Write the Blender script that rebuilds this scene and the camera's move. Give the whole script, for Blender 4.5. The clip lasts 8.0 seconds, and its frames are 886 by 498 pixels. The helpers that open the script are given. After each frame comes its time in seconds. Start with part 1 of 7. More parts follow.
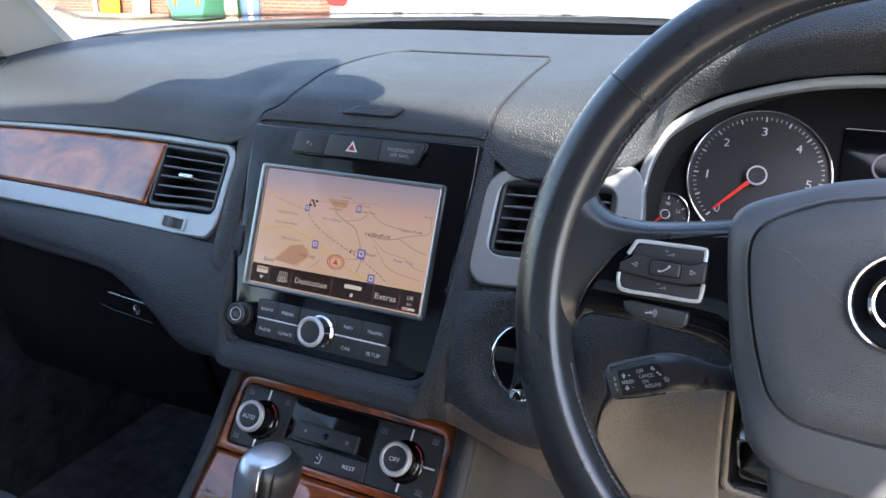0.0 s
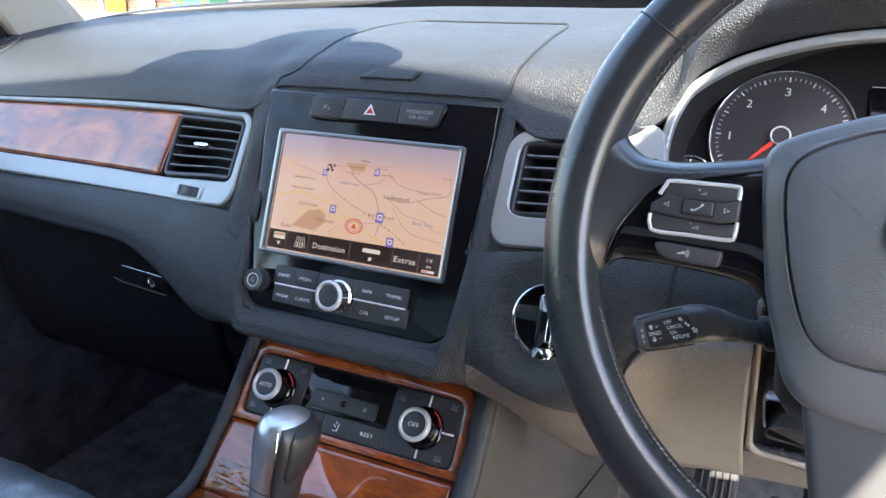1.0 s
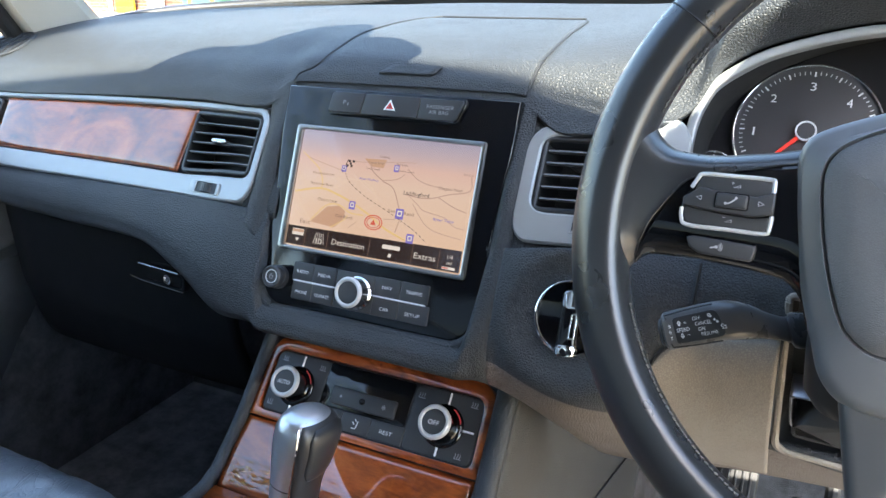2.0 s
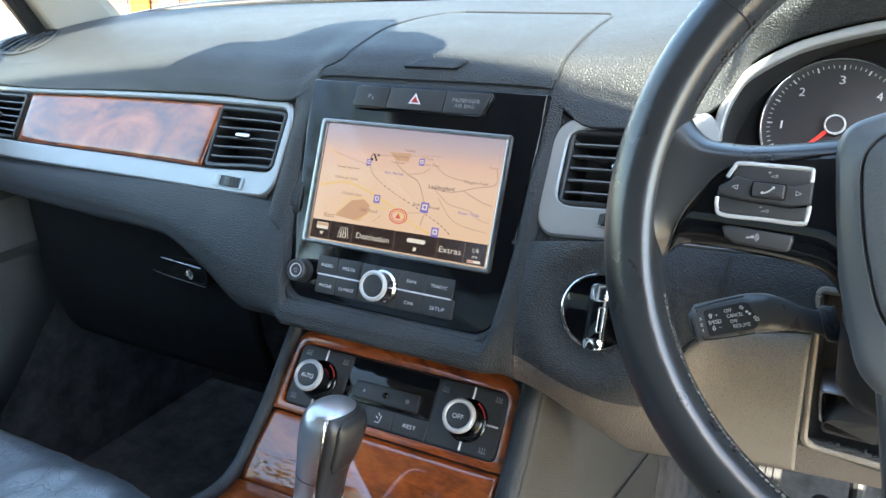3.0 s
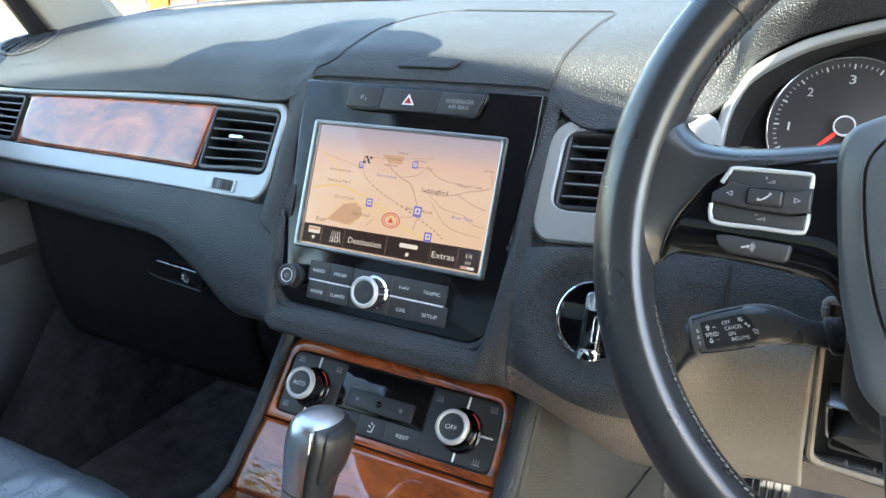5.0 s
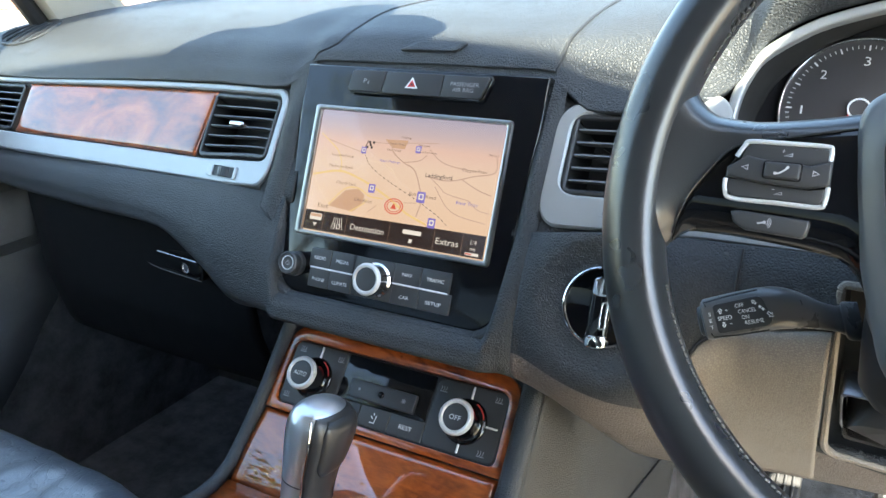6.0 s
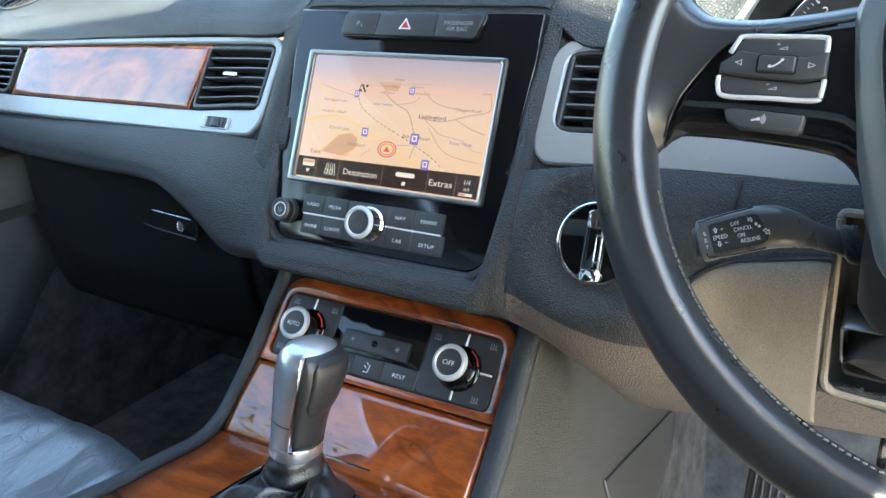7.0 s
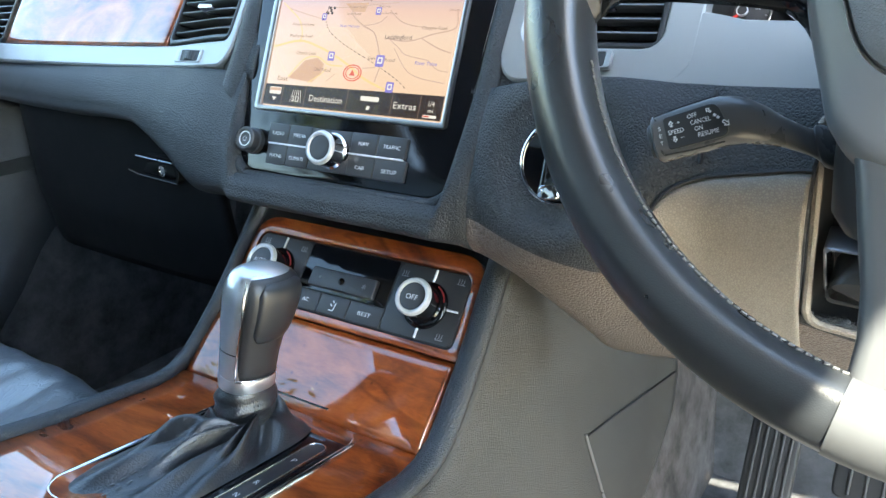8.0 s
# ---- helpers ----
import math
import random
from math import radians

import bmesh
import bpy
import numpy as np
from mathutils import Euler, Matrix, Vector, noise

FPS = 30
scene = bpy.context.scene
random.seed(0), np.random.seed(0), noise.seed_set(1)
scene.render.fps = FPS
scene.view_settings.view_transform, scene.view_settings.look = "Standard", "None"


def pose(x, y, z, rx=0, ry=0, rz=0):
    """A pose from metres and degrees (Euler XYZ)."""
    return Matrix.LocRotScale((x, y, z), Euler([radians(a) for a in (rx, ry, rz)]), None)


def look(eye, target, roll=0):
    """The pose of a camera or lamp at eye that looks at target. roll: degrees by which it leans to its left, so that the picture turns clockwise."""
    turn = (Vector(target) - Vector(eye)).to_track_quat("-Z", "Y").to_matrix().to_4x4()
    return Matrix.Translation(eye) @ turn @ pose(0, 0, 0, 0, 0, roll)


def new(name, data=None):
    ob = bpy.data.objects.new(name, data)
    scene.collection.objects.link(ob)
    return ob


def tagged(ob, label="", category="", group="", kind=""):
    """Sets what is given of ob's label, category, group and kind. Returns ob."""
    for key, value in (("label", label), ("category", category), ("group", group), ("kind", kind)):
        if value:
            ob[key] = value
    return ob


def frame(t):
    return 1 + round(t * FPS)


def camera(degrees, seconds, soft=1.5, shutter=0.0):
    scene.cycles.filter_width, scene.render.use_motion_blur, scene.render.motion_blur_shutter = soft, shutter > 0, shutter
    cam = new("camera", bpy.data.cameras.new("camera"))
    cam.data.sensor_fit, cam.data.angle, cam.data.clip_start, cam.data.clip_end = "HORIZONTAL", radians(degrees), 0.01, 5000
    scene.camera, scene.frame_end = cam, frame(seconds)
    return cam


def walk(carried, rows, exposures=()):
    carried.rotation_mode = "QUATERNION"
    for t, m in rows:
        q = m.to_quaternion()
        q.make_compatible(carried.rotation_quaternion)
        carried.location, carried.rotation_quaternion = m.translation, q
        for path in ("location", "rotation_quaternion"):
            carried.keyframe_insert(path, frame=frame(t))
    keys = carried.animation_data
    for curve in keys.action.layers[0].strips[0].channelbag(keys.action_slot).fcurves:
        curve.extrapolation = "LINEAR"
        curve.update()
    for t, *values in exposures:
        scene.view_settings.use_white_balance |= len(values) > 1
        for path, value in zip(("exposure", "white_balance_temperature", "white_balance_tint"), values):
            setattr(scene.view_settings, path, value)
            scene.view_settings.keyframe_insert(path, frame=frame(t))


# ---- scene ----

cam = camera(58.7, 8.0)
PATH = [
    (0, (0.369, -0.545, 0.853), (-0.458, 1.134, 0.147), -0.5),
    (0.5, (0.354, -0.551, 0.83), (-0.476, 1.126, 0.123), -0.6),
    (1, (0.36, -0.555, 0.822), (-0.478, 1.118, 0.115), -0.7),
    (1.5, (0.356, -0.554, 0.819), (-0.489, 1.115, 0.112), -0.8),
    (3, (0.339, -0.563, 0.812), (-0.542, 1.088, 0.107), -1.0),
    (3.5, (0.342, -0.562, 0.808), (-0.55, 1.083, 0.103), -1.1),
    (4, (0.345, -0.556, 0.808), (-0.557, 1.084, 0.104), -1.1),
    (4.5, (0.348, -0.545, 0.809), (-0.563, 1.09, 0.105), -1.2),
    (6, (0.342, -0.528, 0.793), (-0.586, 1.098, 0.091), -1.3),
    (6.5, (0.351, -0.533, 0.771), (-0.58, 1.092, 0.068), -1.3),
    (7, (0.353, -0.529, 0.747), (-0.589, 1.089, 0.044), -1.4),
    (7.5, (0.37, -0.517, 0.727), (-0.601, 1.082, 0.021), -1.6),
    (8, (0.394, -0.489, 0.684), (-0.634, 1.076, -0.019), -1.6),
]
EXPOSURES = [(0.0, 2.72, 6600, 14), (0.5, 2.98, 6750, 14), (1.5, 3.20, 6750, 12), (3.0, 3.37, 6950, 4.5), (6.0, 3.44, 6950, 4.5), (7.0, 3.56, 6850, 3), (8.0, 3.70, 6700, 1)]
walk(cam, [(t, look(eye, target, roll)) for t, eye, target, roll in PATH], EXPOSURES)

# ---------------------------------------------------------------- light
SUN = Vector((0.412, -0.527, 0.743)).normalized()
world = bpy.data.worlds.new("sky")
scene.world = world
world.use_nodes = True
wt = world.node_tree
sky = wt.nodes.new("ShaderNodeTexSky")
sky.sky_type, sky.sun_disc = "NISHITA", False
sky.sun_elevation = math.asin(SUN.z)
sky.sun_rotation = math.atan2(SUN.x, SUN.y)
wt.links.new(sky.outputs[0], wt.nodes["Background"].inputs[0])
wt.nodes["Background"].inputs[1].default_value = 0.15
sun = new("sun", bpy.data.lights.new("sun", "SUN"))
sun.data.energy, sun.data.angle, sun.data.color = 4.8, radians(0.53), (1.0, 0.93, 0.82)
sun.matrix_world = look(SUN * 20, (0, 0, 0))


# ---------------------------------------------------------------- materials
def material(name, color=(0.5, 0.5, 0.5), rough=0.5, metal=0.0, coat=0.0, spec=0.5, emit=None, power=0.0):
    m = bpy.data.materials.new(name)
    m.use_nodes = True
    b = m.node_tree.nodes["Principled BSDF"]
    b.inputs["Base Color"].default_value = (*color, 1)
    b.inputs["Roughness"].default_value = rough
    b.inputs["Metallic"].default_value = metal
    b.inputs["Coat Weight"].default_value = coat
    b.inputs["Coat Roughness"].default_value = 0.03
    b.inputs["Specular IOR Level"].default_value = spec
    if emit:
        b.inputs["Emission Color"].default_value = (*emit, 1)
        b.inputs["Emission Strength"].default_value = power
    return m


def nodes_of(m):
    nt = m.node_tree
    return nt, nt.nodes["Principled BSDF"], nt.nodes, nt.links


def texco(nt, scale=(1, 1, 1), out="Object"):
    tc, mp = nt.nodes.new("ShaderNodeTexCoord"), nt.nodes.new("ShaderNodeMapping")
    mp.inputs["Scale"].default_value = scale
    nt.links.new(tc.outputs[out], mp.inputs[0])
    return mp.outputs[0]


def tex(nt, kind, co, scale, detail=2.0, rough=0.5, dist=0.0):
    n = nt.nodes.new("ShaderNodeTexNoise" if kind == "noise" else "ShaderNodeTexVoronoi")
    nt.links.new(co, n.inputs["Vector"])
    n.inputs["Scale"].default_value = scale
    if kind == "noise":
        n.inputs["Detail"].default_value, n.inputs["Roughness"].default_value = detail, rough
        n.inputs["Distortion"].default_value = dist
    elif kind == "edge":
        n.feature = "DISTANCE_TO_EDGE"
    return n


def ramp(nt, fac, stops, mode="LINEAR"):
    r = nt.nodes.new("ShaderNodeValToRGB")
    r.color_ramp.interpolation = mode
    e = r.color_ramp.elements
    while len(e) < len(stops):
        e.new(0.5)
    for el, (p, c) in zip(e, stops):
        el.position, el.color = p, (*c, 1) if len(c) == 3 else c
    nt.links.new(fac, r.inputs[0])
    return r.outputs[0]


def bump(nt, height, strength, dist, normal=None):
    b = nt.nodes.new("ShaderNodeBump")
    b.inputs["Strength"].default_value, b.inputs["Distance"].default_value = strength, dist
    nt.links.new(height, b.inputs["Height"])
    if normal:
        nt.links.new(normal, b.inputs["Normal"])
    return b.outputs[0]


def grained(name, color, rough, cell=420.0, depth=0.0006, strength=0.6, dirt=0.25, spec=0.5, furrow=0.35):
    """Grained leather or moulded plastic: pebbles between fine furrows, with slight stains."""
    m = material(name, color, rough, spec=spec)
    nt, b, n, l = nodes_of(m)
    co = texco(nt)
    warp = tex(nt, "noise", co, 90.0, 2)
    mix = nt.nodes.new("ShaderNodeMixRGB")
    mix.blend_type, mix.inputs[0].default_value = "LINEAR_LIGHT", 0.0012
    l.new(co, mix.inputs[1]), l.new(warp.outputs["Color"], mix.inputs[2])
    v = tex(nt, "edge", mix.outputs[0], cell)
    peb = ramp(nt, v.outputs["Distance"], [(0.0, (0.05, 0.05, 0.05)), (0.12, (0.50, 0.50, 0.50)), (0.30, (0.88, 0.88, 0.88)), (0.6, (1, 1, 1))], "B_SPLINE")
    fine = tex(nt, "noise", co, 2600.0, 1)
    n1 = bump(nt, peb, strength, depth)
    l.new(bump(nt, fine.outputs[0], 0.05, 0.0002, n1), b.inputs["Normal"])
    big = tex(nt, "noise", co, 9.0, 4, 0.6)
    lo, hi = [tuple(c * k for c in color) for k in (1 - dirt, 1 + dirt)]
    # shade of the furrows painted into the colour, so grain shows in any light
    fur = nt.nodes.new("ShaderNodeMixRGB")
    fur.blend_type, fur.inputs[0].default_value = "MULTIPLY", furrow
    l.new(ramp(nt, big.outputs[0], [(0.3, lo), (0.7, hi)]), fur.inputs[1]), l.new(peb, fur.inputs[2])
    l.new(fur.outputs[0], b.inputs["Base Color"])
    rr = nt.nodes.new("ShaderNodeMapRange")
    rr.inputs[3].default_value, rr.inputs[4].default_value = rough - 0.07, rough + 0.07
    l.new(tex(nt, "noise", co, 30.0, 3).outputs[0], rr.inputs[0]), l.new(rr.outputs[0], b.inputs["Roughness"])
    return m


def speckled(name, color, rough, metal=0.0, coat=0.0, var=0.08, scale=900.0, depth=0.0001, strength=0.15):
    """A smooth surface with fine grain and faint uneven gloss."""
    m = material(name, color, rough, metal, coat)
    nt, b, n, l = nodes_of(m)
    co = texco(nt)
    l.new(bump(nt, tex(nt, "noise", co, scale, 2).outputs[0], strength, depth), b.inputs["Normal"])
    rr = nt.nodes.new("ShaderNodeMapRange")
    rr.inputs[3].default_value, rr.inputs[4].default_value = max(rough - var, 0.02), rough + var
    l.new(tex(nt, "noise", co, 35.0, 4, 0.65).outputs[0], rr.inputs[0]), l.new(rr.outputs[0], b.inputs["Roughness"])
    return m


def burl(name):
    """Lacquered burl veneer: flowing red-brown figure, dark veins and small eyes."""
    m = material(name, (0.3, 0.09, 0.03), 0.40, coat=1.0)
    nt, b, n, l = nodes_of(m)
    b.inputs["Coat IOR"].default_value = 1.8
    b.inputs["Specular IOR Level"].default_value = 0.1
    b.inputs["Coat Roughness"].default_value = 0.015
    co = texco(nt)
    a = tex(nt, "noise", texco(nt, (1.0, 2.2, 2.2)), 7.0, 5, 0.55, 2.4)
    c = tex(nt, "noise", texco(nt, (4.0, 18.0, 18.0)), 14.0, 6, 0.65, 1.0)
    mx = nt.nodes.new("ShaderNodeMixRGB")
    mx.inputs[0].default_value = 0.24
    l.new(a.outputs[0], mx.inputs[1]), l.new(c.outputs[0], mx.inputs[2])
    col0 = ramp(nt, mx.outputs[0], [(0.32, (0.07, 0.013, 0.004)), (0.42, (0.17, 0.034, 0.007)), (0.54, (0.31, 0.068, 0.013)), (0.68, (0.44, 0.115, 0.022))])
    vein = tex(nt, "noise", texco(nt, (1.0, 4.5, 4.5)), 4.0, 3, 0.5, 1.0)
    vm = ramp(nt, vein.outputs[0], [(0.37, (1, 1, 1)), (0.395, (0.25, 0.18, 0.16)), (0.40, (0.35, 0.26, 0.22)), (0.425, (1, 1, 1))])
    mv = nt.nodes.new("ShaderNodeMixRGB")
    mv.blend_type, mv.inputs[0].default_value = "MULTIPLY", 0.55
    l.new(col0, mv.inputs[1]), l.new(vm, mv.inputs[2])
    col = mv.outputs[0]
    eye = tex(nt, "voronoi", co, 46.0)
    em_ = ramp(nt, eye.outputs["Distance"], [(0.02, (0.35, 0.25, 0.22)), (0.09, (1, 1, 1))])
    mu = nt.nodes.new("ShaderNodeMixRGB")
    mu.blend_type, mu.inputs[0].default_value = "MULTIPLY", 0.85
    l.new(col, mu.inputs[1]), l.new(em_, mu.inputs[2]), l.new(mu.outputs[0], b.inputs["Base Color"])
    return m


def carpeted(name, color):
    m = material(name, color, 0.95, spec=0.1)
    nt, b, n, l = nodes_of(m)
    co = texco(nt)
    f = tex(nt, "noise", co, 900.0, 3, 0.7)
    l.new(bump(nt, f.outputs[0], 1.0, 0.002), b.inputs["Normal"])
    k = tex(nt, "noise", co, 22.0, 5, 0.7)
    l.new(ramp(nt, k.outputs[0], [(0.3, tuple(0.5 * c for c in color)), (0.7, tuple(1.5 * c for c in color))]), b.inputs["Base Color"])
    return m


def creased(name, color, rough):
    """Seat leather: fine grain under long wandering creases."""
    m = grained(name, color, rough, 380.0, 0.0003, 0.35, 0.2, 1.0)
    nt, b, n, l = nodes_of(m)
    old = b.inputs["Normal"].links[0].from_socket
    co = texco(nt, (1.0, 0.55, 1.0))
    warp = tex(nt, "noise", co, 16.0, 4)
    mix = nt.nodes.new("ShaderNodeMixRGB")
    mix.blend_type, mix.inputs[0].default_value = "LINEAR_LIGHT", 0.05
    l.new(co, mix.inputs[1]), l.new(warp.outputs["Color"], mix.inputs[2])
    n1 = old
    for scale, w, depth in ((17.0, 0.035, 0.0010), (60.0, 0.07, 0.0006)):
        v = tex(nt, "edge", mix.outputs[0], scale)
        line = ramp(nt, v.outputs["Distance"], [(0.0, (0, 0, 0)), (w, (1, 1, 1))])
        n1 = bump(nt, line, 0.6, depth, n1)
    l.new(n1, b.inputs["Normal"])
    return m


LEATHER = grained("dash_leather", (0.042, 0.047, 0.053), 0.50, 430.0, 0.0008, 0.75, 0.12, 0.36, 0.34)
SLATM = speckled("slat_plastic", (0.085, 0.088, 0.092), 0.34, 0, 0, 0.05)
LOWER = grained("lower_plastic", (0.29, 0.252, 0.214), 0.44, 620.0, 0.0005, 0.5, 0.12)
# dash leather again, with the warm light from below put into its colour
KNEE_LIT = grained("knee_leather_lit", (0.180, 0.146, 0.127), 0.40, 380.0, 0.0010, 0.85, 0.12, 0.6, 0.35)
TUNNEL = grained("tunnel_plastic", (0.042, 0.038, 0.033), 0.42, 520.0, 0.0006, 0.7, 0.15, 0.6, 0.30)
EDGEM = grained("edge_leather", (0.020, 0.024, 0.029), 0.42, 520.0, 0.0007, 0.6, 0.15, 0.7, 0.4)
STALKM = speckled("stalk_plastic", (0.085, 0.086, 0.088), 0.28, 0, 0, 0.05)
RIM = grained("wheel_leather", (0.022, 0.024, 0.027), 0.29, 900.0, 0.0002, 0.15, 0.15, 0.8, 0.05)
HUBM = grained("airbag_cover", (0.088, 0.096, 0.108), 0.44, 900.0, 0.0004, 0.45, 0.12, 0.8, 0.2)
HUBB = speckled("hub_plastic", (0.115, 0.123, 0.134), 0.38, 0.0, 0.0, 0.05)
SEATM = creased("seat_leather", (0.110, 0.124, 0.142), 0.36)
SEATM.node_tree.nodes["Principled BSDF"].inputs["Coat Weight"].default_value = 1.0
SEATM.node_tree.nodes["Principled BSDF"].inputs["Coat Roughness"].default_value = 0.36
SEATM.node_tree.nodes["Principled BSDF"].inputs["Coat IOR"].default_value = 1.7
DOORM = grained("door_plastic", (0.10, 0.103, 0.107), 0.46, 700.0, 0.0003, 0.3)
ROOFC = speckled("headlining_cloth", (0.16, 0.16, 0.165), 0.9)
BOOTM = grained("boot_leather", (0.014, 0.016, 0.019), 0.34, 420.0, 0.0004, 0.4, 0.25, 0.8)
PIANO = speckled("piano_black", (0.004, 0.005, 0.007), 0.06, 0, 0.0, 0.03)
BLACK = speckled("black_plastic", (0.022, 0.023, 0.025), 0.38)
KEYM = speckled("button_plastic", (0.034, 0.036, 0.040), 0.42)
DEEP = speckled("dark_plastic", (0.014, 0.015, 0.017), 0.6)
SILVER = speckled("silver_paint", (0.33, 0.345, 0.35), 0.38, 0.40)
BRACKET = speckled("key_silver", (0.56, 0.57, 0.58), 0.36, 0.25)
PEWTER = speckled("pewter", (0.34, 0.33, 0.32), 0.30, 1.0, 0.0, 0.04, 900.0, 0.00004, 0.05)
MATT = speckled("matt_black", (0.016, 0.016, 0.018), 0.95)
MATT.node_tree.nodes["Principled BSDF"].inputs["Specular IOR Level"].default_value = 0.1
CHROME = speckled("chrome", (0.75, 0.76, 0.78), 0.10, 1.0, 0, 0.04, 900.0, 0.00003, 0.04)
SATIN = speckled("satin_metal", (0.42, 0.43, 0.45), 0.28, 1.0, 0.0, 0.04, 900.0, 0.00004, 0.05)
WOOD = burl("burl_veneer")
WHITE = material("white_print", (0.75, 0.76, 0.78), 0.5)
GREYP = material("grey_print", (0.30, 0.31, 0.33), 0.5)
PRINT = material("pale_print", (0.45, 0.46, 0.48), 0.5)
REDP = material("red_print", (0.6, 0.03, 0.03), 0.5)
THREAD = speckled("thread", (0.11, 0.11, 0.11), 0.8)
DARKS = speckled("dark_satin", (0.085, 0.088, 0.092), 0.42, 0.3)
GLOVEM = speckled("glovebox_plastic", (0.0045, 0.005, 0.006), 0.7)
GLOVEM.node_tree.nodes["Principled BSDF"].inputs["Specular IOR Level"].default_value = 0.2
CARPET = carpeted("carpet", (0.085, 0.086, 0.090))
TUFT = carpeted("tunnel_carpet", (0.10, 0.088, 0.083))
CREAM = speckled("pillar_cloth", (0.55, 0.52, 0.46), 0.85)


# ---------------------------------------------------------------- mesh tools
def vec(p):
    return Vector(p)


def thing(name, loc, label, category, group="", kind=""):
    e = new(name)
    e.location = loc
    e.empty_display_size = 0.02
    return tagged(e, label, category, group, kind)


def attach(ob, parent):
    ob.parent = parent
    if parent and parent.type == "EMPTY":
        ob.matrix_parent_inverse = Matrix.Translation(-Vector(parent.location))


def part(name, bm, mat, parent=None, label="", smooth=True, angle=35.0):
    me = bpy.data.meshes.new(name)
    bmesh.ops.recalc_face_normals(bm, faces=bm.faces[:])
    if smooth:
        for f in bm.faces:
            f.smooth = True
        for e in bm.edges:
            if len(e.link_faces) == 2 and e.calc_face_angle(0) > radians(angle):
                e.smooth = False
    bm.to_mesh(me)
    bm.free()
    me.materials.append(mat)
    ob = new(name, me)
    if parent:
        attach(ob, parent)
    if label:
        ob["label"] = label
    return ob


def loft(loops, closed=True, cap0=False, cap1=False, bm=None):
    bm = bm or bmesh.new()
    vs = [[bm.verts.new(p) for p in lp] for lp in loops]
    n = len(vs[0])
    for a, b in zip(vs, vs[1:]):
        for i in range(n if closed else n - 1):
            j = (i + 1) % n
            bm.faces.new((a[i], a[j], b[j], b[i]))
    if cap0:
        bm.faces.new(vs[0])
    if cap1:
        bm.faces.new(vs[-1])
    return bm


def FR(o, u, v):
    """A frame in space: origin, u along, v up, and the normal u x v."""
    u, v = Vector(u).normalized(), Vector(v).normalized()
    n = u.cross(v)
    m = Matrix((u, v, n)).transposed().to_4x4()
    m.translation = o
    return m


def rrect(w, h, r, n=6, cx=0.0, cy=0.0):
    pts = []
    for sx, sy, a0 in ((1, 1, 0), (-1, 1, 90), (-1, -1, 180), (1, -1, 270)):
        for i in range(n + 1):
            a = radians(a0 + 90 * i / n)
            pts.append((cx + sx * (w / 2 - r) + r * math.cos(a), cy + sy * (h / 2 - r) + r * math.sin(a)))
    return pts


def corners(pts, radii, n=6):
    """A four-cornered outline with a rounding of its own at each corner."""
    out, k = [], len(pts)
    for i in range(k):
        p, a, b = Vector(pts[i]), Vector(pts[i - 1]), Vector(pts[(i + 1) % k])
        r = radii[i]
        p0, p1 = p + (a - p).normalized() * r, p + (b - p).normalized() * r
        for q in range(n + 1):
            t = q / n
            out.append(tuple(p0 * (1 - t) ** 2 + p * 2 * t * (1 - t) + p1 * t * t))
    return out


def circle(r, n=48, cx=0.0, cy=0.0):
    return [(cx + r * math.cos(2 * math.pi * i / n), cy + r * math.sin(2 * math.pi * i / n)) for i in range(n)]


def inset(pts, d):
    """A closed outline (counter-clockwise) moved inwards by d."""
    out, n = [], len(pts)
    for i in range(n):
        p, a, b = Vector(pts[i]), Vector(pts[i - 1]), Vector(pts[(i + 1) % n])
        e1, e2 = (p - a), (b - p)
        e1 = e1.normalized() if e1.length > 1e-9 else e2.normalized()
        e2 = e2.normalized() if e2.length > 1e-9 else e1
        nn = Vector((-(e1.y + e2.y), e1.x + e2.x))
        nn = nn.normalized() if nn.length > 1e-6 else Vector((-e1.y, e1.x))
        k = max(0.5, nn.dot(Vector((-e1.y, e1.x))))
        out.append(tuple(p + nn * d / k))
    return out


def lift(pts, F, n=0.0):
    return [F @ Vector((p[0], p[1], n)) for p in pts]


def plate(F, outline, n0, n1, bevel=0.0006, bm=None, back=False):
    """A slab with a rounded front edge over an outline in the frame F."""
    lp = [lift(outline, F, n0)]
    if bevel:
        for a in (0, 30, 60, 90):
            lp.append(lift(inset(outline, bevel * (1 - math.cos(radians(a)))), F, n1 - bevel * (1 - math.sin(radians(a)))))
    else:
        lp.append(lift(outline, F, n1))
    return loft(lp, True, back, True, bm)


def ring(F, outer, inner, n0, n1, bevel=0.0006, bm=None):
    """A frame between two outlines of the same number of points."""
    lp = [lift(outer, F, n0), lift(outer, F, n1 - bevel), lift(inset(outer, bevel * 0.3), F, n1 - bevel * 0.3), lift(inset(outer, bevel), F, n1),
          lift(inset(inner, -bevel), F, n1), lift(inset(inner, -bevel * 0.3), F, n1 - bevel * 0.3), lift(inner, F, n1 - bevel), lift(inner, F, n0)]
    return loft(lp, True, bm=bm)


def lathe(F, prof, n=48, cap0=False, cap1=True, bm=None):
    """prof: (radius, height) along the frame's normal."""
    return loft([lift(circle(r, n), F, h) for r, h in prof], True, cap0, cap1, bm)


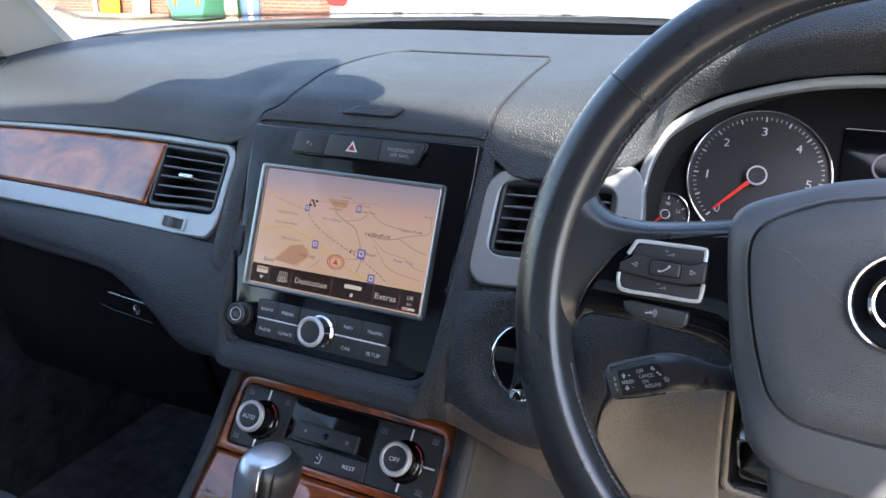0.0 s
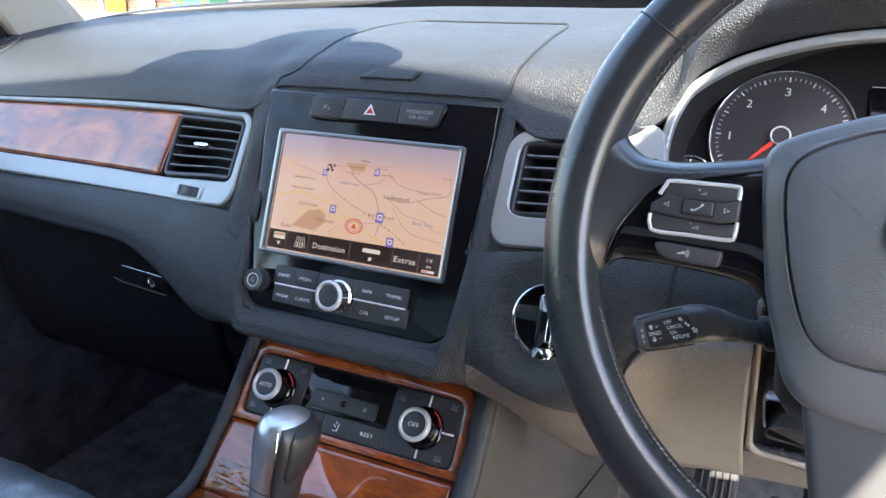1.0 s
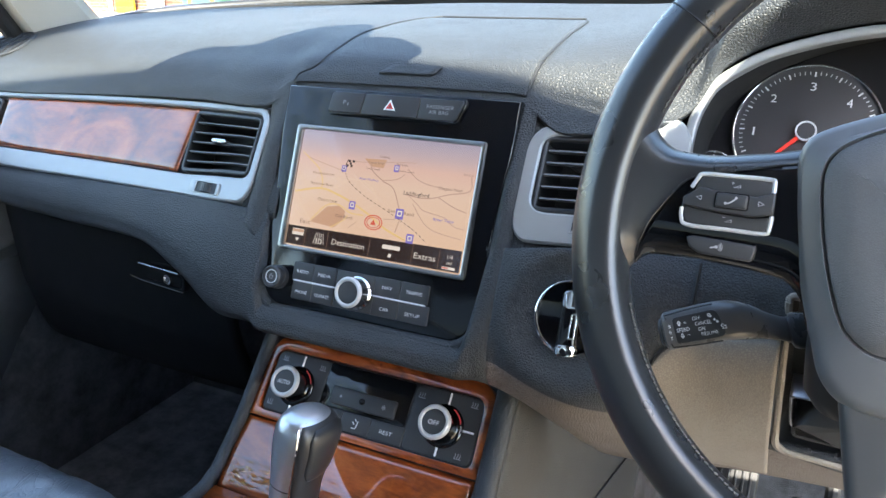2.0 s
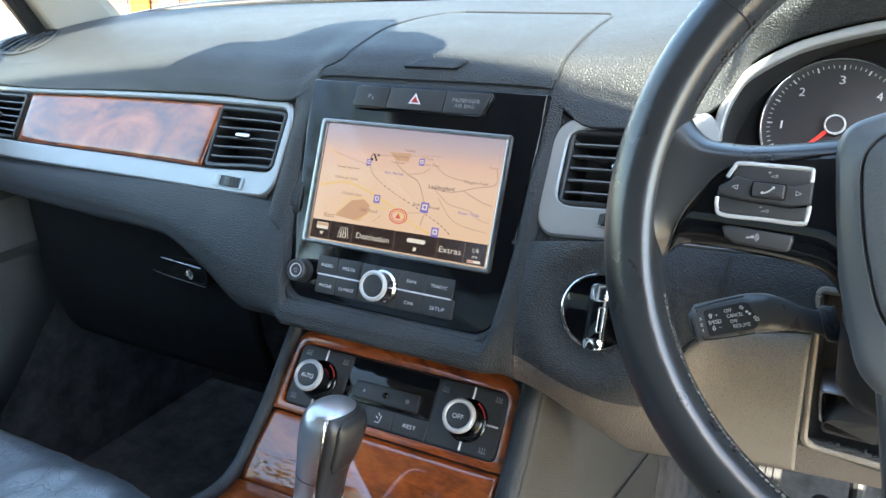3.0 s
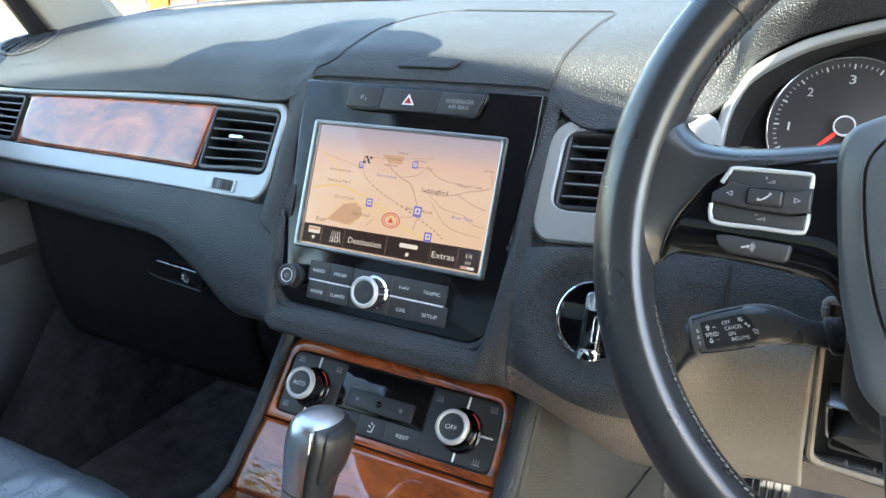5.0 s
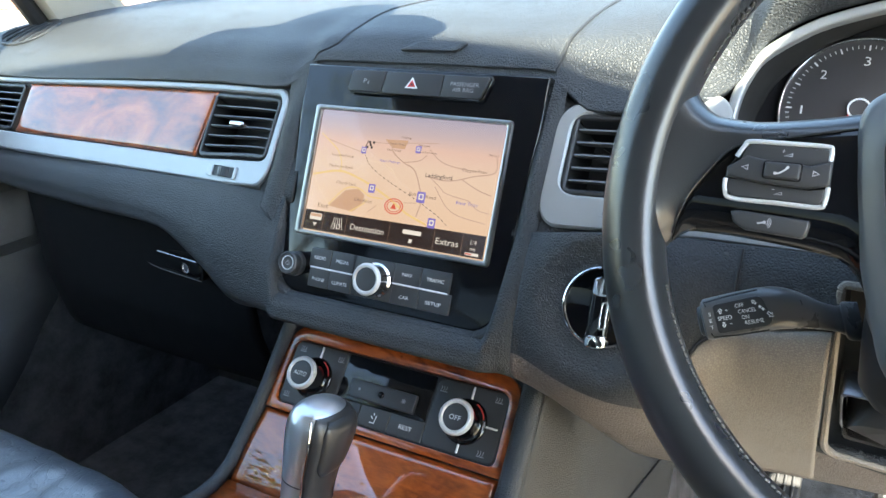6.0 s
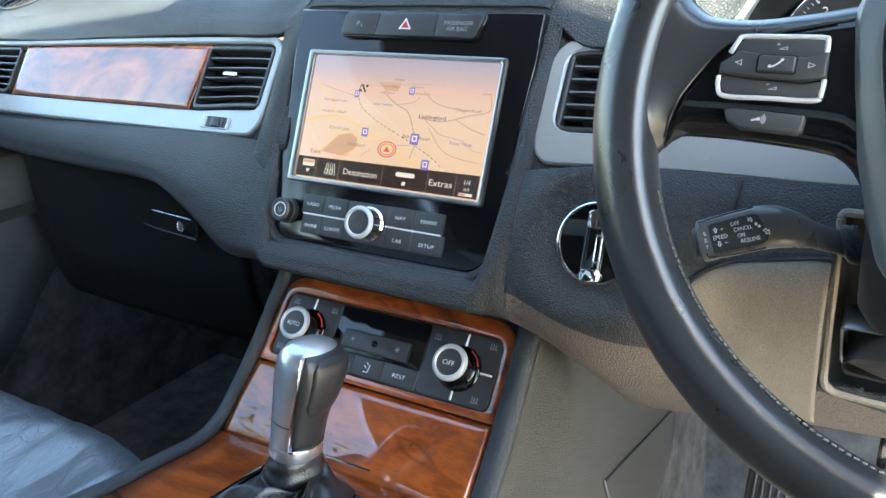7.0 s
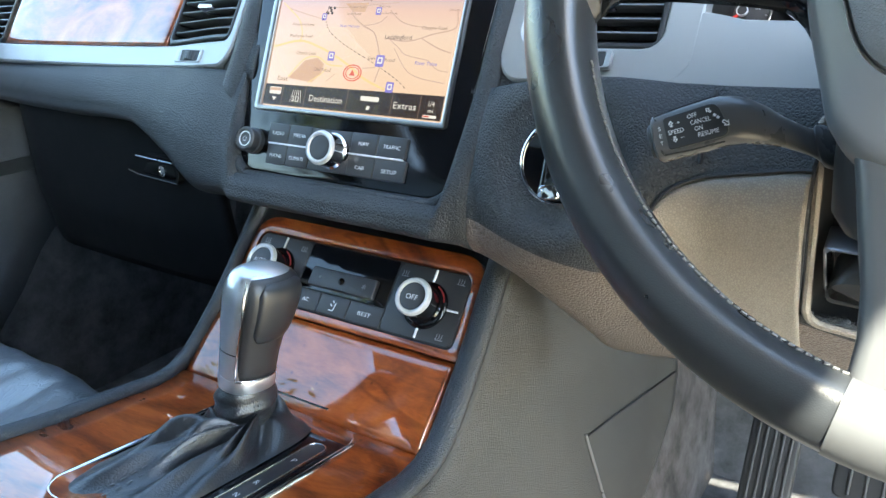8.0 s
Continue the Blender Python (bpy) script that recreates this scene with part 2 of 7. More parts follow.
def cr(pts, n, closed=False):
    """Catmull-Rom through points, n steps a span."""
    P = [np.array(p, float) for p in pts]
    k, out = len(P), []
    for i in range(k if closed else k - 1):
        p1, p2 = P[i], P[(i + 1) % k]
        p0 = P[i - 1] if (closed or i > 0) else 2 * p1 - p2
        p3 = P[(i + 2) % k] if (closed or i + 2 < k) else 2 * p2 - p1
        for j in range(n):
            t = j / n
            out.append(tuple(0.5 * (2 * p1 + (p2 - p0) * t + (2 * p0 - 5 * p1 + 4 * p2 - p3) * t * t + (3 * p1 - p0 - 3 * p2 + p3) * t ** 3)))
    if not closed:
        out.append(tuple(P[-1]))
    return out


def sweep(path, section, up=(0, 0, 1), closed=False, caps=True, bm=None):
    """section(i, s): outline points (a, b) across the path; a along side, b along up."""
    loops, n = [], len(path)
    for i in range(n):
        p = Vector(path[i])
        a = Vector(path[i - 1]) if (closed or i > 0) else p
        b = Vector(path[(i + 1) % n]) if (closed or i < n - 1) else p
        t = (b - a).normalized()
        u = Vector(up if not callable(up) else up(i))
        side = t.cross(u).normalized()
        u = side.cross(t).normalized()
        loops.append([p + side * q[0] + u * q[1] for q in section(i, i / max(n - 1, 1))])
    if closed:
        loops.append(loops[0])
    bm = loft(loops, True, caps and not closed, caps and not closed, bm)
    if closed:
        bmesh.ops.remove_doubles(bm, verts=bm.verts[:], dist=1e-7)
    return bm


def tube(path, r, n=10, closed=False, bm=None):
    sec = circle(r, n)
    return sweep(path, lambda i, s: sec, (0.13, 0.21, 0.97), closed, True, bm)


def sheet(fn, nu, nv, thick=0.004):
    """A curved panel: fn(s, t) -> point, thickened away from its front."""
    pts = [[Vector(fn(i / nu, j / nv)) for j in range(nv + 1)] for i in range(nu + 1)]
    bm = bmesh.new()
    g = [[bm.verts.new(p) for p in row] for row in pts]
    for i in range(nu):
        for j in range(nv):
            bm.faces.new((g[i][j], g[i + 1][j], g[i + 1][j + 1], g[i][j + 1]))
    return bm


def panel(name, fn, nu, nv, mat, parent=None, thick=0.004, label=""):
    ob = part(name, sheet(fn, nu, nv), mat, parent, label)
    sol = ob.modifiers.new("thickness", "SOLIDIFY")
    sol.thickness, sol.offset = thick, -1
    return ob


def box(F, w, h, n0, n1, bevel=0.0006, cx=0.0, cy=0.0, bm=None):
    return plate(F, rrect(w, h, min(bevel * 1.5, w / 3, h / 3), 3, cx, cy), n0, n1, min(bevel, (n1 - n0) / 2), bm, True)


def text(body, F, u, v, size, mat, parent, sx=0.85, n=0.0004, align="CENTER", name="lettering"):
    c = bpy.data.curves.new("t", "FONT")
    c.body, c.size, c.align_x, c.align_y, c.space_character = body, size, align, "CENTER", 1.0
    c.resolution_u = 3
    o = bpy.data.objects.new("t", c)
    me = bpy.data.meshes.new_from_object(o)
    me.transform(F @ Matrix.Translation((u, v, n)) @ Matrix.Diagonal((sx, 1, 1, 1)))
    me.materials.clear()
    me.materials.append(mat)
    bpy.data.objects.remove(o)
    bpy.data.curves.remove(c)
    ob = new(name, me)
    attach(ob, parent)
    return ob


def strip(F, pts, w, n, bm=None):
    """A flat line of width w through points of the frame."""
    bm = bm or bmesh.new()
    L = [Vector(p) for p in pts]
    rows = []
    for i, p in enumerate(L):
        d = (L[min(i + 1, len(L) - 1)] - L[max(i - 1, 0)]).normalized()
        q = Vector((-d.y, d.x)) * w / 2
        rows.append((bm.verts.new(F @ Vector((*(p + q), n))), bm.verts.new(F @ Vector((*(p - q), n)))))
    for a, b in zip(rows, rows[1:]):
        bm.faces.new((a[0], a[1], b[1], b[0]))
    return bm


def flat(F, pts, n, bm=None):
    bm = bm or bmesh.new()
    bm.faces.new([bm.verts.new(F @ Vector((*p, n))) for p in pts])
    return bm


def lerp(a, b, t):
    return a + (b - a) * t


def curve1(xs, ys):
    """A smooth function through points."""
    def f(x):
        if x <= xs[0]:
            return ys[0]
        if x >= xs[-1]:
            return ys[-1]
        i = max(k for k in range(len(xs)) if xs[k] <= x)
        i = min(i, len(xs) - 2)
        h = xs[i + 1] - xs[i]
        def sl(k):
            if k <= 0 or k >= len(xs) - 1:
                return 0.0 if 0 < k else (ys[1] - ys[0]) / (xs[1] - xs[0]) if k <= 0 else 0.0
            a, b = (ys[k] - ys[k - 1]) / (xs[k] - xs[k - 1]), (ys[k + 1] - ys[k]) / (xs[k + 1] - xs[k])
            return 0.0 if a * b <= 0 else 2 * a * b / (a + b)
        t = (x - xs[i]) / h
        m0, m1 = sl(i) * h, sl(i + 1) * h
        return (2 * t ** 3 - 3 * t * t + 1) * ys[i] + (t ** 3 - 2 * t * t + t) * m0 + (-2 * t ** 3 + 3 * t * t) * ys[i + 1] + (t ** 3 - t * t) * m1
    return f


def station_surface(stations, n_across):
    """Sections (x, [(y, z), ...]) blended smoothly along x and along each section."""
    xs = [s[0] for s in stations]
    k = len(stations[0][1])
    fy = [curve1(xs, [s[1][i][0] for s in stations]) for i in range(k)]
    fz = [curve1(xs, [s[1][i][1] for s in stations]) for i in range(k)]
    cache = {}
    def at(x, t):
        key = round(x, 6)
        if key not in cache:
            cache[key] = cr([(fy[i](x), fz[i](x)) for i in range(k)], n_across)
        c = cache[key]
        f = t * (len(c) - 1)
        i = min(int(f), len(c) - 2)
        return (x, lerp(c[i][0], c[i + 1][0], f - i), lerp(c[i][1], c[i + 1][1], f - i))
    return at


# frames of the main panels
SC = FR((0, -0.0035, 0.62), (1, 0, 0), (0, 0.4004, 0.9163))       # screen and its bezel
CL = FR((0, -0.0335, 0.43), (1, 0, 0), (0, 0.6497, 0.7602))       # climate panel
GA = FR((0.3245, 0.143, 0.677), (1, 0, 0), (0, 0.4472, 0.8944))   # dials
WA = radians(20)
WH = FR((0.413, -0.147, 0.684), (1, 0, 0), (0, math.sin(WA), math.cos(WA)))   # steering wheel

# ---------------------------------------------------------------- the car's shell
GLASS = material("tinted_glass", (0.5, 0.5, 0.5), 0.0)
gn = GLASS.node_tree
gt, gg, gm, gf = [gn.nodes.new("ShaderNode" + k) for k in ("BsdfTransparent", "BsdfGlossy", "MixShader", "Fresnel")]
gt.inputs[0].default_value = (0.86, 0.88, 0.87, 1)
gg.inputs["Roughness"].default_value = 0.0
gf.inputs[0].default_value = 1.06
gn.links.new(gf.outputs[0], gm.inputs[0]), gn.links.new(gt.outputs[0], gm.inputs[1]), gn.links.new(gg.outputs[0], gm.inputs[2])
gn.links.new(gm.outputs[0], gn.nodes["Material Output"].inputs[0])
TINT = speckled("privacy_glass", (0.01, 0.011, 0.012), 0.08)
PRIV = speckled("rear_window_tint", (0.02, 0.02, 0.02), 0.05)
pn = PRIV.node_tree
tr_, mx_ = pn.nodes.new("ShaderNodeBsdfTransparent"), pn.nodes.new("ShaderNodeMixShader")
tr_.inputs[0].default_value = (0.30, 0.31, 0.31, 1)
mx_.inputs[0].default_value = 0.86
pn.links.new(pn.nodes["Principled BSDF"].outputs[0], mx_.inputs[1]), pn.links.new(tr_.outputs[0], mx_.inputs[2])
pn.links.new(mx_.outputs[0], pn.nodes["Material Output"].inputs[0])
floor = part("floor", box(FR((0, -0.75, 0), (1, 0, 0), (0, 1, 0)), 1.56, 2.7, -0.03, 0.0, 0.002), CARPET)
tagged(floor, "dark grey carpet on the floor of the cabin", "carpet", kind="structure")
fw = part("wall_front", box(FR((0, 0.56, 0.36), (1, 0, 0), (0, 0.25, 1)), 1.56, 0.76, -0.03, 0.0, 0.002), CARPET)
tagged(fw, "dark carpeted bulkhead in front of the footwells", "wall", kind="structure")
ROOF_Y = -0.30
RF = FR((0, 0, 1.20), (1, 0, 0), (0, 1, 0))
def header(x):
    """Front edge of the unseen roof, its driver's corner brought forward to shade the dials' hood."""
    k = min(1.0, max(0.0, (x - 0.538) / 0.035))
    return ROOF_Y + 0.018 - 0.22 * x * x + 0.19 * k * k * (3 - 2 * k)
# unseen roof, wider on the driver's side to keep sun off the hub
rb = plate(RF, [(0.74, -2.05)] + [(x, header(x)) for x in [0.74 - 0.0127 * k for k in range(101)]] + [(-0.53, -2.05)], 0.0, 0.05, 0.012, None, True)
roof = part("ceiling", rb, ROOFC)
tagged(roof, "dark grey cloth headlining of the unseen roof, outlined to shade the dash", "ceiling", kind="structure")
rear = part("wall_rear", box(FR((0, -2.05, 0.34), (1, 0, 0), (0, 0, 1)), 1.60, 0.74, -0.05, 0.0, 0.01), DEEP)
rgl = part("window_2", box(FR((0, -2.05, 0.965), (1, 0, 0), (0, 0, 1)), 1.40, 0.51, -0.010, -0.004, 0.001), PRIV)
tagged(rgl, "tinted rear window at the back of the cabin", "rear window", kind="structure")
tagged(rear, "dark plain back of the cabin", "wall", kind="structure")


front_edge = curve1([0.0, 0.10, 0.18, 0.235, 0.29, 0.325, 0.36, 0.70], [-0.20, -0.06, 0.017, 0.066, 0.105, 0.138, 0.16, 0.17])


def side_wall(sgn, name, label, open_front):
    """Door trim below the window line and the posts of one side; the driver's door stands open."""
    d = thing(name, (sgn * 0.74, -0.9, 0.0), label, "car door")
    def trimf(s, t):
        z = lerp(0.0, 0.70 if open_front else 0.625, t)
        y = lerp(-2.05, -1.12 if open_front else front_edge(z), s)
        bulge = 0.02 * math.sin(math.pi * min(1, max(0, (z - 0.15) / 0.5))) + (0.03 if 0.42 < z < 0.52 else 0)
        return (sgn * (0.745 - bulge), y, z)
    panel("door_trim", trimf, 24, 24, DOORM, d, 0.02, "dark grey plastic door trim")
    post = [(-1.16, 0.0), (-0.72, 0.0), (-0.74, 0.70), (-0.66, 1.24), (-1.16, 1.24)] if open_front else [(-1.35, 0.62), (-0.84, 0.62), (-0.80, 1.24), (-1.35, 1.24)]
    part("door_post", loft([[(sgn * (0.77 - 0.13 * max(z - 0.7, 0) / 0.54), y, z) for y, z in post], [(sgn * (0.72 - 0.13 * max(z - 0.7, 0) / 0.54), y, z) for y, z in post]], True, True, True), BLACK, d)
    rg = [(-2.04, 0.70), (-1.16, 0.70), (-1.16, 1.24), (-2.04, 1.24)] if open_front else [(-2.04, 0.62), (-1.35, 0.62), (-1.35, 1.24), (-2.04, 1.24)]
    part("rear_glass", loft([[(sgn * (0.765 - 0.13 * (z - 0.7) / 0.54), y, z) for y, z in rg], [(sgn * (0.76 - 0.13 * (z - 0.7) / 0.54), y, z) for y, z in rg]], True, True, True), PRIV, d, "dark tinted rear window")
    if not open_front:
        part("trim_welt", tube([(-0.732 + 0.02 * max(0, min(1, (z - 0.15) / 0.3)) * 0.5, front_edge(z) - 0.012, z) for z in [0.02 + 0.02 * k for k in range(22)]], 0.005, 8), BLACK, d)
        part("kick_panel", box(FR((-0.765, 0.2, 0.322), (0, 1, 0), (0, 0, 1)), 0.84, 0.645, -0.01, 0.008, 0.002), CARPET, d)
    if open_front:
        part("sill", box(FR((0.745, -0.1, 0.02), (0, 1, 0), (0, 0, 1)), 1.3, 0.12, -0.04, 0.02, 0.01), BLACK, d)
    return d


pw = thing("window_3", (-0.70, -0.3, 0.64), "clear side window of the passenger door", "car window", kind="structure")
part("pane", loft([[(-0.748 + dx, -0.82, 0.62), (-0.748 + dx, 0.24, 0.62), (-0.60 + dx, -0.24, 1.19), (-0.56 + dx, -0.30, 1.21), (-0.56 + dx, -0.80, 1.21)] for dx in (0.0, 0.005)], True, True, True), GLASS, pw)
side_wall(-1, "passenger_door", "dark grey plastic door trim beside the passenger footwell", False)
side_wall(1, "rear_door", "dark grey rear door with tinted window behind the driver", True)


# unseen door, left open to admit light; its pale trim serves as a reflector
door = thing("driver_door", (0.80, 0.22, 0.0), "unseen driver's door, set open with pale trim to light the driver's side", "car door")
DF = FR((0.80, 0.22, 0.0), (0.866, -0.5, 0), (0, 0, 1))
part("door_skin", plate(DF, corners([(1.02, 0.70), (0.0, 0.70), (0.0, -0.12), (0.92, -0.12)], [0.06, 0.02, 0.08, 0.20]), -0.06, -0.01, 0.01, None, True), BLACK, door)
part("inner_trim", plate(DF, corners([(0.98, 0.66), (0.03, 0.66), (0.03, -0.06), (0.90, -0.06)], [0.06, 0.02, 0.08, 0.18]), -0.012, 0.012, 0.008), CREAM, door, "pale trim added to reflect warm light inwards")
part("arm_rest", box(DF, 0.55, 0.06, 0.010, 0.07, 0.015, 0.52, 0.38), DOORM, door)
part("window_frame", tube([tuple(DF @ Vector(p)) for p in ((0.02, 0.70, -0.03), (0.12, 0.78, -0.02), (0.45, 1.13, 0.02), (0.60, 1.20, 0.04), (0.98, 1.20, 0.04), (1.02, 0.70, -0.03))], 0.018), BLACK, door)


def pillar(sgn, name):
    """Cloth-covered windscreen post from the dash to the roof, with its black seal."""
    p = thing(name, (sgn * 0.72, 0.25, 0.70), "pale cloth-covered windscreen pillar with black door seal", "pillar")
    base, top = Vector((sgn * 0.735, 0.30, 0.70)), Vector((sgn * 0.60, ROOF_Y + 0.03, 1.23))
    n = 10
    loops = []
    for i in range(n + 1):
        t = i / n
        c = base.lerp(top, t) + Vector((0, 0, 0.035 * math.sin(math.pi * t)))
        w = lerp(0.115, 0.05, min(1, t * 2.2))
        loops.append([c + Vector((sgn * dx, dy, 0)) for dx, dy in ((0.02, -w * 0.55), (-0.012, -w * 0.5), (-0.022, -w * 0.1), (-0.018, w * 0.45), (0.0, w * 0.75), (0.03, w * 0.5))])
    part("pillar_trim", loft(loops, True, True, True), CREAM, p)
    sl = [base.lerp(top, i / n) + Vector((sgn * 0.012, -lerp(0.075, 0.035, min(1, 2.2 * i / n)), 0.035 * math.sin(math.pi * i / n))) for i in range(n + 1)]
    part("door_seal", tube([tuple(q) for q in sl], 0.013, 10), DEEP, p, "black rubber door seal")
    return p


pillar(-1, "windscreen_pillar")
pillar(1, "windscreen_pillar")
# windscreen and its black lower edge
ws = thing("window_1", (0, 0.62, 0.76), "clear windscreen over the dashboard", "windscreen", kind="structure")
def wsf(s, t):
    x = lerp(-0.74, 0.74, s)
    x = x * lerp(1, 0.82, t)
    return (x, lerp(0.64 - 0.35 * (x / 0.74) ** 2 * 0.8, ROOF_Y + 0.0 - 0.06 * (x / 0.6) ** 2, t), lerp(0.745, 1.235, t))
g = panel("pane", wsf, 16, 10, GLASS, ws, 0.004)
cowl = [(x, y, z - 0.0165) for x, y, z in [(-0.74, 0.37, 0.727), (-0.66, 0.44, 0.742), (-0.5, 0.53, 0.752), (-0.3, 0.60, 0.757), (0.0, 0.635, 0.762), (0.3, 0.60, 0.764), (0.5, 0.53, 0.76), (0.74, 0.37, 0.735)]]
csec = rrect(0.030, 0.030, 0.008, 3)
part("lower_band", sweep(cr(cowl, 8), lambda i, s: csec), BLACK, ws, "black band along the foot of the glass")
# folded-down visor over the driver
visor = thing("sun_visor", (0.36, ROOF_Y - 0.12, 1.2), "grey fabric sun visor folded against the roof", "sun visor")
VF = FR((0.36, ROOF_Y - 0.12, 1.188), (1, 0, 0), (0, 0.99, 0.0))
part("visor_board", plate(VF, rrect(0.38, 0.15, 0.04, 8), -0.008, 0.008, 0.006, None, True), ROOFC, visor)
mirror = thing("rear_mirror", (0.065, -0.167, 1.08), "black rear-view mirror under an added shading plate on the windscreen", "mirror")
MF = FR((0.068, -0.167, 1.085), (0.99, 0.06, 0), (0, 0.1, 1))
part("housing", loft([lift(rrect(0.20, 0.045, 0.02), MF, -0.02), lift(rrect(0.250, 0.070, 0.034), MF, 0.0), lift(rrect(0.245, 0.066, 0.032), MF, 0.006)], True, True, True), BLACK, mirror)
part("stem", tube([(0.06, -0.15, 1.09), (0.05, -0.13, 1.12), (0.05, -0.12, 1.13)], 0.012), BLACK, mirror)
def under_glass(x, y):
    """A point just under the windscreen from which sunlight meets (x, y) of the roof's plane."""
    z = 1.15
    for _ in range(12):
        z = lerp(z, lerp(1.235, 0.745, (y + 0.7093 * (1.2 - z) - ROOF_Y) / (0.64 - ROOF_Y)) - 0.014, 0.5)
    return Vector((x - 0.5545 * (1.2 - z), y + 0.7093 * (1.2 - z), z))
# added plate, its outline projected back from the shadow wanted on the dash
shade_o = corners([(-0.122, -0.305), (-0.088, -0.246), (-0.045, -0.206), (0.046, -0.212), (0.088, -0.160), (0.140, -0.134), (0.178, -0.200), (0.165, -0.305)], [0.005, 0.018, 0.02, 0.012, 0.02, 0.018, 0.03, 0.005], 4)
shade_p = [under_glass(*q) for q in shade_o]
part("shade_plate", loft([shade_p, [p + Vector((0, 0, -0.008)) for p in shade_p]], True, True, True), BLACK, mirror, "unseen black plate on the glass, cut to shade the dash")

# ---------------------------------------------------------------- outside, ahead of the windscreen
GZ = -0.52
def groundmat():
    m = material("yard_ground", (0.42, 0.36, 0.27), 0.9)
    nt, b, n, l = nodes_of(m)
    co = texco(nt)
    l.new(ramp(nt, tex(nt, "noise", co, 1.3, 6, 0.7).outputs[0], [(0.3, (0.19, 0.15, 0.10)), (0.55, (0.28, 0.23, 0.16)), (0.8, (0.34, 0.29, 0.21))]), b.inputs["Base Color"])
    l.new(bump(nt, tex(nt, "noise", co, 40.0, 4).outputs[0], 0.6, 0.02), b.inputs["Normal"])
    return m
gb = bmesh.new()
gq = [gb.verts.new(p) for p in ((-400, -400, GZ), (400, -400, GZ), (400, 400, GZ), (-400, 400, GZ))]
gb.faces.new(gq)
tagged(part("ground", gb, groundmat()), "sunlit pale concrete yard outside the car", "ground", kind="structure")
def brickmat():
    m = material("brickwork", (0.40, 0.17, 0.10), 0.9)
    nt, b, n, l = nodes_of(m)
    br = nt.nodes.new("ShaderNodeTexBrick")
    mp = texco(nt, (1, 1, 1))
    cx_ = nt.nodes.new("ShaderNodeSeparateXYZ"), nt.nodes.new("ShaderNodeCombineXYZ")
    l.new(mp, cx_[0].inputs[0]), l.new(cx_[0].outputs[0], cx_[1].inputs[0]), l.new(cx_[0].outputs[2], cx_[1].inputs[1])
    l.new(cx_[1].outputs[0], br.inputs[0])
    br.inputs["Scale"].default_value = 1.0
    br.inputs["Brick Width"].default_value, br.inputs["Row Height"].default_value, br.inputs["Mortar Size"].default_value = 0.225, 0.075, 0.006
    br.inputs["Color1"].default_value, br.inputs["Color2"].default_value = (0.26, 0.10, 0.06, 1), (0.19, 0.07, 0.045, 1)
    br.inputs["Mortar"].default_value = (0.30, 0.26, 0.22, 1)
    l.new(br.outputs[0], b.inputs["Base Color"])
    return m
BRICK = brickmat()
wall = part("wall_north", box(FR((-21.0, 14.8, GZ), (1, 0, 0), (0, 0, 1)), 26, 6.4, 0.0, 0.3, 0.01), BRICK)
tagged(wall, "sunlit red brick wall across the yard", "brick wall", kind="structure")
wall2 = part("wall_east", box(FR((-9.75, 13.4, GZ), (1, 0, 0), (0, 0, 1)), 1.45, 6.0, 0.0, 0.3, 0.01), BRICK)
tagged(wall2, "end of a red brick building beside the yard", "brick wall", kind="structure")
YEL = material("yellow_plastic", (0.50, 0.32, 0.015), 0.5)
GRN = speckled("green_paint", (0.07, 0.27, 0.17), 0.6)
RUST = material("rust", (0.35, 0.12, 0.04), 0.9)
CARW = material("white_car_paint", (0.80, 0.80, 0.80), 0.3)
OFFW = speckled("white_board", (0.75, 0.75, 0.72), 0.6)
TARPM = speckled("blue_tarp", (0.10, 0.17, 0.32), 0.5)
sign = thing("yellow_board", (-16.1, 14.3, GZ), "yellow plastic board leaning on the brick wall", "board")
part("board", box(FR((-16.1, 14.3, GZ + 0.60), (1, 0, 0), (0, 0.1, 1)), 0.62, 1.2, 0.0, 0.05, 0.01), YEL, sign)
wb = thing("white_board", (-15.05, 14.3, GZ), "white board standing against the brick wall", "board")
part("board", box(FR((-15.05, 14.3, GZ + 0.65), (1, 0, 0), (0, 0.1, 1)), 0.50, 1.3, 0.0, 0.05, 0.01), OFFW, wb)
for px, py in ((-16.75, 14.35), (-13.9, 14.35), (-10.70, 13.0)):
    pp = thing("white_pipe", (px, py, GZ), "white drainpipe on the brick wall", "pipe", "drainpipes")
    part("pipe", tube([(px, py, GZ), (px, py, 2.5)], 0.05), OFFW, pp)
skip = thing("skip", (-12.5, 13.6, GZ), "green metal skip with rust streaks in the yard", "skip")
part("skip_body", loft([[(-12.45 + x * w, 13.5 + dy, GZ + z) for x, dy in ((-1, -0.5), (1, -0.5), (1, 0.9), (-1, 0.9))] for w, z in ((0.42, 0.05), (0.80, 1.25), (0.84, 1.25), (0.84, 1.33))], True, True, True), GRN, skip)
for rx in (-12.75, -12.10):
    part("rust_streak", box(FR((rx, 12.995, GZ + 0.75), (1, 0, 0), (0, 0.0, 1)), 0.09, 0.85, -0.02, 0.012, 0.005), RUST, skip)
heap = thing("rust_heap", (-13.45, 13.9, GZ), "heap of rusty scrap beside the skip", "scrap")
part("scrap", loft([[(-13.40 + r * (1 + 0.25 * math.sin(5 * a)) * math.cos(a), 13.9 + 0.3 * r * math.sin(a), GZ + z) for a in [2 * math.pi * k / 16 for k in range(16)]] for r, z in ((0.45, 0.0), (0.40, 0.35), (0.22, 0.8), (0.10, 1.2))], True, True, True), RUST, heap)
tarp = thing("blue_tarp", (-11.1, 13.4, GZ), "blue tarpaulin bundle beside a timber post", "tarpaulin")
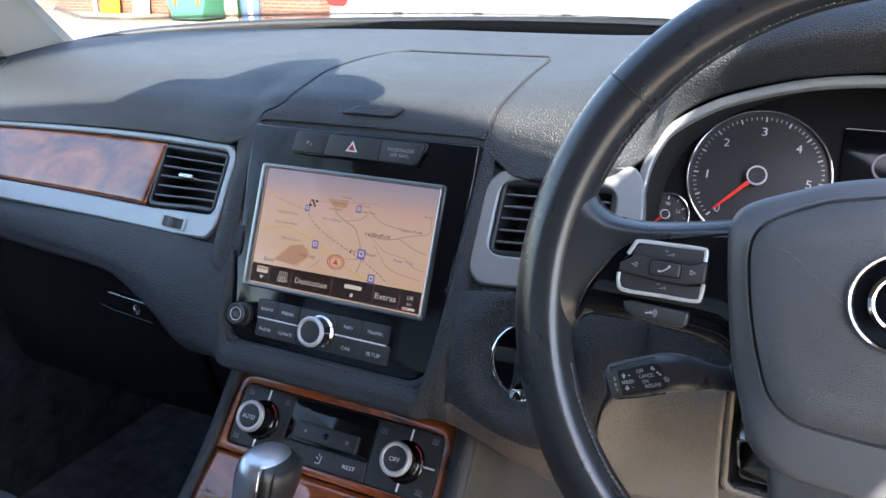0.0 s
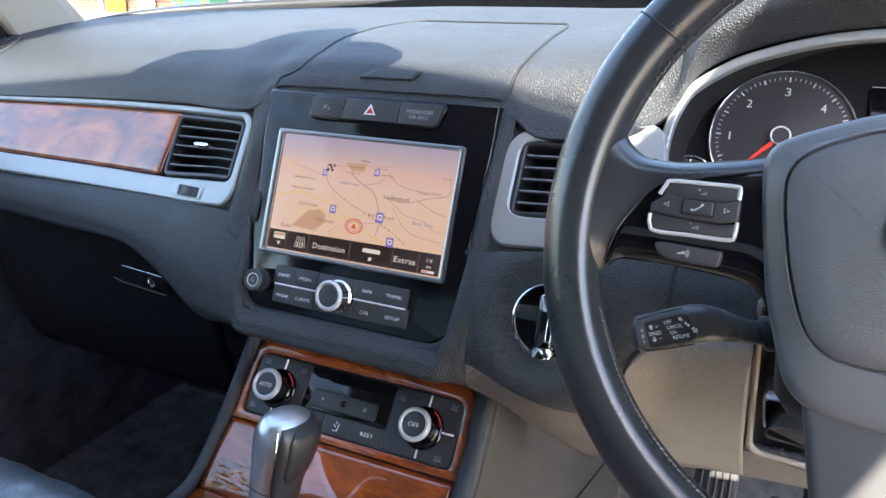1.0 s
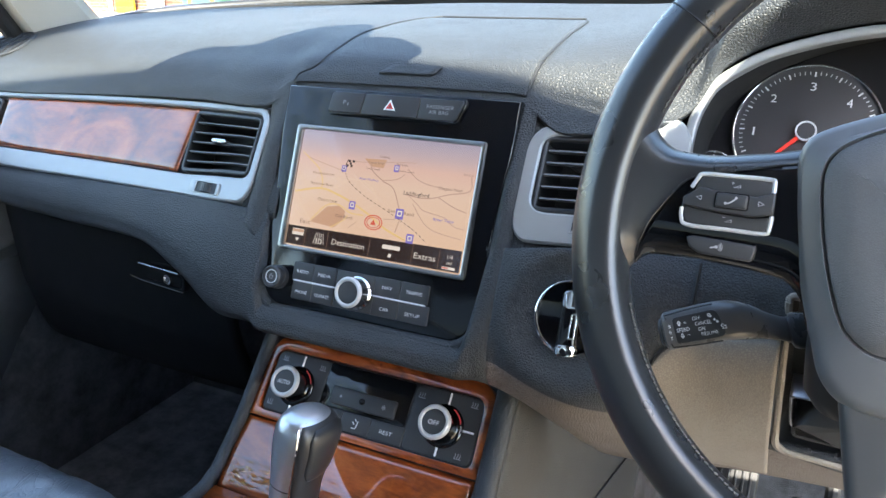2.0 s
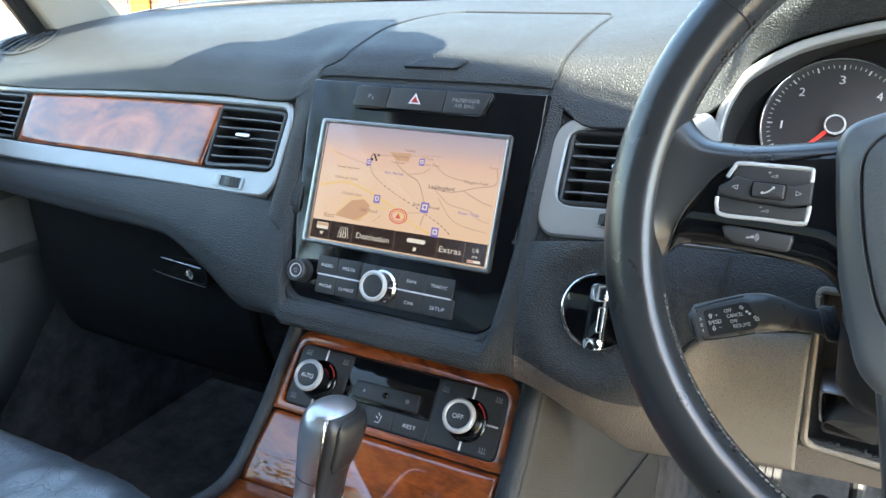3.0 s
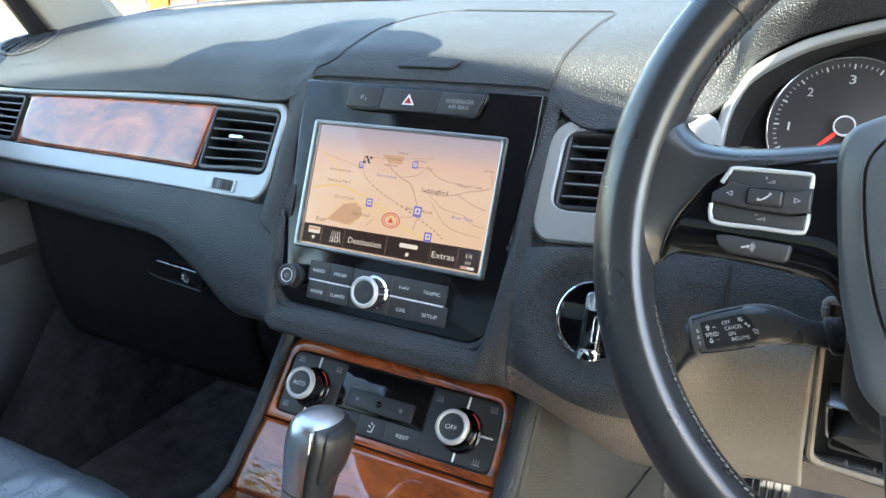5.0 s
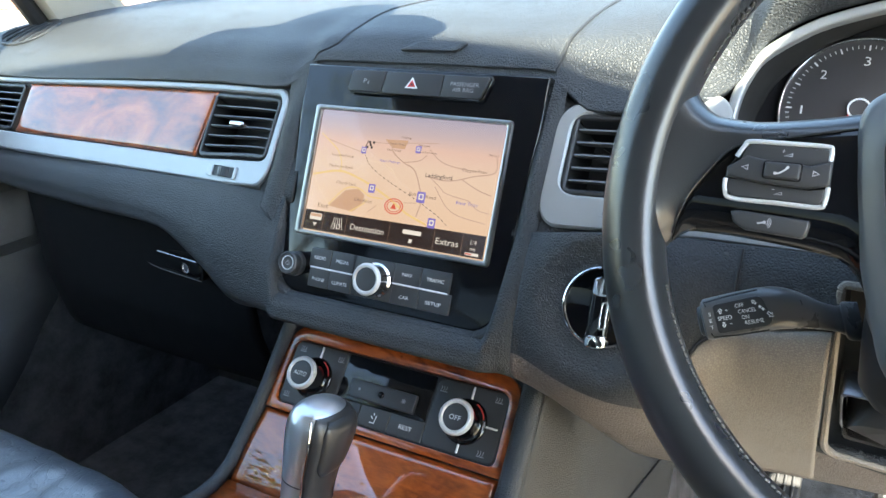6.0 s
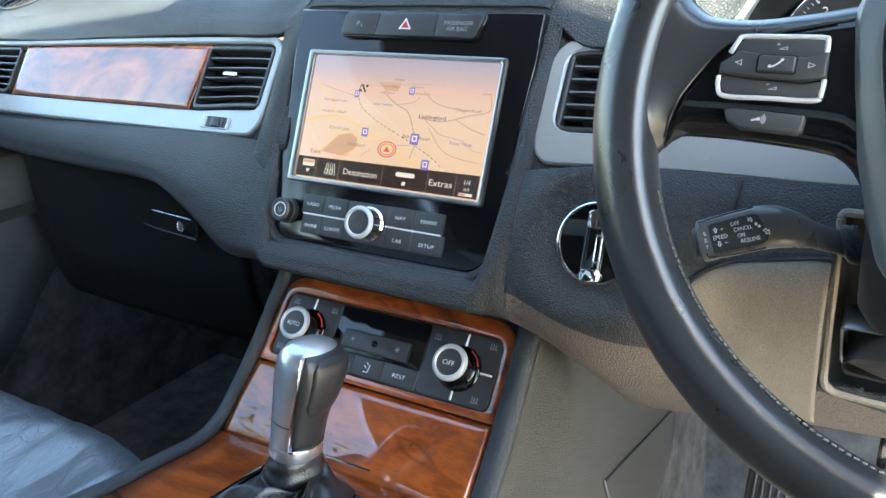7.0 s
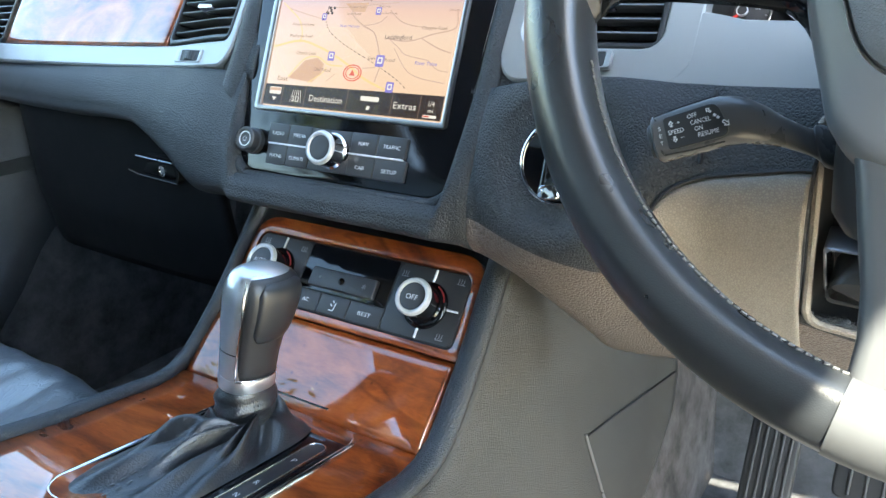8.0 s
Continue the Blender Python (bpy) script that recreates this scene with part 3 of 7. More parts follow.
part("bundle", loft([[(-11.02 + r * (1 + 0.15 * math.sin(4 * a + z)) * math.cos(a), 13.4 + 0.6 * r * math.sin(a), GZ + z) for a in [2 * math.pi * k / 14 for k in range(14)]] for r, z in ((0.20, 0.0), (0.22, 0.5), (0.17, 1.0), (0.20, 1.6), (0.1, 1.8))], True, True, True), TARPM, tarp)
pst = thing("timber_post", (-11.35, 13.2, GZ), "pale square timber post in the yard", "post")
part("post", box(FR((-11.38, 13.2, GZ), (1, 0, 0), (0, 1, 0)), 0.20, 0.20, 0.0, 2.8, 0.01), material("old_timber", (0.42, 0.34, 0.24), 0.8), pst)
CC, CY = -1.29, 3.27
wcar = thing("white_car", (CC, CY + 1.0, GZ), "white parked car seen from behind in the yard", "car")
def car_section(y, w, h0, h1, r):
    return [(CC + x, y, GZ + z) for x, z in rrect(w, h1 - h0, r, 5, 0, (h0 + h1) / 2)]
part("body", loft([car_section(CY, 1.60, 0.50, 1.26, 0.16), car_section(CY + 0.03, 1.72, 0.45, 1.30, 0.18), car_section(CY + 0.12, 1.84, 0.36, 1.36, 0.18), car_section(CY + 0.7, 1.88, 0.30, 1.40, 0.16), car_section(CY + 3.9, 1.84, 0.30, 1.2, 0.15), car_section(CY + 4.2, 1.5, 0.4, 0.9, 0.15)], True, True, True), CARW, wcar)
part("cabin", loft([car_section(CY + 0.3, 1.55, 1.25, 1.75, 0.15), car_section(CY + 0.7, 1.5, 1.25, 2.0, 0.2), car_section(CY + 2.2, 1.5, 1.2, 1.98, 0.2), car_section(CY + 3.0, 1.4, 1.1, 1.3, 0.1)], True, True, True), TINT, wcar, "dark glazed cabin")
part("tailgate", box(FR((CC, CY, GZ + 0.92), (1, 0, 0), (0, 0, 1)), 1.80, 0.98, -0.08, 0.02, 0.02), CARW, wcar)
for sx in (-0.46, 0.0, 0.46):
    part("parking_sensor", lathe(FR((CC + sx, CY - 0.020, GZ + 1.07), (1, 0, 0), (0, 0, 1)), [(0.030, 0.0), (0.030, 0.010), (0.02, 0.014)], 20), GREYP, wcar)
part("tail_light", plate(FR((CC - 0.84, CY - 0.01, GZ + 1.22), (1, 0, 0), (0, 0, 1)), rrect(0.14, 0.24, 0.04), -0.05, 0.02, 0.01), REDP, wcar)
for sx in (-0.75, 0.75):
    for wy in (0.8, 3.2):
        part("wheel", lathe(FR((CC + sx + (0.14 if sx > 0 else -0.14), CY + wy, GZ + 0.36), (0, 1 if sx > 0 else -1, 0), (0, 0, 1)), [(0.36, -0.2), (0.36, -0.02), (0.31, 0.0), (0.2, 0.0)], 32, True), DEEP, wcar)
def leafy_tree(x, y, h, seed):
    """A tapered trunk with limbs and a loose crown of small leaves."""
    rnd = random.Random(seed)
    tr = thing("tree", (x, y, GZ), "leafy green tree beside the yard", "tree", "trees beside the yard")
    bark, leaf = BARKM, LEAFM
    tb = sweep([(x + 0.06 * math.sin(2 * k), y, GZ + h * 0.7 * k / 6) for k in range(7)], lambda i, s: circle(lerp(0.16, 0.05, s), 10), (0, 1, 0))
    part("trunk", tb, bark, tr)
    me_v, me_f = [], []
    for k in range(9):
        a, z = rnd.uniform(0, 6.28), rnd.uniform(0.35, 0.9)
        r = rnd.uniform(0.5, 1.0) * h * 0.30
        tip = Vector((x + r * math.cos(a), y + r * math.sin(a), GZ + h * min(0.97, z + 0.15)))
        part("limb", sweep([(x, y, GZ + h * z * 0.7), tuple(Vector((x, y, GZ + h * z * 0.7)).lerp(tip, 0.55) + Vector((0, 0, 0.1))), tuple(tip)], lambda i, s: circle(lerp(0.05, 0.015, s), 6), (0.1, 0.2, 0.97)), bark, tr)
        for _ in range(260):
            c = tip + Vector((rnd.gauss(0, 1), rnd.gauss(0, 1), rnd.gauss(0, 0.8))) * h * 0.10
            u = Vector((rnd.gauss(0, 1), rnd.gauss(0, 1), rnd.gauss(0, 1))).normalized() * rnd.uniform(0.05, 0.10)
            w = u.cross(Vector((rnd.gauss(0, 1), rnd.gauss(0, 1), rnd.gauss(0, 1)))).normalized() * u.length * 0.45
            n = len(me_v)
            me_v += [c - u, c + w, c + u, c - w]
            me_f.append((n, n + 1, n + 2, n + 3))
    me = bpy.data.meshes.new("crown")
    me.from_pydata(me_v, [], me_f)
    me.materials.append(leaf)
    attach(new("crown", me), tr)


BARKM = speckled("bark", (0.10, 0.075, 0.05), 0.9)
LEAFM = material("leaf", (0.10, 0.14, 0.02), 0.5)
for tx, ty, th, sd in ((-4.6, -5.6, 5.6, 3), (-6.4, -6.2, 6.4, 4)):
    leafy_tree(tx, ty, th, sd)
# ---------------------------------------------------------------- dashboard
dash = thing("dashboard", (0, 0.2, 0.5), "dark grey grained leather dashboard with soft rounded brow", "dashboard")
CX = 0.413   # the wheel's and the dials' middle
# upper pad: from the windscreen over the brow to the lip above the trim
def brow(x, back, y5, z5, crest=0.040, deep=0.045):
    """One section of the upper pad: three points of the top, then the brow down to its lip."""
    return (x, back + [(y5 + deep, z5 + crest), (y5 + 0.013, z5 + 0.016), (y5, z5)])


UP = station_surface([
    brow(-0.80, [(0.40, 0.716), (0.31, 0.716), (0.23, 0.708)], 0.122, 0.653),
    brow(-0.62, [(0.46, 0.735), (0.34, 0.735), (0.22, 0.722)], 0.103, 0.656),
    brow(-0.42, [(0.52, 0.740), (0.38, 0.742), (0.21, 0.732)], 0.089, 0.667),
    brow(-0.26, [(0.55, 0.742), (0.40, 0.748), (0.19, 0.740)], 0.067, 0.676),
    brow(-0.15, [(0.57, 0.742), (0.42, 0.752), (0.18, 0.746)], 0.042, 0.681),
    brow(-0.11, [(0.57, 0.742), (0.42, 0.753), (0.18, 0.746)], 0.047, 0.699, 0.031, 0.042),
    brow(0.11, [(0.57, 0.742), (0.42, 0.755), (0.18, 0.747)], 0.047, 0.701, 0.031, 0.042),
    brow(0.15, [(0.57, 0.742), (0.42, 0.757), (0.18, 0.751)], 0.0405, 0.6800, 0.052),
    brow(0.21, [(0.57, 0.742), (0.42, 0.765), (0.19, 0.765)], 0.0495, 0.6835, 0.061),
    brow(0.245, [(0.57, 0.742), (0.42, 0.773), (0.20, 0.782)], 0.072, 0.701, 0.063),
    (0.262, [(0.57, 0.742), (0.42, 0.777), (0.205, 0.789), (0.112, 0.783), (0.082, 0.758), (0.089, 0.7290)]),
    (0.280, [(0.57, 0.742), (0.42, 0.781), (0.212, 0.797), (0.115, 0.793), (0.081, 0.770), (0.096, 0.7415)]),
    (0.30, [(0.57, 0.742), (0.42, 0.785), (0.22, 0.805), (0.118, 0.804), (0.080, 0.781), (0.102, 0.750)]),
    (0.36, [(0.57, 0.742), (0.42, 0.79), (0.23, 0.818), (0.120, 0.819), (0.077, 0.797), (0.108, 0.764)]),
    (CX, [(0.57, 0.742), (0.42, 0.79), (0.23, 0.822), (0.120, 0.824), (0.077, 0.802), (0.110, 0.769)]),
    (0.50, [(0.56, 0.742), (0.42, 0.79), (0.23, 0.812), (0.116, 0.812), (0.074, 0.790), (0.104, 0.757)]),
    (0.58, [(0.54, 0.742), (0.42, 0.775), (0.20, 0.785), (0.105, 0.772), (0.066, 0.745), (0.086, 0.714)]),
    brow(0.80, [(0.40, 0.716), (0.31, 0.725), (0.23, 0.715)], 0.120, 0.660),
], 8)
pad = panel("upper_pad", lambda s, t: UP(lerp(-0.80, 0.80, s), t), 220, 56, LEATHER, dash, 0.006)

# lower pad: from under the trim and the bezel down to the glovebox and the knee panel
LP0 = station_surface([
    (-0.80, [(0.092, 0.565), (0.080, 0.556), (0.074, 0.540), (0.085, 0.525), (0.16, 0.515)]),
    (-0.62, [(0.062, 0.571), (0.050, 0.560), (0.044, 0.540), (0.056, 0.522), (0.14, 0.512)]),
    (-0.45, [(0.041, 0.577), (0.028, 0.563), (0.022, 0.542), (0.034, 0.524), (0.12, 0.512)]),
    (-0.30, [(0.020, 0.585), (0.006, 0.568), (-0.004, 0.548), (0.006, 0.532), (0.09, 0.515)]),
    (-0.23, [(0.007, 0.590), (-0.010, 0.568), (-0.022, 0.540), (-0.014, 0.512), (0.06, 0.490)]),
    (-0.16, [(-0.006, 0.594), (-0.028, 0.565), (-0.044, 0.530), (-0.040, 0.492), (0.03, 0.470)]),
    (-0.1115, [(-0.014, 0.594), (-0.034, 0.562), (-0.052, 0.525), (-0.050, 0.497), (0.02, 0.482)]),
    (-0.098, [(-0.040, 0.521), (-0.052, 0.517), (-0.060, 0.508), (-0.055, 0.495), (0.01, 0.485)]),
    (0.100, [(-0.040, 0.521), (-0.052, 0.517), (-0.060, 0.508), (-0.055, 0.493), (0.01, 0.483)]),
    (0.1145, [(-0.014, 0.594), (-0.034, 0.562), (-0.052, 0.523), (-0.045, 0.490), (0.02, 0.470)]),
    (0.15, [(-0.008, 0.598), (-0.026, 0.568), (-0.042, 0.525), (-0.036, 0.480), (0.03, 0.440)]),
    (0.20, [(0.000, 0.602), (-0.018, 0.575), (-0.034, 0.525), (-0.012, 0.445), (0.05, 0.386)]),
    (0.25, [(0.004, 0.604), (-0.012, 0.580), (-0.028, 0.525), (0.000, 0.450), (0.05, 0.391)]),
    (0.31, [(0.004, 0.606), (-0.008, 0.585), (-0.022, 0.530), (0.004, 0.460), (0.05, 0.404)]),
    (0.45, [(0.004, 0.610), (-0.008, 0.588), (-0.020, 0.535), (0.004, 0.465), (0.05, 0.412)]),
    (0.80, [(0.050, 0.600), (0.040, 0.580), (0.030, 0.530), (0.044, 0.465), (0.08, 0.412)]),
], 8)
IG = FR((0.1878, -0.0385, 0.5585), (1, 0, 0.0), (0, 0.36, 0.93))   # ignition lock
IGI = IG.inverted()
boss_n = curve1([0.0, 0.0275, 0.032, 0.037, 0.043, 0.050, 0.058, 0.070, 0.120], [-0.0075, -0.0070, -0.0064, -0.0048, -0.0020, 0.0002, -0.0008, -0.0055, -0.0300])
def LP(x, t):
    """The lower pad with the dished boss round the ignition lock."""
    p = LP0(x, t)
    q = IGI @ Vector(p)
    r = math.hypot(q.x, q.y)
    if r > 0.105:
        return p
    w = min(1.0, max(0.0, (0.105 - r) / 0.050))
    w = w * w * (3 - 2 * w)
    q.z = max(lerp(q.z, boss_n(r), w), q.z if r > 0.06 else -1.0)
    return tuple(IG @ q)


LPX = sorted([-0.80 + 0.925 * k / 110 for k in range(111)] + [sg * (0.097 + 0.0012 * k) for k in range(15) for sg in (-1, 1)])
panel("lower_pad", lambda s, t: LP(LPX[round(s * (len(LPX) - 1))], t), len(LPX) - 1, 40, LEATHER, dash, 0.006)
kb_ = sheet(lambda s, t: LP(lerp(0.125, 0.80, s), t), 260, 90)
hole = [f for f in kb_.faces if 0.3365 < f.calc_center_median().x < 0.450 and 0.468 - 0.10 * (f.calc_center_median().x - 0.34) < f.calc_center_median().z < 0.590]
hole += [f for f in kb_.faces if (IGI @ f.calc_center_median()).xy.length < 0.0265]
bmesh.ops.delete(kb_, geom=hole, context="FACES")
# slanted cut: painted warm light below it, plain dash leather above
bmesh.ops.bisect_plane(kb_, geom=kb_.verts[:] + kb_.edges[:] + kb_.faces[:], dist=1e-6, plane_co=(0.19, 0, 0.497), plane_no=(0.25, 0, 1))
kp_ = part("knee_panel", kb_, KNEE_LIT, dash, "grained lower panel round the steering column, warm light painted into its lower part")
kp_.data.materials.append(LEATHER)
for poly in kp_.data.polygons:
    if poly.center.z > 0.497 - 0.25 * (poly.center.x - 0.19):
        poly.material_index = 1
ks_ = kp_.modifiers.new("thickness", "SOLIDIFY")
ks_.thickness, ks_.offset = 0.006, -1

# the hatch lid on the dash top, over the screen
lid_l = curve1([0.045, 0.0545, 0.060, 0.068, 0.086, 0.137, 0.165], [-0.1195, -0.1150, -0.1040, -0.0965, -0.0935, -0.0920, -0.0880])
lid_r = curve1([0.045, 0.055, 0.127, 0.176], [0.1130, 0.1165, 0.1175, 0.1150])
def lid_at(s, t, off=0.0022):
    """The hatch lid: s across, t from its front lip to its back edge."""
    tt = lerp(0.945, 0.34, t)
    y0 = UP(0.0, tt)[1]
    back = max(0.0, (t - 0.84) / 0.16)
    x = lerp(lid_l(y0) + 0.030 * (1 - math.sqrt(max(0.0, 1 - back * back))), lid_r(y0) - 0.012 * (1 - math.sqrt(max(0.0, 1 - back * back))), s)
    e = min(1.0, 14 * min(s, 1 - s, 1.5 * (1 - t)))
    p = UP(max(-0.11, min(0.11, x)), tt)
    return (x, p[1] - off * 0.5, p[2] + off * (0.15 + 0.85 * math.sqrt(e)))
panel("dash_lid", lambda s, t: lid_at(s, t), 60, 48, LEATHER, dash, 0.004, "leather-grained lid with a narrow gap around it")
lid_edge = [(0.0, k / 40) for k in range(41)] + [(k / 30, 1.0) for k in range(1, 31)] + [(1.0, 1 - k / 40) for k in range(1, 41)]
part("lid_gap", tube([tuple(Vector(lid_at(a, b, 0.0)) + Vector((-0.0010 if a == 0 else 0.0010 if a == 1 else 0.0, 0.0008 if b == 1 else 0.0, 0.0008))) for a, b in lid_edge], 0.0012, 6), DEEP, dash)

# bezel with the screen's opening
centre = thing("infotainment_unit", (0, 0.0, 0.52), "piano-black centre unit with lit map screen, keys and knobs", "car stereo")
outl = [(0.117, 0.093), (-0.113, 0.093), (-0.113, 0.05), (-0.109, 0.0), (-0.107, -0.05), (-0.105, -0.085)]
outl += [(-0.082 + 0.023 * math.cos(radians(a)), -0.085 + 0.023 * math.sin(radians(a))) for a in range(195, 271, 15)]
outl += [(0.085 + 0.023 * math.cos(radians(a)), -0.085 + 0.023 * math.sin(radians(a))) for a in range(270, 346, 15)]
outl += [(0.108, -0.085), (0.110, -0.05), (0.112, 0.0), (0.116, 0.05)]
bez = plate(SC, outl, -0.02, -0.003, 0.002)
part("bezel", bez, PIANO, centre)
part("screen_frame", ring(SC, rrect(0.1885, 0.1145, 0.003), rrect(0.1775, 0.1062, 0.002, 6, 0.001, 0), -0.004, 0.0004, 0.0016), PEWTER, centre, "thin satin-silver frame round the screen")

# leather rim round the bezel
def rim_path(off):
    q = inset(outl, -off)
    q = q[1:] + q[:1]
    return q
rp = cr([SC @ Vector((*p, -0.004)) for p in rim_path(0.0045) if p[1] < -0.045], 3)
sec = [(0.0050 * math.cos(radians(a)), 0.0060 * math.sin(radians(a))) for a in range(0, 360, 20)]
part("bezel_rim", sweep(rp, lambda i, s: sec, SC.to_3x3() @ Vector((0, 0, 1))), LEATHER, dash)

# ---------------------------------------------------------------- trims and vents
fT = curve1([-0.80, -0.625, -0.40, -0.26, -0.20, -0.15, -0.10], [0.125, 0.100, 0.075, 0.050, 0.034, 0.022, 0.012])
zTop = curve1([-0.80, -0.72, -0.465, -0.26, -0.14], [0.648, 0.650, 0.662, 0.672, 0.677])
zBot = curve1([-0.80, -0.66, -0.469, -0.309, -0.167, -0.13], [0.570, 0.572, 0.577, 0.584, 0.594, 0.599])
zMid = curve1([-0.80, -0.62, -0.26, -0.145], [0.588, 0.5925, 0.606, 0.617])


def TL(x, z, off=0.0, side=-1):
    y = fT(-abs(x)) + 0.65 * (z - 0.64)
    return Vector((x, y - 0.838 * off, z + 0.545 * off))


def squarish(x0, x1, lo, hi, rx, n=14):
    """A rounded four-sided loop on the trim: x from x0 to x1, z between two curves."""
    w, h = abs(x1 - x0), 0.07
    pts = []
    r = rx
    for cxx, cyy, a0 in ((w - r, h - r, 0), (r, h - r, 90), (r, r, 180), (w - r, r, 270)):
        arc = [(cxx + r * math.cos(radians(a0 + 90 * i / 6)), cyy + r * math.sin(radians(a0 + 90 * i / 6))) for i in range(7)]
        pts += arc
        nx = {0: (r, h), 90: (0, r), 180: (w - r, 0), 270: (w, h - r)}[a0]
        last = arc[-1]
        pts += [(lerp(last[0], nx[0], k / n), lerp(last[1], nx[1], k / n)) for k in range(1, n)]
    out = []
    for u, v in pts:
        x = min(x0, x1) + u
        out.append((x, lerp(lo(x), hi(x), v / h)))
    return out


def on_trim(loop, off, fn=TL):
    return [fn(x, z, off) for x, z in loop]


def trim_ring(outer, inner, n0, n1, b, fn=TL):
    return loft([on_trim(outer, n0, fn), on_trim(outer, n1 - b, fn), on_trim(inset(outer, b), n1, fn), on_trim(inset(inner, -b), n1, fn),
                 on_trim(inner, n1 - b, fn), on_trim(inner, n0, fn)])


trim_l = thing("passenger_trim", (-0.45, 0.06, 0.58), "silver trim strip with glossy burl wood inlay on the dashboard", "dashboard trim")
outer = squarish(-0.79, -0.139, zBot, zTop, 0.016)
inner = squarish(-0.770, -0.148, lambda x: zMid(x) - 0.001, lambda x: zTop(x) - 0.006, 0.010)
part("trim_frame", trim_ring(outer, inner, -0.012, 0.003, 0.0015), SILVER, trim_l, "satin silver frame")
def inlay(s, t):
    x = lerp(-0.622, -0.262, s)
    x += lerp(-0.002, 0.006, t) * (1 if s > 0.5 else 0) * (2 * s - 1)
    e = 1 - max(abs(2 * s - 1) ** 60, abs(2 * t - 1) ** 16)
    return TL(x, lerp(zMid(x) + 0.0003, zTop(x) - 0.0068, t), 0.0003 + 0.0016 * e)
panel("wood_inlay", inlay, 60, 16, WOOD, trim_l, 0.003, "glossy red-brown burl wood inlay")


def air_vent(name, x0, x1, lo, hi, parentless_label, fn=TL, slats=5, tab_x=None):
    v = thing(name, fn(0.5 * (x0 + x1), lo(0.5 * (x0 + x1))), parentless_label, "air vent", "dashboard air vents")
    out = squarish(x0, x1, lo, hi, 0.007)
    inn = inset(out, 0.004)
    part("vent_frame", trim_ring(out, inn, -0.02, 0.0022, 0.0012, fn), BLACK, v)
    part("vent_well", loft([on_trim(inn, -0.001, fn), on_trim(inset(inn, 0.004), -0.035, fn)], True, False, True), DEEP, v)
    a, b = min(x0, x1) + 0.005, max(x0, x1) - 0.005
    for k in range(slats):
        f = (k + 0.75) / (slats + 0.5)
        loops = []
        for i in range(9):
            x = lerp(a, b, i / 8)
            z = lerp(lo(x) + 0.004, hi(x) - 0.004, f)
            loops.append([fn(x, z + dz, d) for dz, d in ((0.0006, 0.0), (-0.0006, 0.0004), (-0.0011, -0.002), (0.0030, -0.018), (0.0042, -0.018))])
        part("slat", loft(loops, True, True, True), SLATM, v)
    tx = tab_x if tab_x is not None else 0.5 * (a + b)
    tz = lerp(lo(tx), hi(tx), 0.52)
    F = FR(fn(tx, tz, 0.002), (1, 0, 0), (0, 0.545, 0.838))
    part("tab", plate(F, rrect(0.018, 0.0045, 0.002), -0.01, 0.004, 0.0015), CHROME, v, "small chrome slider tab")
    return v


air_vent("air_vent", -0.257, -0.150, lambda x: zMid(x) + 0.001, lambda x: zTop(x) - 0.008, "black slatted air vent with chrome tab beside the screen")
air_vent("air_vent", -0.745, -0.630, lambda x: zMid(x) + 0.001, lambda x: zTop(x) - 0.008, "black slatted air vent at the end of the dashboard")
# driver's side trim
zTopR = curve1([0.10, 0.15, 0.20, 0.236, 0.246, 0.262, 0.80], [0.682, 0.684, 0.688, 0.692, 0.688, 0.640, 0.640])
zBotR = curve1([0.10, 0.13, 0.17, 0.26, 0.33, 0.60, 0.80], [0.602, 0.600, 0.600, 0.601, 0.601, 0.601, 0.595])
fR = curve1([0.10, 0.15, 0.20, 0.26, 0.40, 0.80], [0.012, 0.022, 0.030, 0.036, 0.040, 0.09])


def TR(x, z, off=0.0):
    y = fR(x) + 0.60 * (z - 0.64)
    return Vector((x, y - 0.838 * off, z + 0.545 * off))


trim_r = thing("driver_trim", (0.3, 0.02, 0.6), "silver trim panel round the vent and under the dials", "dashboard trim")
outer = squarish(0.124, 0.2520, zBotR, zTopR, 0.016, 40)
vlo = lambda x: 0.6215
vhi = lambda x: 0.6765
inner = squarish(0.136, 0.230, vlo, vhi, 0.014, 40)
part("vent_surround", trim_ring(outer, inner, -0.012, 0.003, 0.0015, TR), SILVER, trim_r)
zUnder = curve1([0.236, 0.256, 0.28, 0.80], [0.646, 0.644, 0.640, 0.640])
part("trim_panel", loft([[TR(x, lerp(zBotR(x), zUnder(x), k / 6), o) for k, o in ((0, -0.012), (0, 0.001), (0.2, 0.0028), (1, 0.0028), (3, 0.0028), (5, 0.0028), (5.8, 0.0026), (6, 0.001), (6, -0.012))] for x in [0.236 + 0.544 * i / 40 for i in range(41)]], False), SILVER, trim_r)
air_vent("air_vent", 0.1365, 0.2295, vlo, vhi, "black slatted air vent beside the steering wheel", TR)

# leather bed in which the trims and vents sit
def trim_bed(fn, x0, x1, lo, hi, sink=0.010):
    def f(s, t):
        x = lerp(x0, x1, s)
        return fn(x, lerp(lo(x), hi(x), t), -0.0012 - sink * (2 * t - 1) ** 8)
    panel("trim_bed", f, 24, 14, LEATHER, dash, 0.003)
trim_bed(TL, -0.149, -0.104, lambda x: zBot(x) - 0.012, lambda x: zTop(x) + 0.010)
trim_bed(TR, 0.108, 0.1362, lambda x: 0.586, lambda x: zTopR(x) + 0.010, 0.003)
trim_bed(TR, 0.1362, 0.236, lambda x: 0.586, lambda x: 0.612)
trim_bed(TR, 0.1362, 0.236, lambda x: 0.681, lambda x: zTopR(x) + 0.006)
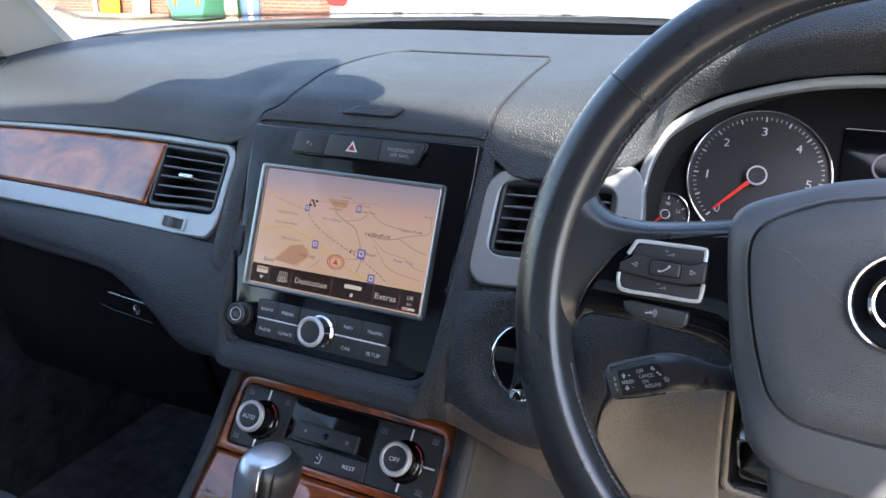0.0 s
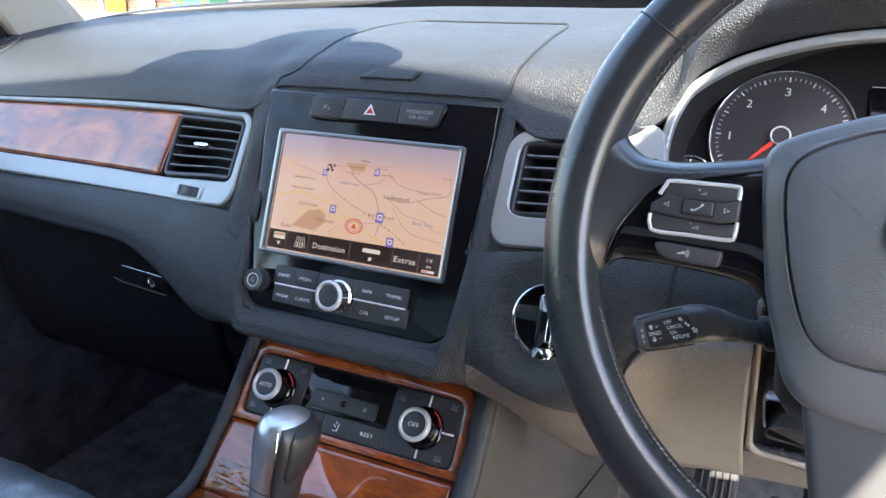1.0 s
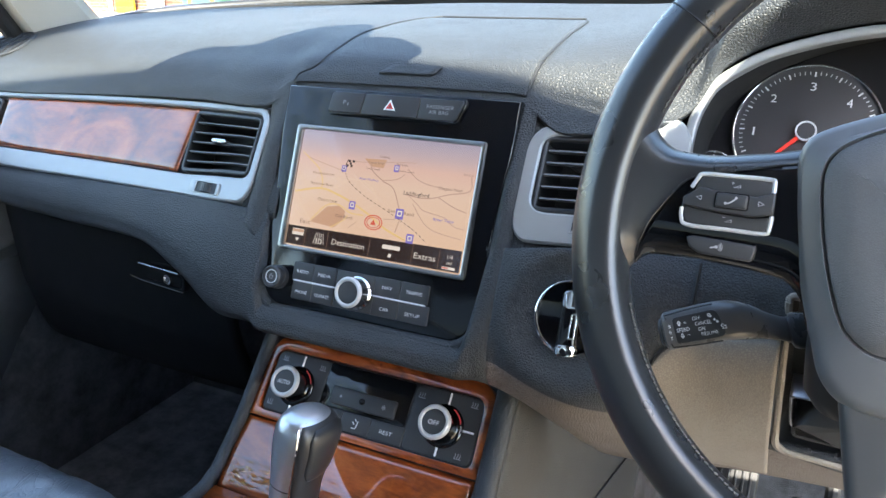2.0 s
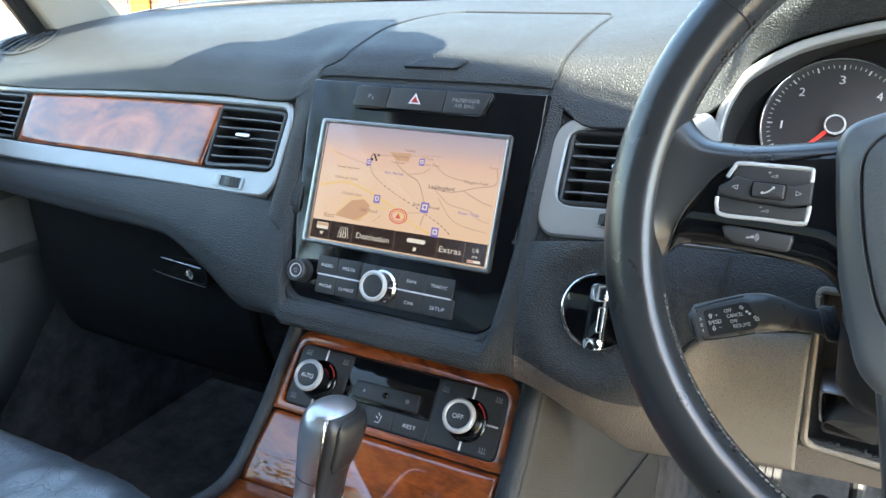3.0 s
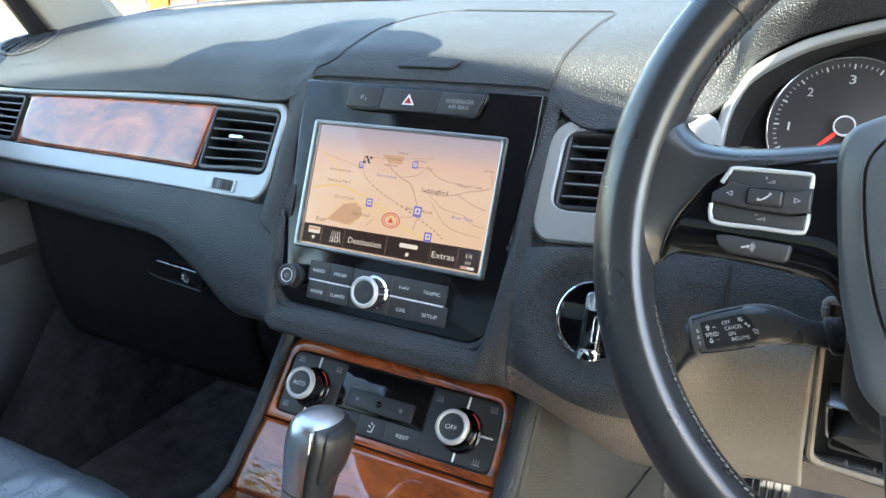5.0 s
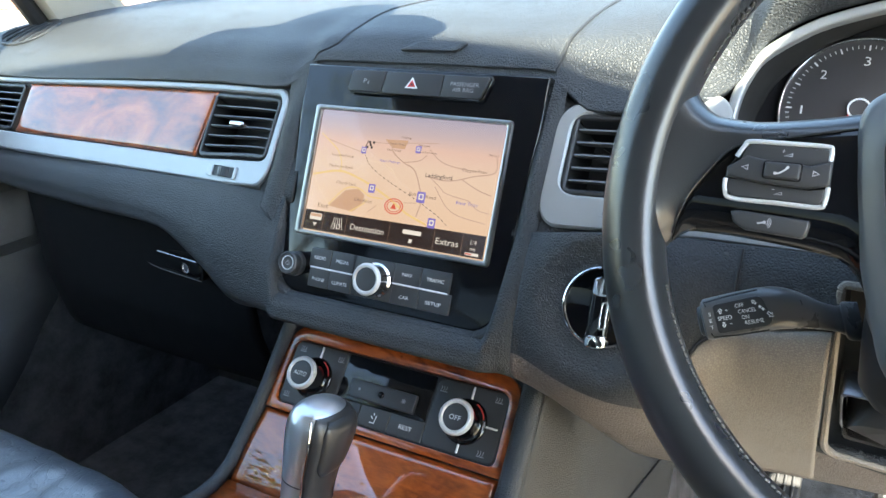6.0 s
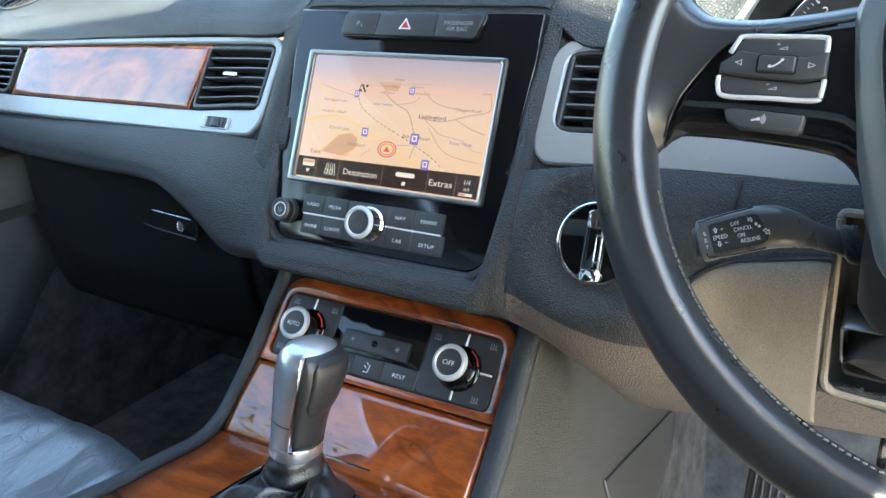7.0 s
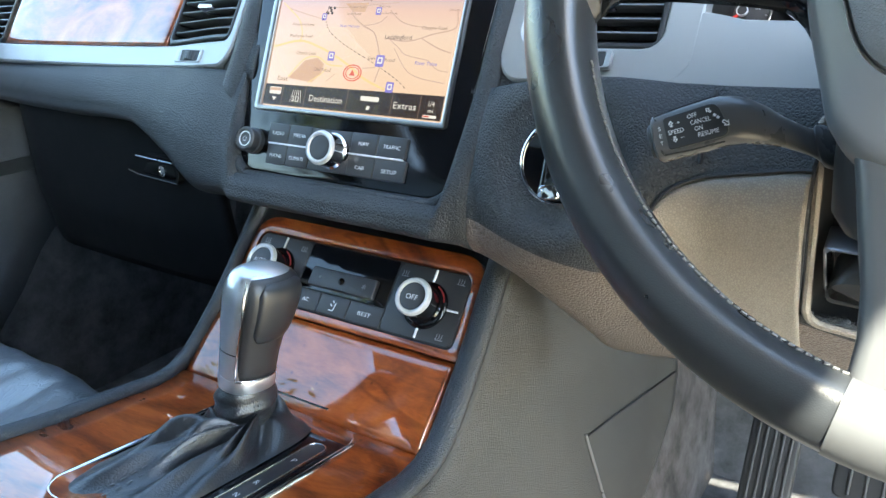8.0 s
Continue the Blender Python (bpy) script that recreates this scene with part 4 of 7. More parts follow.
# leather between the bezel and the trims on either side
def fascia(sgn):
    ul = curve1([-0.11, -0.085, -0.05, 0.0, 0.05, 0.093], [0.104, 0.107, 0.109, 0.111, 0.114, 0.115])
    def f(s, t):
        v = lerp(-0.060, 0.094, t)
        e = SC @ Vector((sgn * (ul(v) + 0.0005), v, -0.0055))
        zz = lerp(0.585, 0.690, t)
        xo = 0.1405 if sgn < 0 else 0.1275
        o = (TL if sgn < 0 else TR)(sgn * xo, zz, -0.002)
        p = e.lerp(o, s)
        w = min(1.0, max(0.0, (t - 0.52) / 0.36))
        w = w * w * (3 - 2 * w)
        up = Vector(UP(p.x, lerp(1.0, 0.86, max(0.0, (t - 0.88) / 0.12)))) + Vector((0, -0.0008, 0.0006))
        k = math.sin(math.pi * min(1, max(0, s))) ** 0.8 * (1 - w)
        return (p + Vector((0, -0.80, 0.5)) * (0.0085 * k)).lerp(up, w)
    return f
for sgn in (-1, 1):
    panel("side_fascia", fascia(sgn), 16, 48, LEATHER, dash, 0.004)

panel("end_fascia", lambda s, t: TR(lerp(0.572, 0.80, s), 0.638, -0.002).lerp(Vector(UP(lerp(0.572, 0.80, s), 1.0)) + Vector((0, 0.002, 0.001)), t), 20, 6, LEATHER, dash, 0.004)

# arch of silver over the dials
arch_pts = [(0.240, 0.052, 0.640), (0.244, 0.062, 0.664), (0.2455, 0.072, 0.687), (0.250, 0.081, 0.704), (0.259, 0.088, 0.719), (0.282, 0.096, 0.735),
            (0.302, 0.101, 0.744), (0.340, 0.106, 0.755), (0.377, 0.109, 0.761), (CX, 0.110, 0.763)]
arch_pts = arch_pts + [(2 * CX - x, y, z) for x, y, z in reversed(arch_pts[:-1])]
ap = cr(arch_pts, 4)
cluster = thing("instrument_cluster", (CX, 0.1, 0.63), "instrument cluster with round dials under a silver-edged hood", "instrument cluster")
asec = [(a, b) for a, b in rrect(0.0075, 0.010, 0.002, 3)]
part("silver_arch", sweep(ap, lambda i, s: asec, (0, -0.894, 0.447)), SILVER, cluster, "satin silver arch edging the dials")
# the dark funnel between the arch and the dial face
def funnel(s, t):
    f = s * (len(ap) - 1)
    i = min(int(f), len(ap) - 2)
    p = Vector(ap[i]).lerp(Vector(ap[i + 1]), f - i)
    q = GA.inverted() @ p
    q = Vector((q.x, q.y + 0.42 * max(0.0, q.y), -0.004))
    mid = GA.inverted() @ Vector((CX, 0.12, 0.68))
    q.x, q.y = lerp(mid.x, q.x, 0.985), lerp(mid.y, q.y, 0.97) 
    return p.lerp(GA @ q, t)
SHROUD = speckled("shroud_black", (0.008, 0.009, 0.010), 0.8)
panel("shroud", funnel, 72, 6, SHROUD, cluster, 0.002)
part("dial_face", plate(GA, rrect(0.40, 0.21, 0.03, 6, CX - 0.3245, 0.0), -0.010, -0.0015, 0.001), MATT, cluster)
DIAL = speckled("dial_black", (0.055, 0.053, 0.058), 0.45)


def dial(u, v, r, name):
    d = part(name, plate(GA, circle(r, 64, u, v), -0.0012, 0.0, 0.0003), DIAL, cluster)
    part("bezel_ring", ring(GA, circle(r + 0.0022, 72, u, v), circle(r, 72, u, v), -0.001, 0.003, 0.0008), CHROME, d, "chrome ring")
    return d


tach = dial(-0.0008, -0.0022, 0.0550, "tachometer")
small = dial(-0.0687, -0.044, 0.0180, "temperature_gauge")
speedo = dial(2 * (CX - 0.3245) + 0.0008, -0.0022, 0.0550, "speedometer")

# ---------------------------------------------------------------- steering wheel
wheel = thing("steering_wheel", (CX, -0.147, 0.684), "black leather steering wheel with grey stitching and keys on its spokes", "steering wheel")
RW = 0.174
def rim_section(i, s):
    """A thick oval grip with a soft ridge on its inner front."""
    out = []
    for a in range(0, 360, 9):
        k = 1 + 0.05 * math.cos(radians(3 * a)) + 0.035 * math.exp(-((a - 128) / 17) ** 2) - 0.03 * math.exp(-((a - 95) / 14) ** 2)
        out.append((0.0155 * k * math.cos(radians(a)), 0.0175 * k * math.sin(radians(a))))
    return out
circ = [WH @ Vector((RW * math.cos(a), RW * math.sin(a), 0)) for a in [2 * math.pi * k / 144 for k in range(144)]]
part("rim", sweep(circ, rim_section, WH.to_3x3() @ Vector((0, 0, 1)), True), RIM, wheel, "worn smooth black leather rim")
# ---------------------------------------------------------------- centre console
console = thing("centre_console", (0, -0.1, 0.2), "centre console with glossy burl wood panels and black leather edge", "console")
CP = curve1([-0.60, -0.27, -0.224, -0.166, -0.135, -0.112, -0.085, -0.058, -0.003, 0.02], [0.410, 0.374, 0.365, 0.357, 0.3525, 0.355, 0.375, 0.401, 0.466, 0.49])   # height along y


def con(x, y, off=0.0):
    dz = (CP(y + 0.004) - CP(y - 0.004)) / 0.008
    k = 1 / math.hypot(1, dz)
    return Vector((x, y - dz * k * off, CP(y) + k * off))


def wx(y):
    """Half width of the wood along the console."""
    return 0.118 + 0.004 * min(1, max(0, -y / 0.1))


def wood_panel(name, y0, y1, off=0.0, n=12, label="", r=0.0):
    return panel(name, lambda s, t: con(lerp(-wx(lerp(y0, y1, t)), wx(lerp(y0, y1, t)), s), lerp(y0, y1, t), off), 12, n, WOOD, console, 0.004, label)


FLAP0, FLAP1 = con(0, -0.0579), con(0, -0.1120)
def flap(s, t):
    """The flap: almost flat, from the climate panel down to the gate's panel."""
    p = FLAP0.lerp(FLAP1 + Vector((0, 0, -0.0015)), t)
    e = 1 - max(abs(2 * s - 1) ** 80, abs(2 * t - 1) ** 40)
    o = 0.0012 * e + 0.0015 * math.sin(math.pi * t)
    w = lerp(0.1200, 0.1215, t)
    return (lerp(-w, w, s), p.y - 0.66 * o, p.z + 0.75 * o)
panel("ashtray_lid", flap, 40, 16, WOOD, console, 0.004, "glossy burl wood flap with chrome strip")
part("climate_surround", ring(CL, corners([(0.1225, -0.0365), (0.1195, 0.0465), (-0.1195, 0.0465), (-0.1215, -0.0365)], [0.001, 0.026, 0.026, 0.001]),
     corners([(0.1125, -0.0295), (0.1100, 0.0315), (-0.1115, 0.0315), (-0.1125, -0.0295)], [0.008, 0.012, 0.012, 0.008]), -0.01, 0.001, 0.0008), WOOD, console)
wood_panel("gate_surround", -0.34, -0.1125, 0.001, 16, "glossy burl wood panel round the gear selector")
# black leather edge along the console and its sides
side_front = curve1([0.0, 0.50, 0.60, 0.66, 0.72, 0.80, 1.0], [0.34, 0.33, 0.31, 0.26, 0.19, 0.11, 0.0])
for sgn in (-1, 1):
    ew = 0.010 if sgn > 0 else 0.0065
    edge = [con(sgn * (wx(y) + ew), y, 0.002) for y in [0.02 - 0.02 * k for k in range(30)]]
    esec = [(ew * math.cos(radians(a)), 0.007 * math.sin(radians(a))) for a in range(0, 360, 24)]
    part("leather_edge", sweep([tuple(p) for p in edge], lambda i, s: esec, (0, -0.5, 0.8)), EDGEM, console)
    def side(s, t, sgn=sgn, y0=0.50, y1=-0.60, ew=ew):
        y = lerp(y0, y1, s)
        p = con(sgn * (wx(y) + 1.8 * ew), min(y, 0.02), -0.002)
        return (sgn * lerp(abs(p.x), 0.205, t ** 0.8), y, lerp(p.z, 0.0, t))
    if sgn > 0:
        panel("side_panel", lambda s, t: side(s, t, y0=side_front(t)), 60, 40, TUNNEL, console, 0.004)
        panel("tunnel_carpet", lambda s, t: Vector(side(s, t, y1=-0.25)) + Vector((-0.004, 0, 0)), 20, 16, TUFT, console, 0.004, "worn brown-grey carpet on the tunnel")
    else:
        panel("side_panel", side, 44, 16, BLACK, console, 0.004)

# ---------------------------------------------------------------- screen and keys of the centre unit
DISP = 0.083   # brightness of the lit display


def glow(name, c, k=1.0, rough=0.15):
    return material(name, (0.01, 0.01, 0.01), rough, emit=c, power=DISP * k)


SCRM = material("screen_glow", (0.01, 0.01, 0.01), 0.10, emit=(1.0, 0.68, 0.57), power=DISP)
nt, b_, n_, l_ = nodes_of(SCRM)
sep = nt.nodes.new("ShaderNodeSeparateXYZ")
l_.new(texco(nt), sep.inputs[0])
mr = nt.nodes.new("ShaderNodeMapRange")
mr.inputs[1].default_value, mr.inputs[2].default_value = 0.588, 0.669
l_.new(sep.outputs[2], mr.inputs[0])
l_.new(ramp(nt, mr.outputs[0], [(0.0, (0.92, 0.64, 0.47)), (0.5, (0.90, 0.66, 0.53)), (0.70, (0.86, 0.58, 0.50)), (0.82, (0.66, 0.51, 0.54)), (1.0, (0.46, 0.43, 0.58))]), b_.inputs["Emission Color"])
screen = part("screen", plate(SC, rrect(0.176, 0.106, 0.002, 6, 0.001, 0), -0.0028, -0.0015, 0.0002), SCRM, centre, "lit colour navigation map display")
MN = -0.0013
ROADW, ROADY = glow("map_road", (0.95, 0.72, 0.56)), glow("map_main_road", (0.95, 0.66, 0.30))
MAPG, MAPB, MAPT = glow("map_grey", (0.26, 0.17, 0.13)), glow("map_blue", (0.22, 0.20, 0.60)), glow("map_town", (0.70, 0.42, 0.28))
INK, PURP, RED = glow("map_ink", (0.05, 0.035, 0.04)), glow("map_symbol", (0.26, 0.20, 0.62)), glow("map_mark", (0.75, 0.10, 0.06))
ROADG = glow("map_lane", (0.62, 0.41, 0.33))
PALE = glow("map_pale", (0.95, 0.85, 0.78))


def line(pts, w, mat, n=MN, name="map_line"):
    part(name, strip(SC, cr(pts, 5), w, n), mat, screen, smooth=False)


part("map_town", flat(SC, [(-0.0637, -0.0293), (-0.0487, -0.0141), (-0.0363, -0.0115), (-0.0290, -0.0160), (-0.0303, -0.0247), (-0.0383, -0.0314)], MN - 0.00008), MAPT, screen, smooth=False)
part("map_town", flat(SC, [(-0.0183, 0.0325), (0.0042, 0.0334), (0.0020, 0.0260), (-0.0099, 0.0260)], MN - 0.00008), MAPT, screen, smooth=False)
# country lanes first, then the main roads over them
LANE = MN - 0.00004
line([(-0.0770, 0.0280), (-0.0546, 0.0229), (-0.0377, 0.0194)], 0.0006, ROADG, LANE)
line([(-0.0105, 0.0288), (-0.0081, 0.0225), (0.0032, 0.0151), (0.0150, 0.0096), (0.0235, -0.0061), (0.0267, -0.0113), (0.0241, -0.0245), (0.0236, -0.0273)], 0.0010, ROADG, LANE)
line([(0.0032, 0.0151), (0.0175, 0.0180), (0.0238, 0.0230)], 0.0007, ROADG, LANE)
line([(0.0284, 0.0062), (0.0411, 0.0047), (0.0531, 0.0058), (0.0680, 0.0106), (0.0863, 0.0157), (0.0856, 0.0277)], 0.0009, ROADG, LANE)
line([(0.0260, 0.0277), (0.0358, 0.0204), (0.0467, 0.0168), (0.0611, 0.0153)], 0.0007, ROADG, LANE)
line([(0.0282, 0.0071), (0.0402, -0.0008), (0.0474, -0.0055), (0.0682, -0.0088)], 0.0006, ROADG, LANE)
line([(0.0588, 0.0072), (0.0741, 0.0006), (0.0864, -0.0026)], 0.0008, ROADG, LANE)
line([(-0.0351, 0.0289), (-0.0150, 0.0294), (0.0146, 0.0323), (0.0330, 0.0335)], 0.0005, ROADG, LANE)
line([(0.0361, -0.0012), (0.0496, -0.0162), (0.0630, -0.0219), (0.0854, -0.0247)], 0.0006, ROADG, LANE)
line([(0.0682, -0.0088), (0.0770, -0.0150), (0.0870, -0.0165)], 0.0006, ROADG, LANE)
line([(-0.0157, -0.0232), (-0.0235, -0.0298)], 0.0006, ROADG, LANE)
line([(0.0098, -0.0176), (0.0214, -0.0164)], 0.0006, ROADG, LANE)
line([(-0.0297, 0.0134), (-0.0114, 0.0111), (-0.0005, 0.0009), (-0.0012, -0.0066), (-0.0113, -0.0113)], 0.0005, ROADW, LANE)
line([(-0.0586, 0.0005), (-0.0430, 0.0040), (-0.0297, 0.0134)], 0.0005, ROADW, LANE)
line([(-0.0860, -0.0010), (-0.0780, -0.0140), (-0.0640, -0.0283)], 0.0006, ROADW, LANE)
line([(-0.0838, 0.0324), (-0.0742, 0.0263), (-0.0632, 0.0184), (-0.0575, 0.0074), (-0.0586, 0.0005)], 0.0010, ROADY)
line([(-0.0860, -0.0042), (-0.0588, 0.0015), (-0.0381, -0.0025), (-0.0209, -0.0085), (-0.0037, -0.0162), (0.0136, -0.0256), (0.0343, -0.0326)], 0.0017, ROADY)
line([(-0.0639, -0.0283), (-0.0500, -0.0132), (-0.0364, -0.0109), (-0.0239, -0.0164), (-0.0102, -0.0169)], 0.0011, ROADY)
line([(-0.0417, -0.0318), (-0.0293, -0.0237), (-0.0257, -0.0185)], 0.0010, ROADY)
dash_line = cr([(-0.0351, 0.0177), (-0.0290, 0.0097), (-0.0137, 0.0007), (0.0008, -0.0055), (0.0173, -0.0122), (0.0290, -0.0175), (0.0430, -0.0242), (0.0561, -0.0327)], 7)
for k in range(0, len(dash_line) - 2, 2):
    part("rail_dash", strip(SC, dash_line[k:k + 2], 0.0006, MN + 0.00005), INK, screen, smooth=False)
for i in range(3):
    for j in range(3):
        if (i + j) % 2 == 0:
            part("flag_square", flat(SC, rrect(0.0021, 0.0021, 0.0001, 1, -0.0345 + 0.0021 * i + 0.0008 * j, 0.0245 + 0.0021 * j), MN + 0.0001), INK, screen, smooth=False)
part("flag_pole", strip(SC, [(-0.0385, 0.018), (-0.0345, 0.030)], 0.0007, MN + 0.0001), INK, screen, smooth=False)
for u, v, s in ((-0.0229, -0.0096, 0.0064), (0.0252, -0.0112, 0.0078), (0.0387, -0.0306, 0.0070), (0.0151, 0.0269, 0.0052), (-0.0375, 0.0215, 0.0050)):
    sq = part("map_symbol", flat(SC, rrect(s, s * 1.15, 0.0006, 2, u, v), MN + 0.0001), PURP, screen, smooth=False)
    part("symbol_mark", ring(SC, rrect(s * 0.6, s * 0.62, 0.0004, 2, u, v + s * 0.05), rrect(s * 0.32, s * 0.34, 0.0003, 2, u, v + s * 0.05), MN, MN + 0.0002, 0.00004), PALE, sq)
def ell(a, b_, n=40, u=0.0012, v=-0.0217):
    return [(u + a * math.cos(2 * math.pi * k / n), v + b_ * math.sin(2 * math.pi * k / n)) for k in range(n)]
part("position_ring", ring(SC, ell(0.0090, 0.0066), ell(0.0080, 0.0057), MN, MN + 0.0003, 0.0001), RED, screen)
part("position_ring", ring(SC, ell(0.0068, 0.0048), ell(0.0061, 0.0042), MN, MN + 0.0003, 0.0001), RED, screen)
part("position_arrow", flat(SC, [(-0.0017, -0.0238), (0.0041, -0.0238), (0.0012, -0.0191)], MN + 0.0003), RED, screen, smooth=False)


def words(body, F, u, v, width, height, mat, parent, n=0.0004, name="lettering"):
    """Lettering set to a width and a capital height."""
    ob = text(body, F, 0, 0, 1.0, mat, parent, 1.0, 0.0, "LEFT", name)
    me = ob.data
    me.transform(F.inverted())
    xs, ys = [q.co.x for q in me.vertices], [q.co.y for q in me.vertices]
    sx, sy = width / (max(xs) - min(xs)), height / 0.73
    me.transform(F @ Matrix.Translation((u, v, n)) @ Matrix.Diagonal((sx, sy, 1, 1)) @ Matrix.Translation((-(max(xs) + min(xs)) / 2, -0.16 if min(ys) < -0.2 else -(max(ys) + min(ys)) / 2, 0)))
    return ob


TN = MN + 0.00015
for body, u, v, w, h, m in (
    ("Laddingford", 0.0380, 0.0080, 0.0243, 0.0036, INK), ("Church Lane", -0.0494, -0.0078, 0.0205, 0.0028, MAPG), ("Old Road", -0.0295, -0.0202, 0.0175, 0.0029, MAPG),
    ("East", -0.0691, -0.0293, 0.0110, 0.0038, MAPG), ("Claygate Road", 0.0685, 0.0156, 0.0216, 0.0025, MAPG), ("River Teise", 0.0670, -0.0107, 0.0189, 0.0028, MAPB),
    ("Belt", 0.0172, -0.0090, 0.0068, 0.0028, MAPG), ("Road", 0.0341, -0.0096, 0.0094, 0.0028, MAPG), ("Hampstead Lane", -0.0579, 0.0154, 0.0225, 0.0022, MAPG),
    ("Maidstone Road", -0.0579, 0.0058, 0.0240, 0.0022, MAPG), ("River Medway", -0.0099, 0.0150, 0.0190, 0.0022, MAPB), ("Mill Lane", 0.0201, 0.0309, 0.0109, 0.0018, MAPG),
    ("Tanner Road", -0.0059, 0.0300, 0.0160, 0.0018, MAPG), ("Yalding", 0.0017, 0.0360, 0.0103, 0.0018, MAPG), ("Lees Road", -0.0081, 0.0247, 0.0130, 0.0018, MAPG),
    ("Lucks Lane", 0.0247, 0.0258, 0.0155, 0.0018, MAPG), ("Den Lane", 0.0830, 0.0291, 0.0085, 0.0018, MAPG)):
    words(body, SC, u, v, w, h, m, screen, TN)
# menu bar
MENU = glow("menu_dark", (0.032, 0.016, 0.012))
mb = part("menu_bar", flat(SC, [(-0.0865, -0.0520), (0.0885, -0.0520), (0.0885, -0.0338), (-0.0865, -0.0350)], MN), MENU, screen, smooth=False)
for u in (-0.0663, -0.0422, 0.0010, 0.0433, 0.0687):
    part("separator", strip(SC, [(u, -0.0518), (u, -0.0348)], 0.0005, MN + 0.0001), MAPG, mb, smooth=False)
LITW = glow("menu_white", (0.95, 0.86, 0.80))
words("Destination", SC, -0.0205, -0.0430, 0.0335, 0.0052, LITW, mb, TN)
words("Extras", SC, 0.0556, -0.0426, 0.0205, 0.0052, LITW, mb, TN)
part("station_bar", flat(SC, rrect(0.0176, 0.0036, 0.001, 2, 0.0226, -0.0405), TN), LITW, mb, smooth=False)
part("station_mark", flat(SC, [(0.0205, -0.0490), (0.0235, -0.0490), (0.0242, -0.0462), (0.0212, -0.0458)], TN), LITW, mb, smooth=False)
words("1/4", SC, 0.0787, -0.0395, 0.0052, 0.0040, LITW, mb, TN)
words("mi", SC, 0.0787, -0.0447, 0.0044, 0.0030, LITW, mb, TN)
part("scale_bar", flat(SC, rrect(0.0120, 0.0022, 0.0002, 1, 0.0785, -0.0495), TN), LITW, mb, smooth=False)
part("scale_bar", flat(SC, rrect(0.0056, 0.0010, 0.0001, 1, 0.0755, -0.0495), TN + 0.0001), RED, mb, smooth=False)
part("list_key", flat(SC, rrect(0.0125, 0.0058, 0.0005, 1, -0.0745, -0.0402), TN), LITW, mb, smooth=False)
part("list_key", flat(SC, rrect(0.0118, 0.0024, 0.0003, 1, -0.0745, -0.0391), TN + 0.0001), MAPT, mb, smooth=False)
part("list_arrow", flat(SC, [(-0.0768, -0.0455), (-0.0745, -0.0488), (-0.0722, -0.0455)], TN), LITW, mb, smooth=False)
words("3D", SC, -0.0513, -0.0450, 0.0078, 0.0048, LITW, mb, TN + 0.0001)
for a in range(5):
    part("grid_line", strip(SC, [(-0.0568 + 0.0028 * a, -0.0485), (-0.0548 + 0.0018 * a, -0.0385)], 0.0005, TN), LITW, mb, smooth=False)

# switch bar above the screen
BF = SC
bar = [(0.0690, 0.0890), (-0.0580, 0.0890), (-0.0605, 0.0870), (-0.0625, 0.0720), (-0.0600, 0.0700), (0.0620, 0.0700), (0.0650, 0.0722), (0.0700, 0.0868)]
for nm, q in (("switch", [(-0.0262, 0.0886), (-0.0570, 0.0886), (-0.0600, 0.0866), (-0.0622, 0.0726), (-0.0600, 0.0704), (-0.0290, 0.0704)]),
              ("hazard_switch", [(0.0285, 0.0886), (-0.0252, 0.0886), (-0.0280, 0.0704), (0.0275, 0.0704)]),
              ("warning_display", [(0.0686, 0.0886), (0.0295, 0.0886), (0.0285, 0.0704), (0.0620, 0.0704), (0.0645, 0.0724), (0.0696, 0.0866)])):
    part(nm, plate(SC, q, -0.004, 0.0032, 0.0008), KEYM, centre)
part("switch_bar", plate(SC, inset(bar, -0.0012), -0.004, 0.0008, 0.001), PIANO, centre)
tri = [(-0.0055, 0.0755), (0.0065, 0.0755), (0.0005, 0.0848)]
part("hazard_triangle", ring(SC, tri, inset(tri, 0.0012), 0.0030, 0.0036, 0.0001), WHITE, centre)
tr2 = inset(tri, 0.0013)
part("hazard_triangle", ring(SC, tr2, inset(tr2, 0.0012), 0.0030, 0.0036, 0.0001), REDP, centre, "red warning triangle")
words("PASSENGER", SC, 0.0490, 0.0820, 0.0255, 0.0034, GREYP, centre, 0.0035)
words("AIR BAG", SC, 0.0480, 0.0775, 0.0185, 0.0034, GREYP, centre, 0.0035)
words("P", SC, -0.0455, 0.0800, 0.0030, 0.0040, GREYP, centre, 0.0035)
part("parking_mark", flat(SC, [(-0.0430, 0.0775), (-0.0412, 0.0800), (-0.0418, 0.0765)], 0.0035), GREYP, centre, smooth=False)
# key block below the screen
for u0, u1, v0, v1, body, tw in (
    (-0.0722, -0.0505, -0.0832, -0.0668, "RADIO", 0.0125), (-0.0500, -0.0265, -0.0832, -0.0668, "MEDIA", 0.0130),
    (-0.0705, -0.0495, -0.1000, -0.0838, "PHONE", 0.0128), (-0.0490, -0.0265, -0.1000, -0.0838, "CLIMATE", 0.0155),
    (0.0135, 0.0385, -0.0832, -0.0668, "NAV", 0.0095), (0.0390, 0.0650, -0.0832, -0.0668, "TRAFFIC", 0.0155),
    (0.0135, 0.0388, -0.1000, -0.0838, "CAR", 0.0090), (0.0393, 0.0675, -0.1000, -0.0838, "SETUP", 0.0140)):
    k = part("key", plate(SC, rrect(u1 - u0, v1 - v0, 0.0012, 3, (u0 + u1) / 2, (v0 + v1) / 2), -0.004, -0.0005, 0.0007), KEYM, centre)
    words(body, SC, (u0 + u1) / 2, (v0 + v1) / 2 + (0.0006 if v1 > -0.07 else -0.0008), tw, 0.0030, WHITE, k, -0.0003)
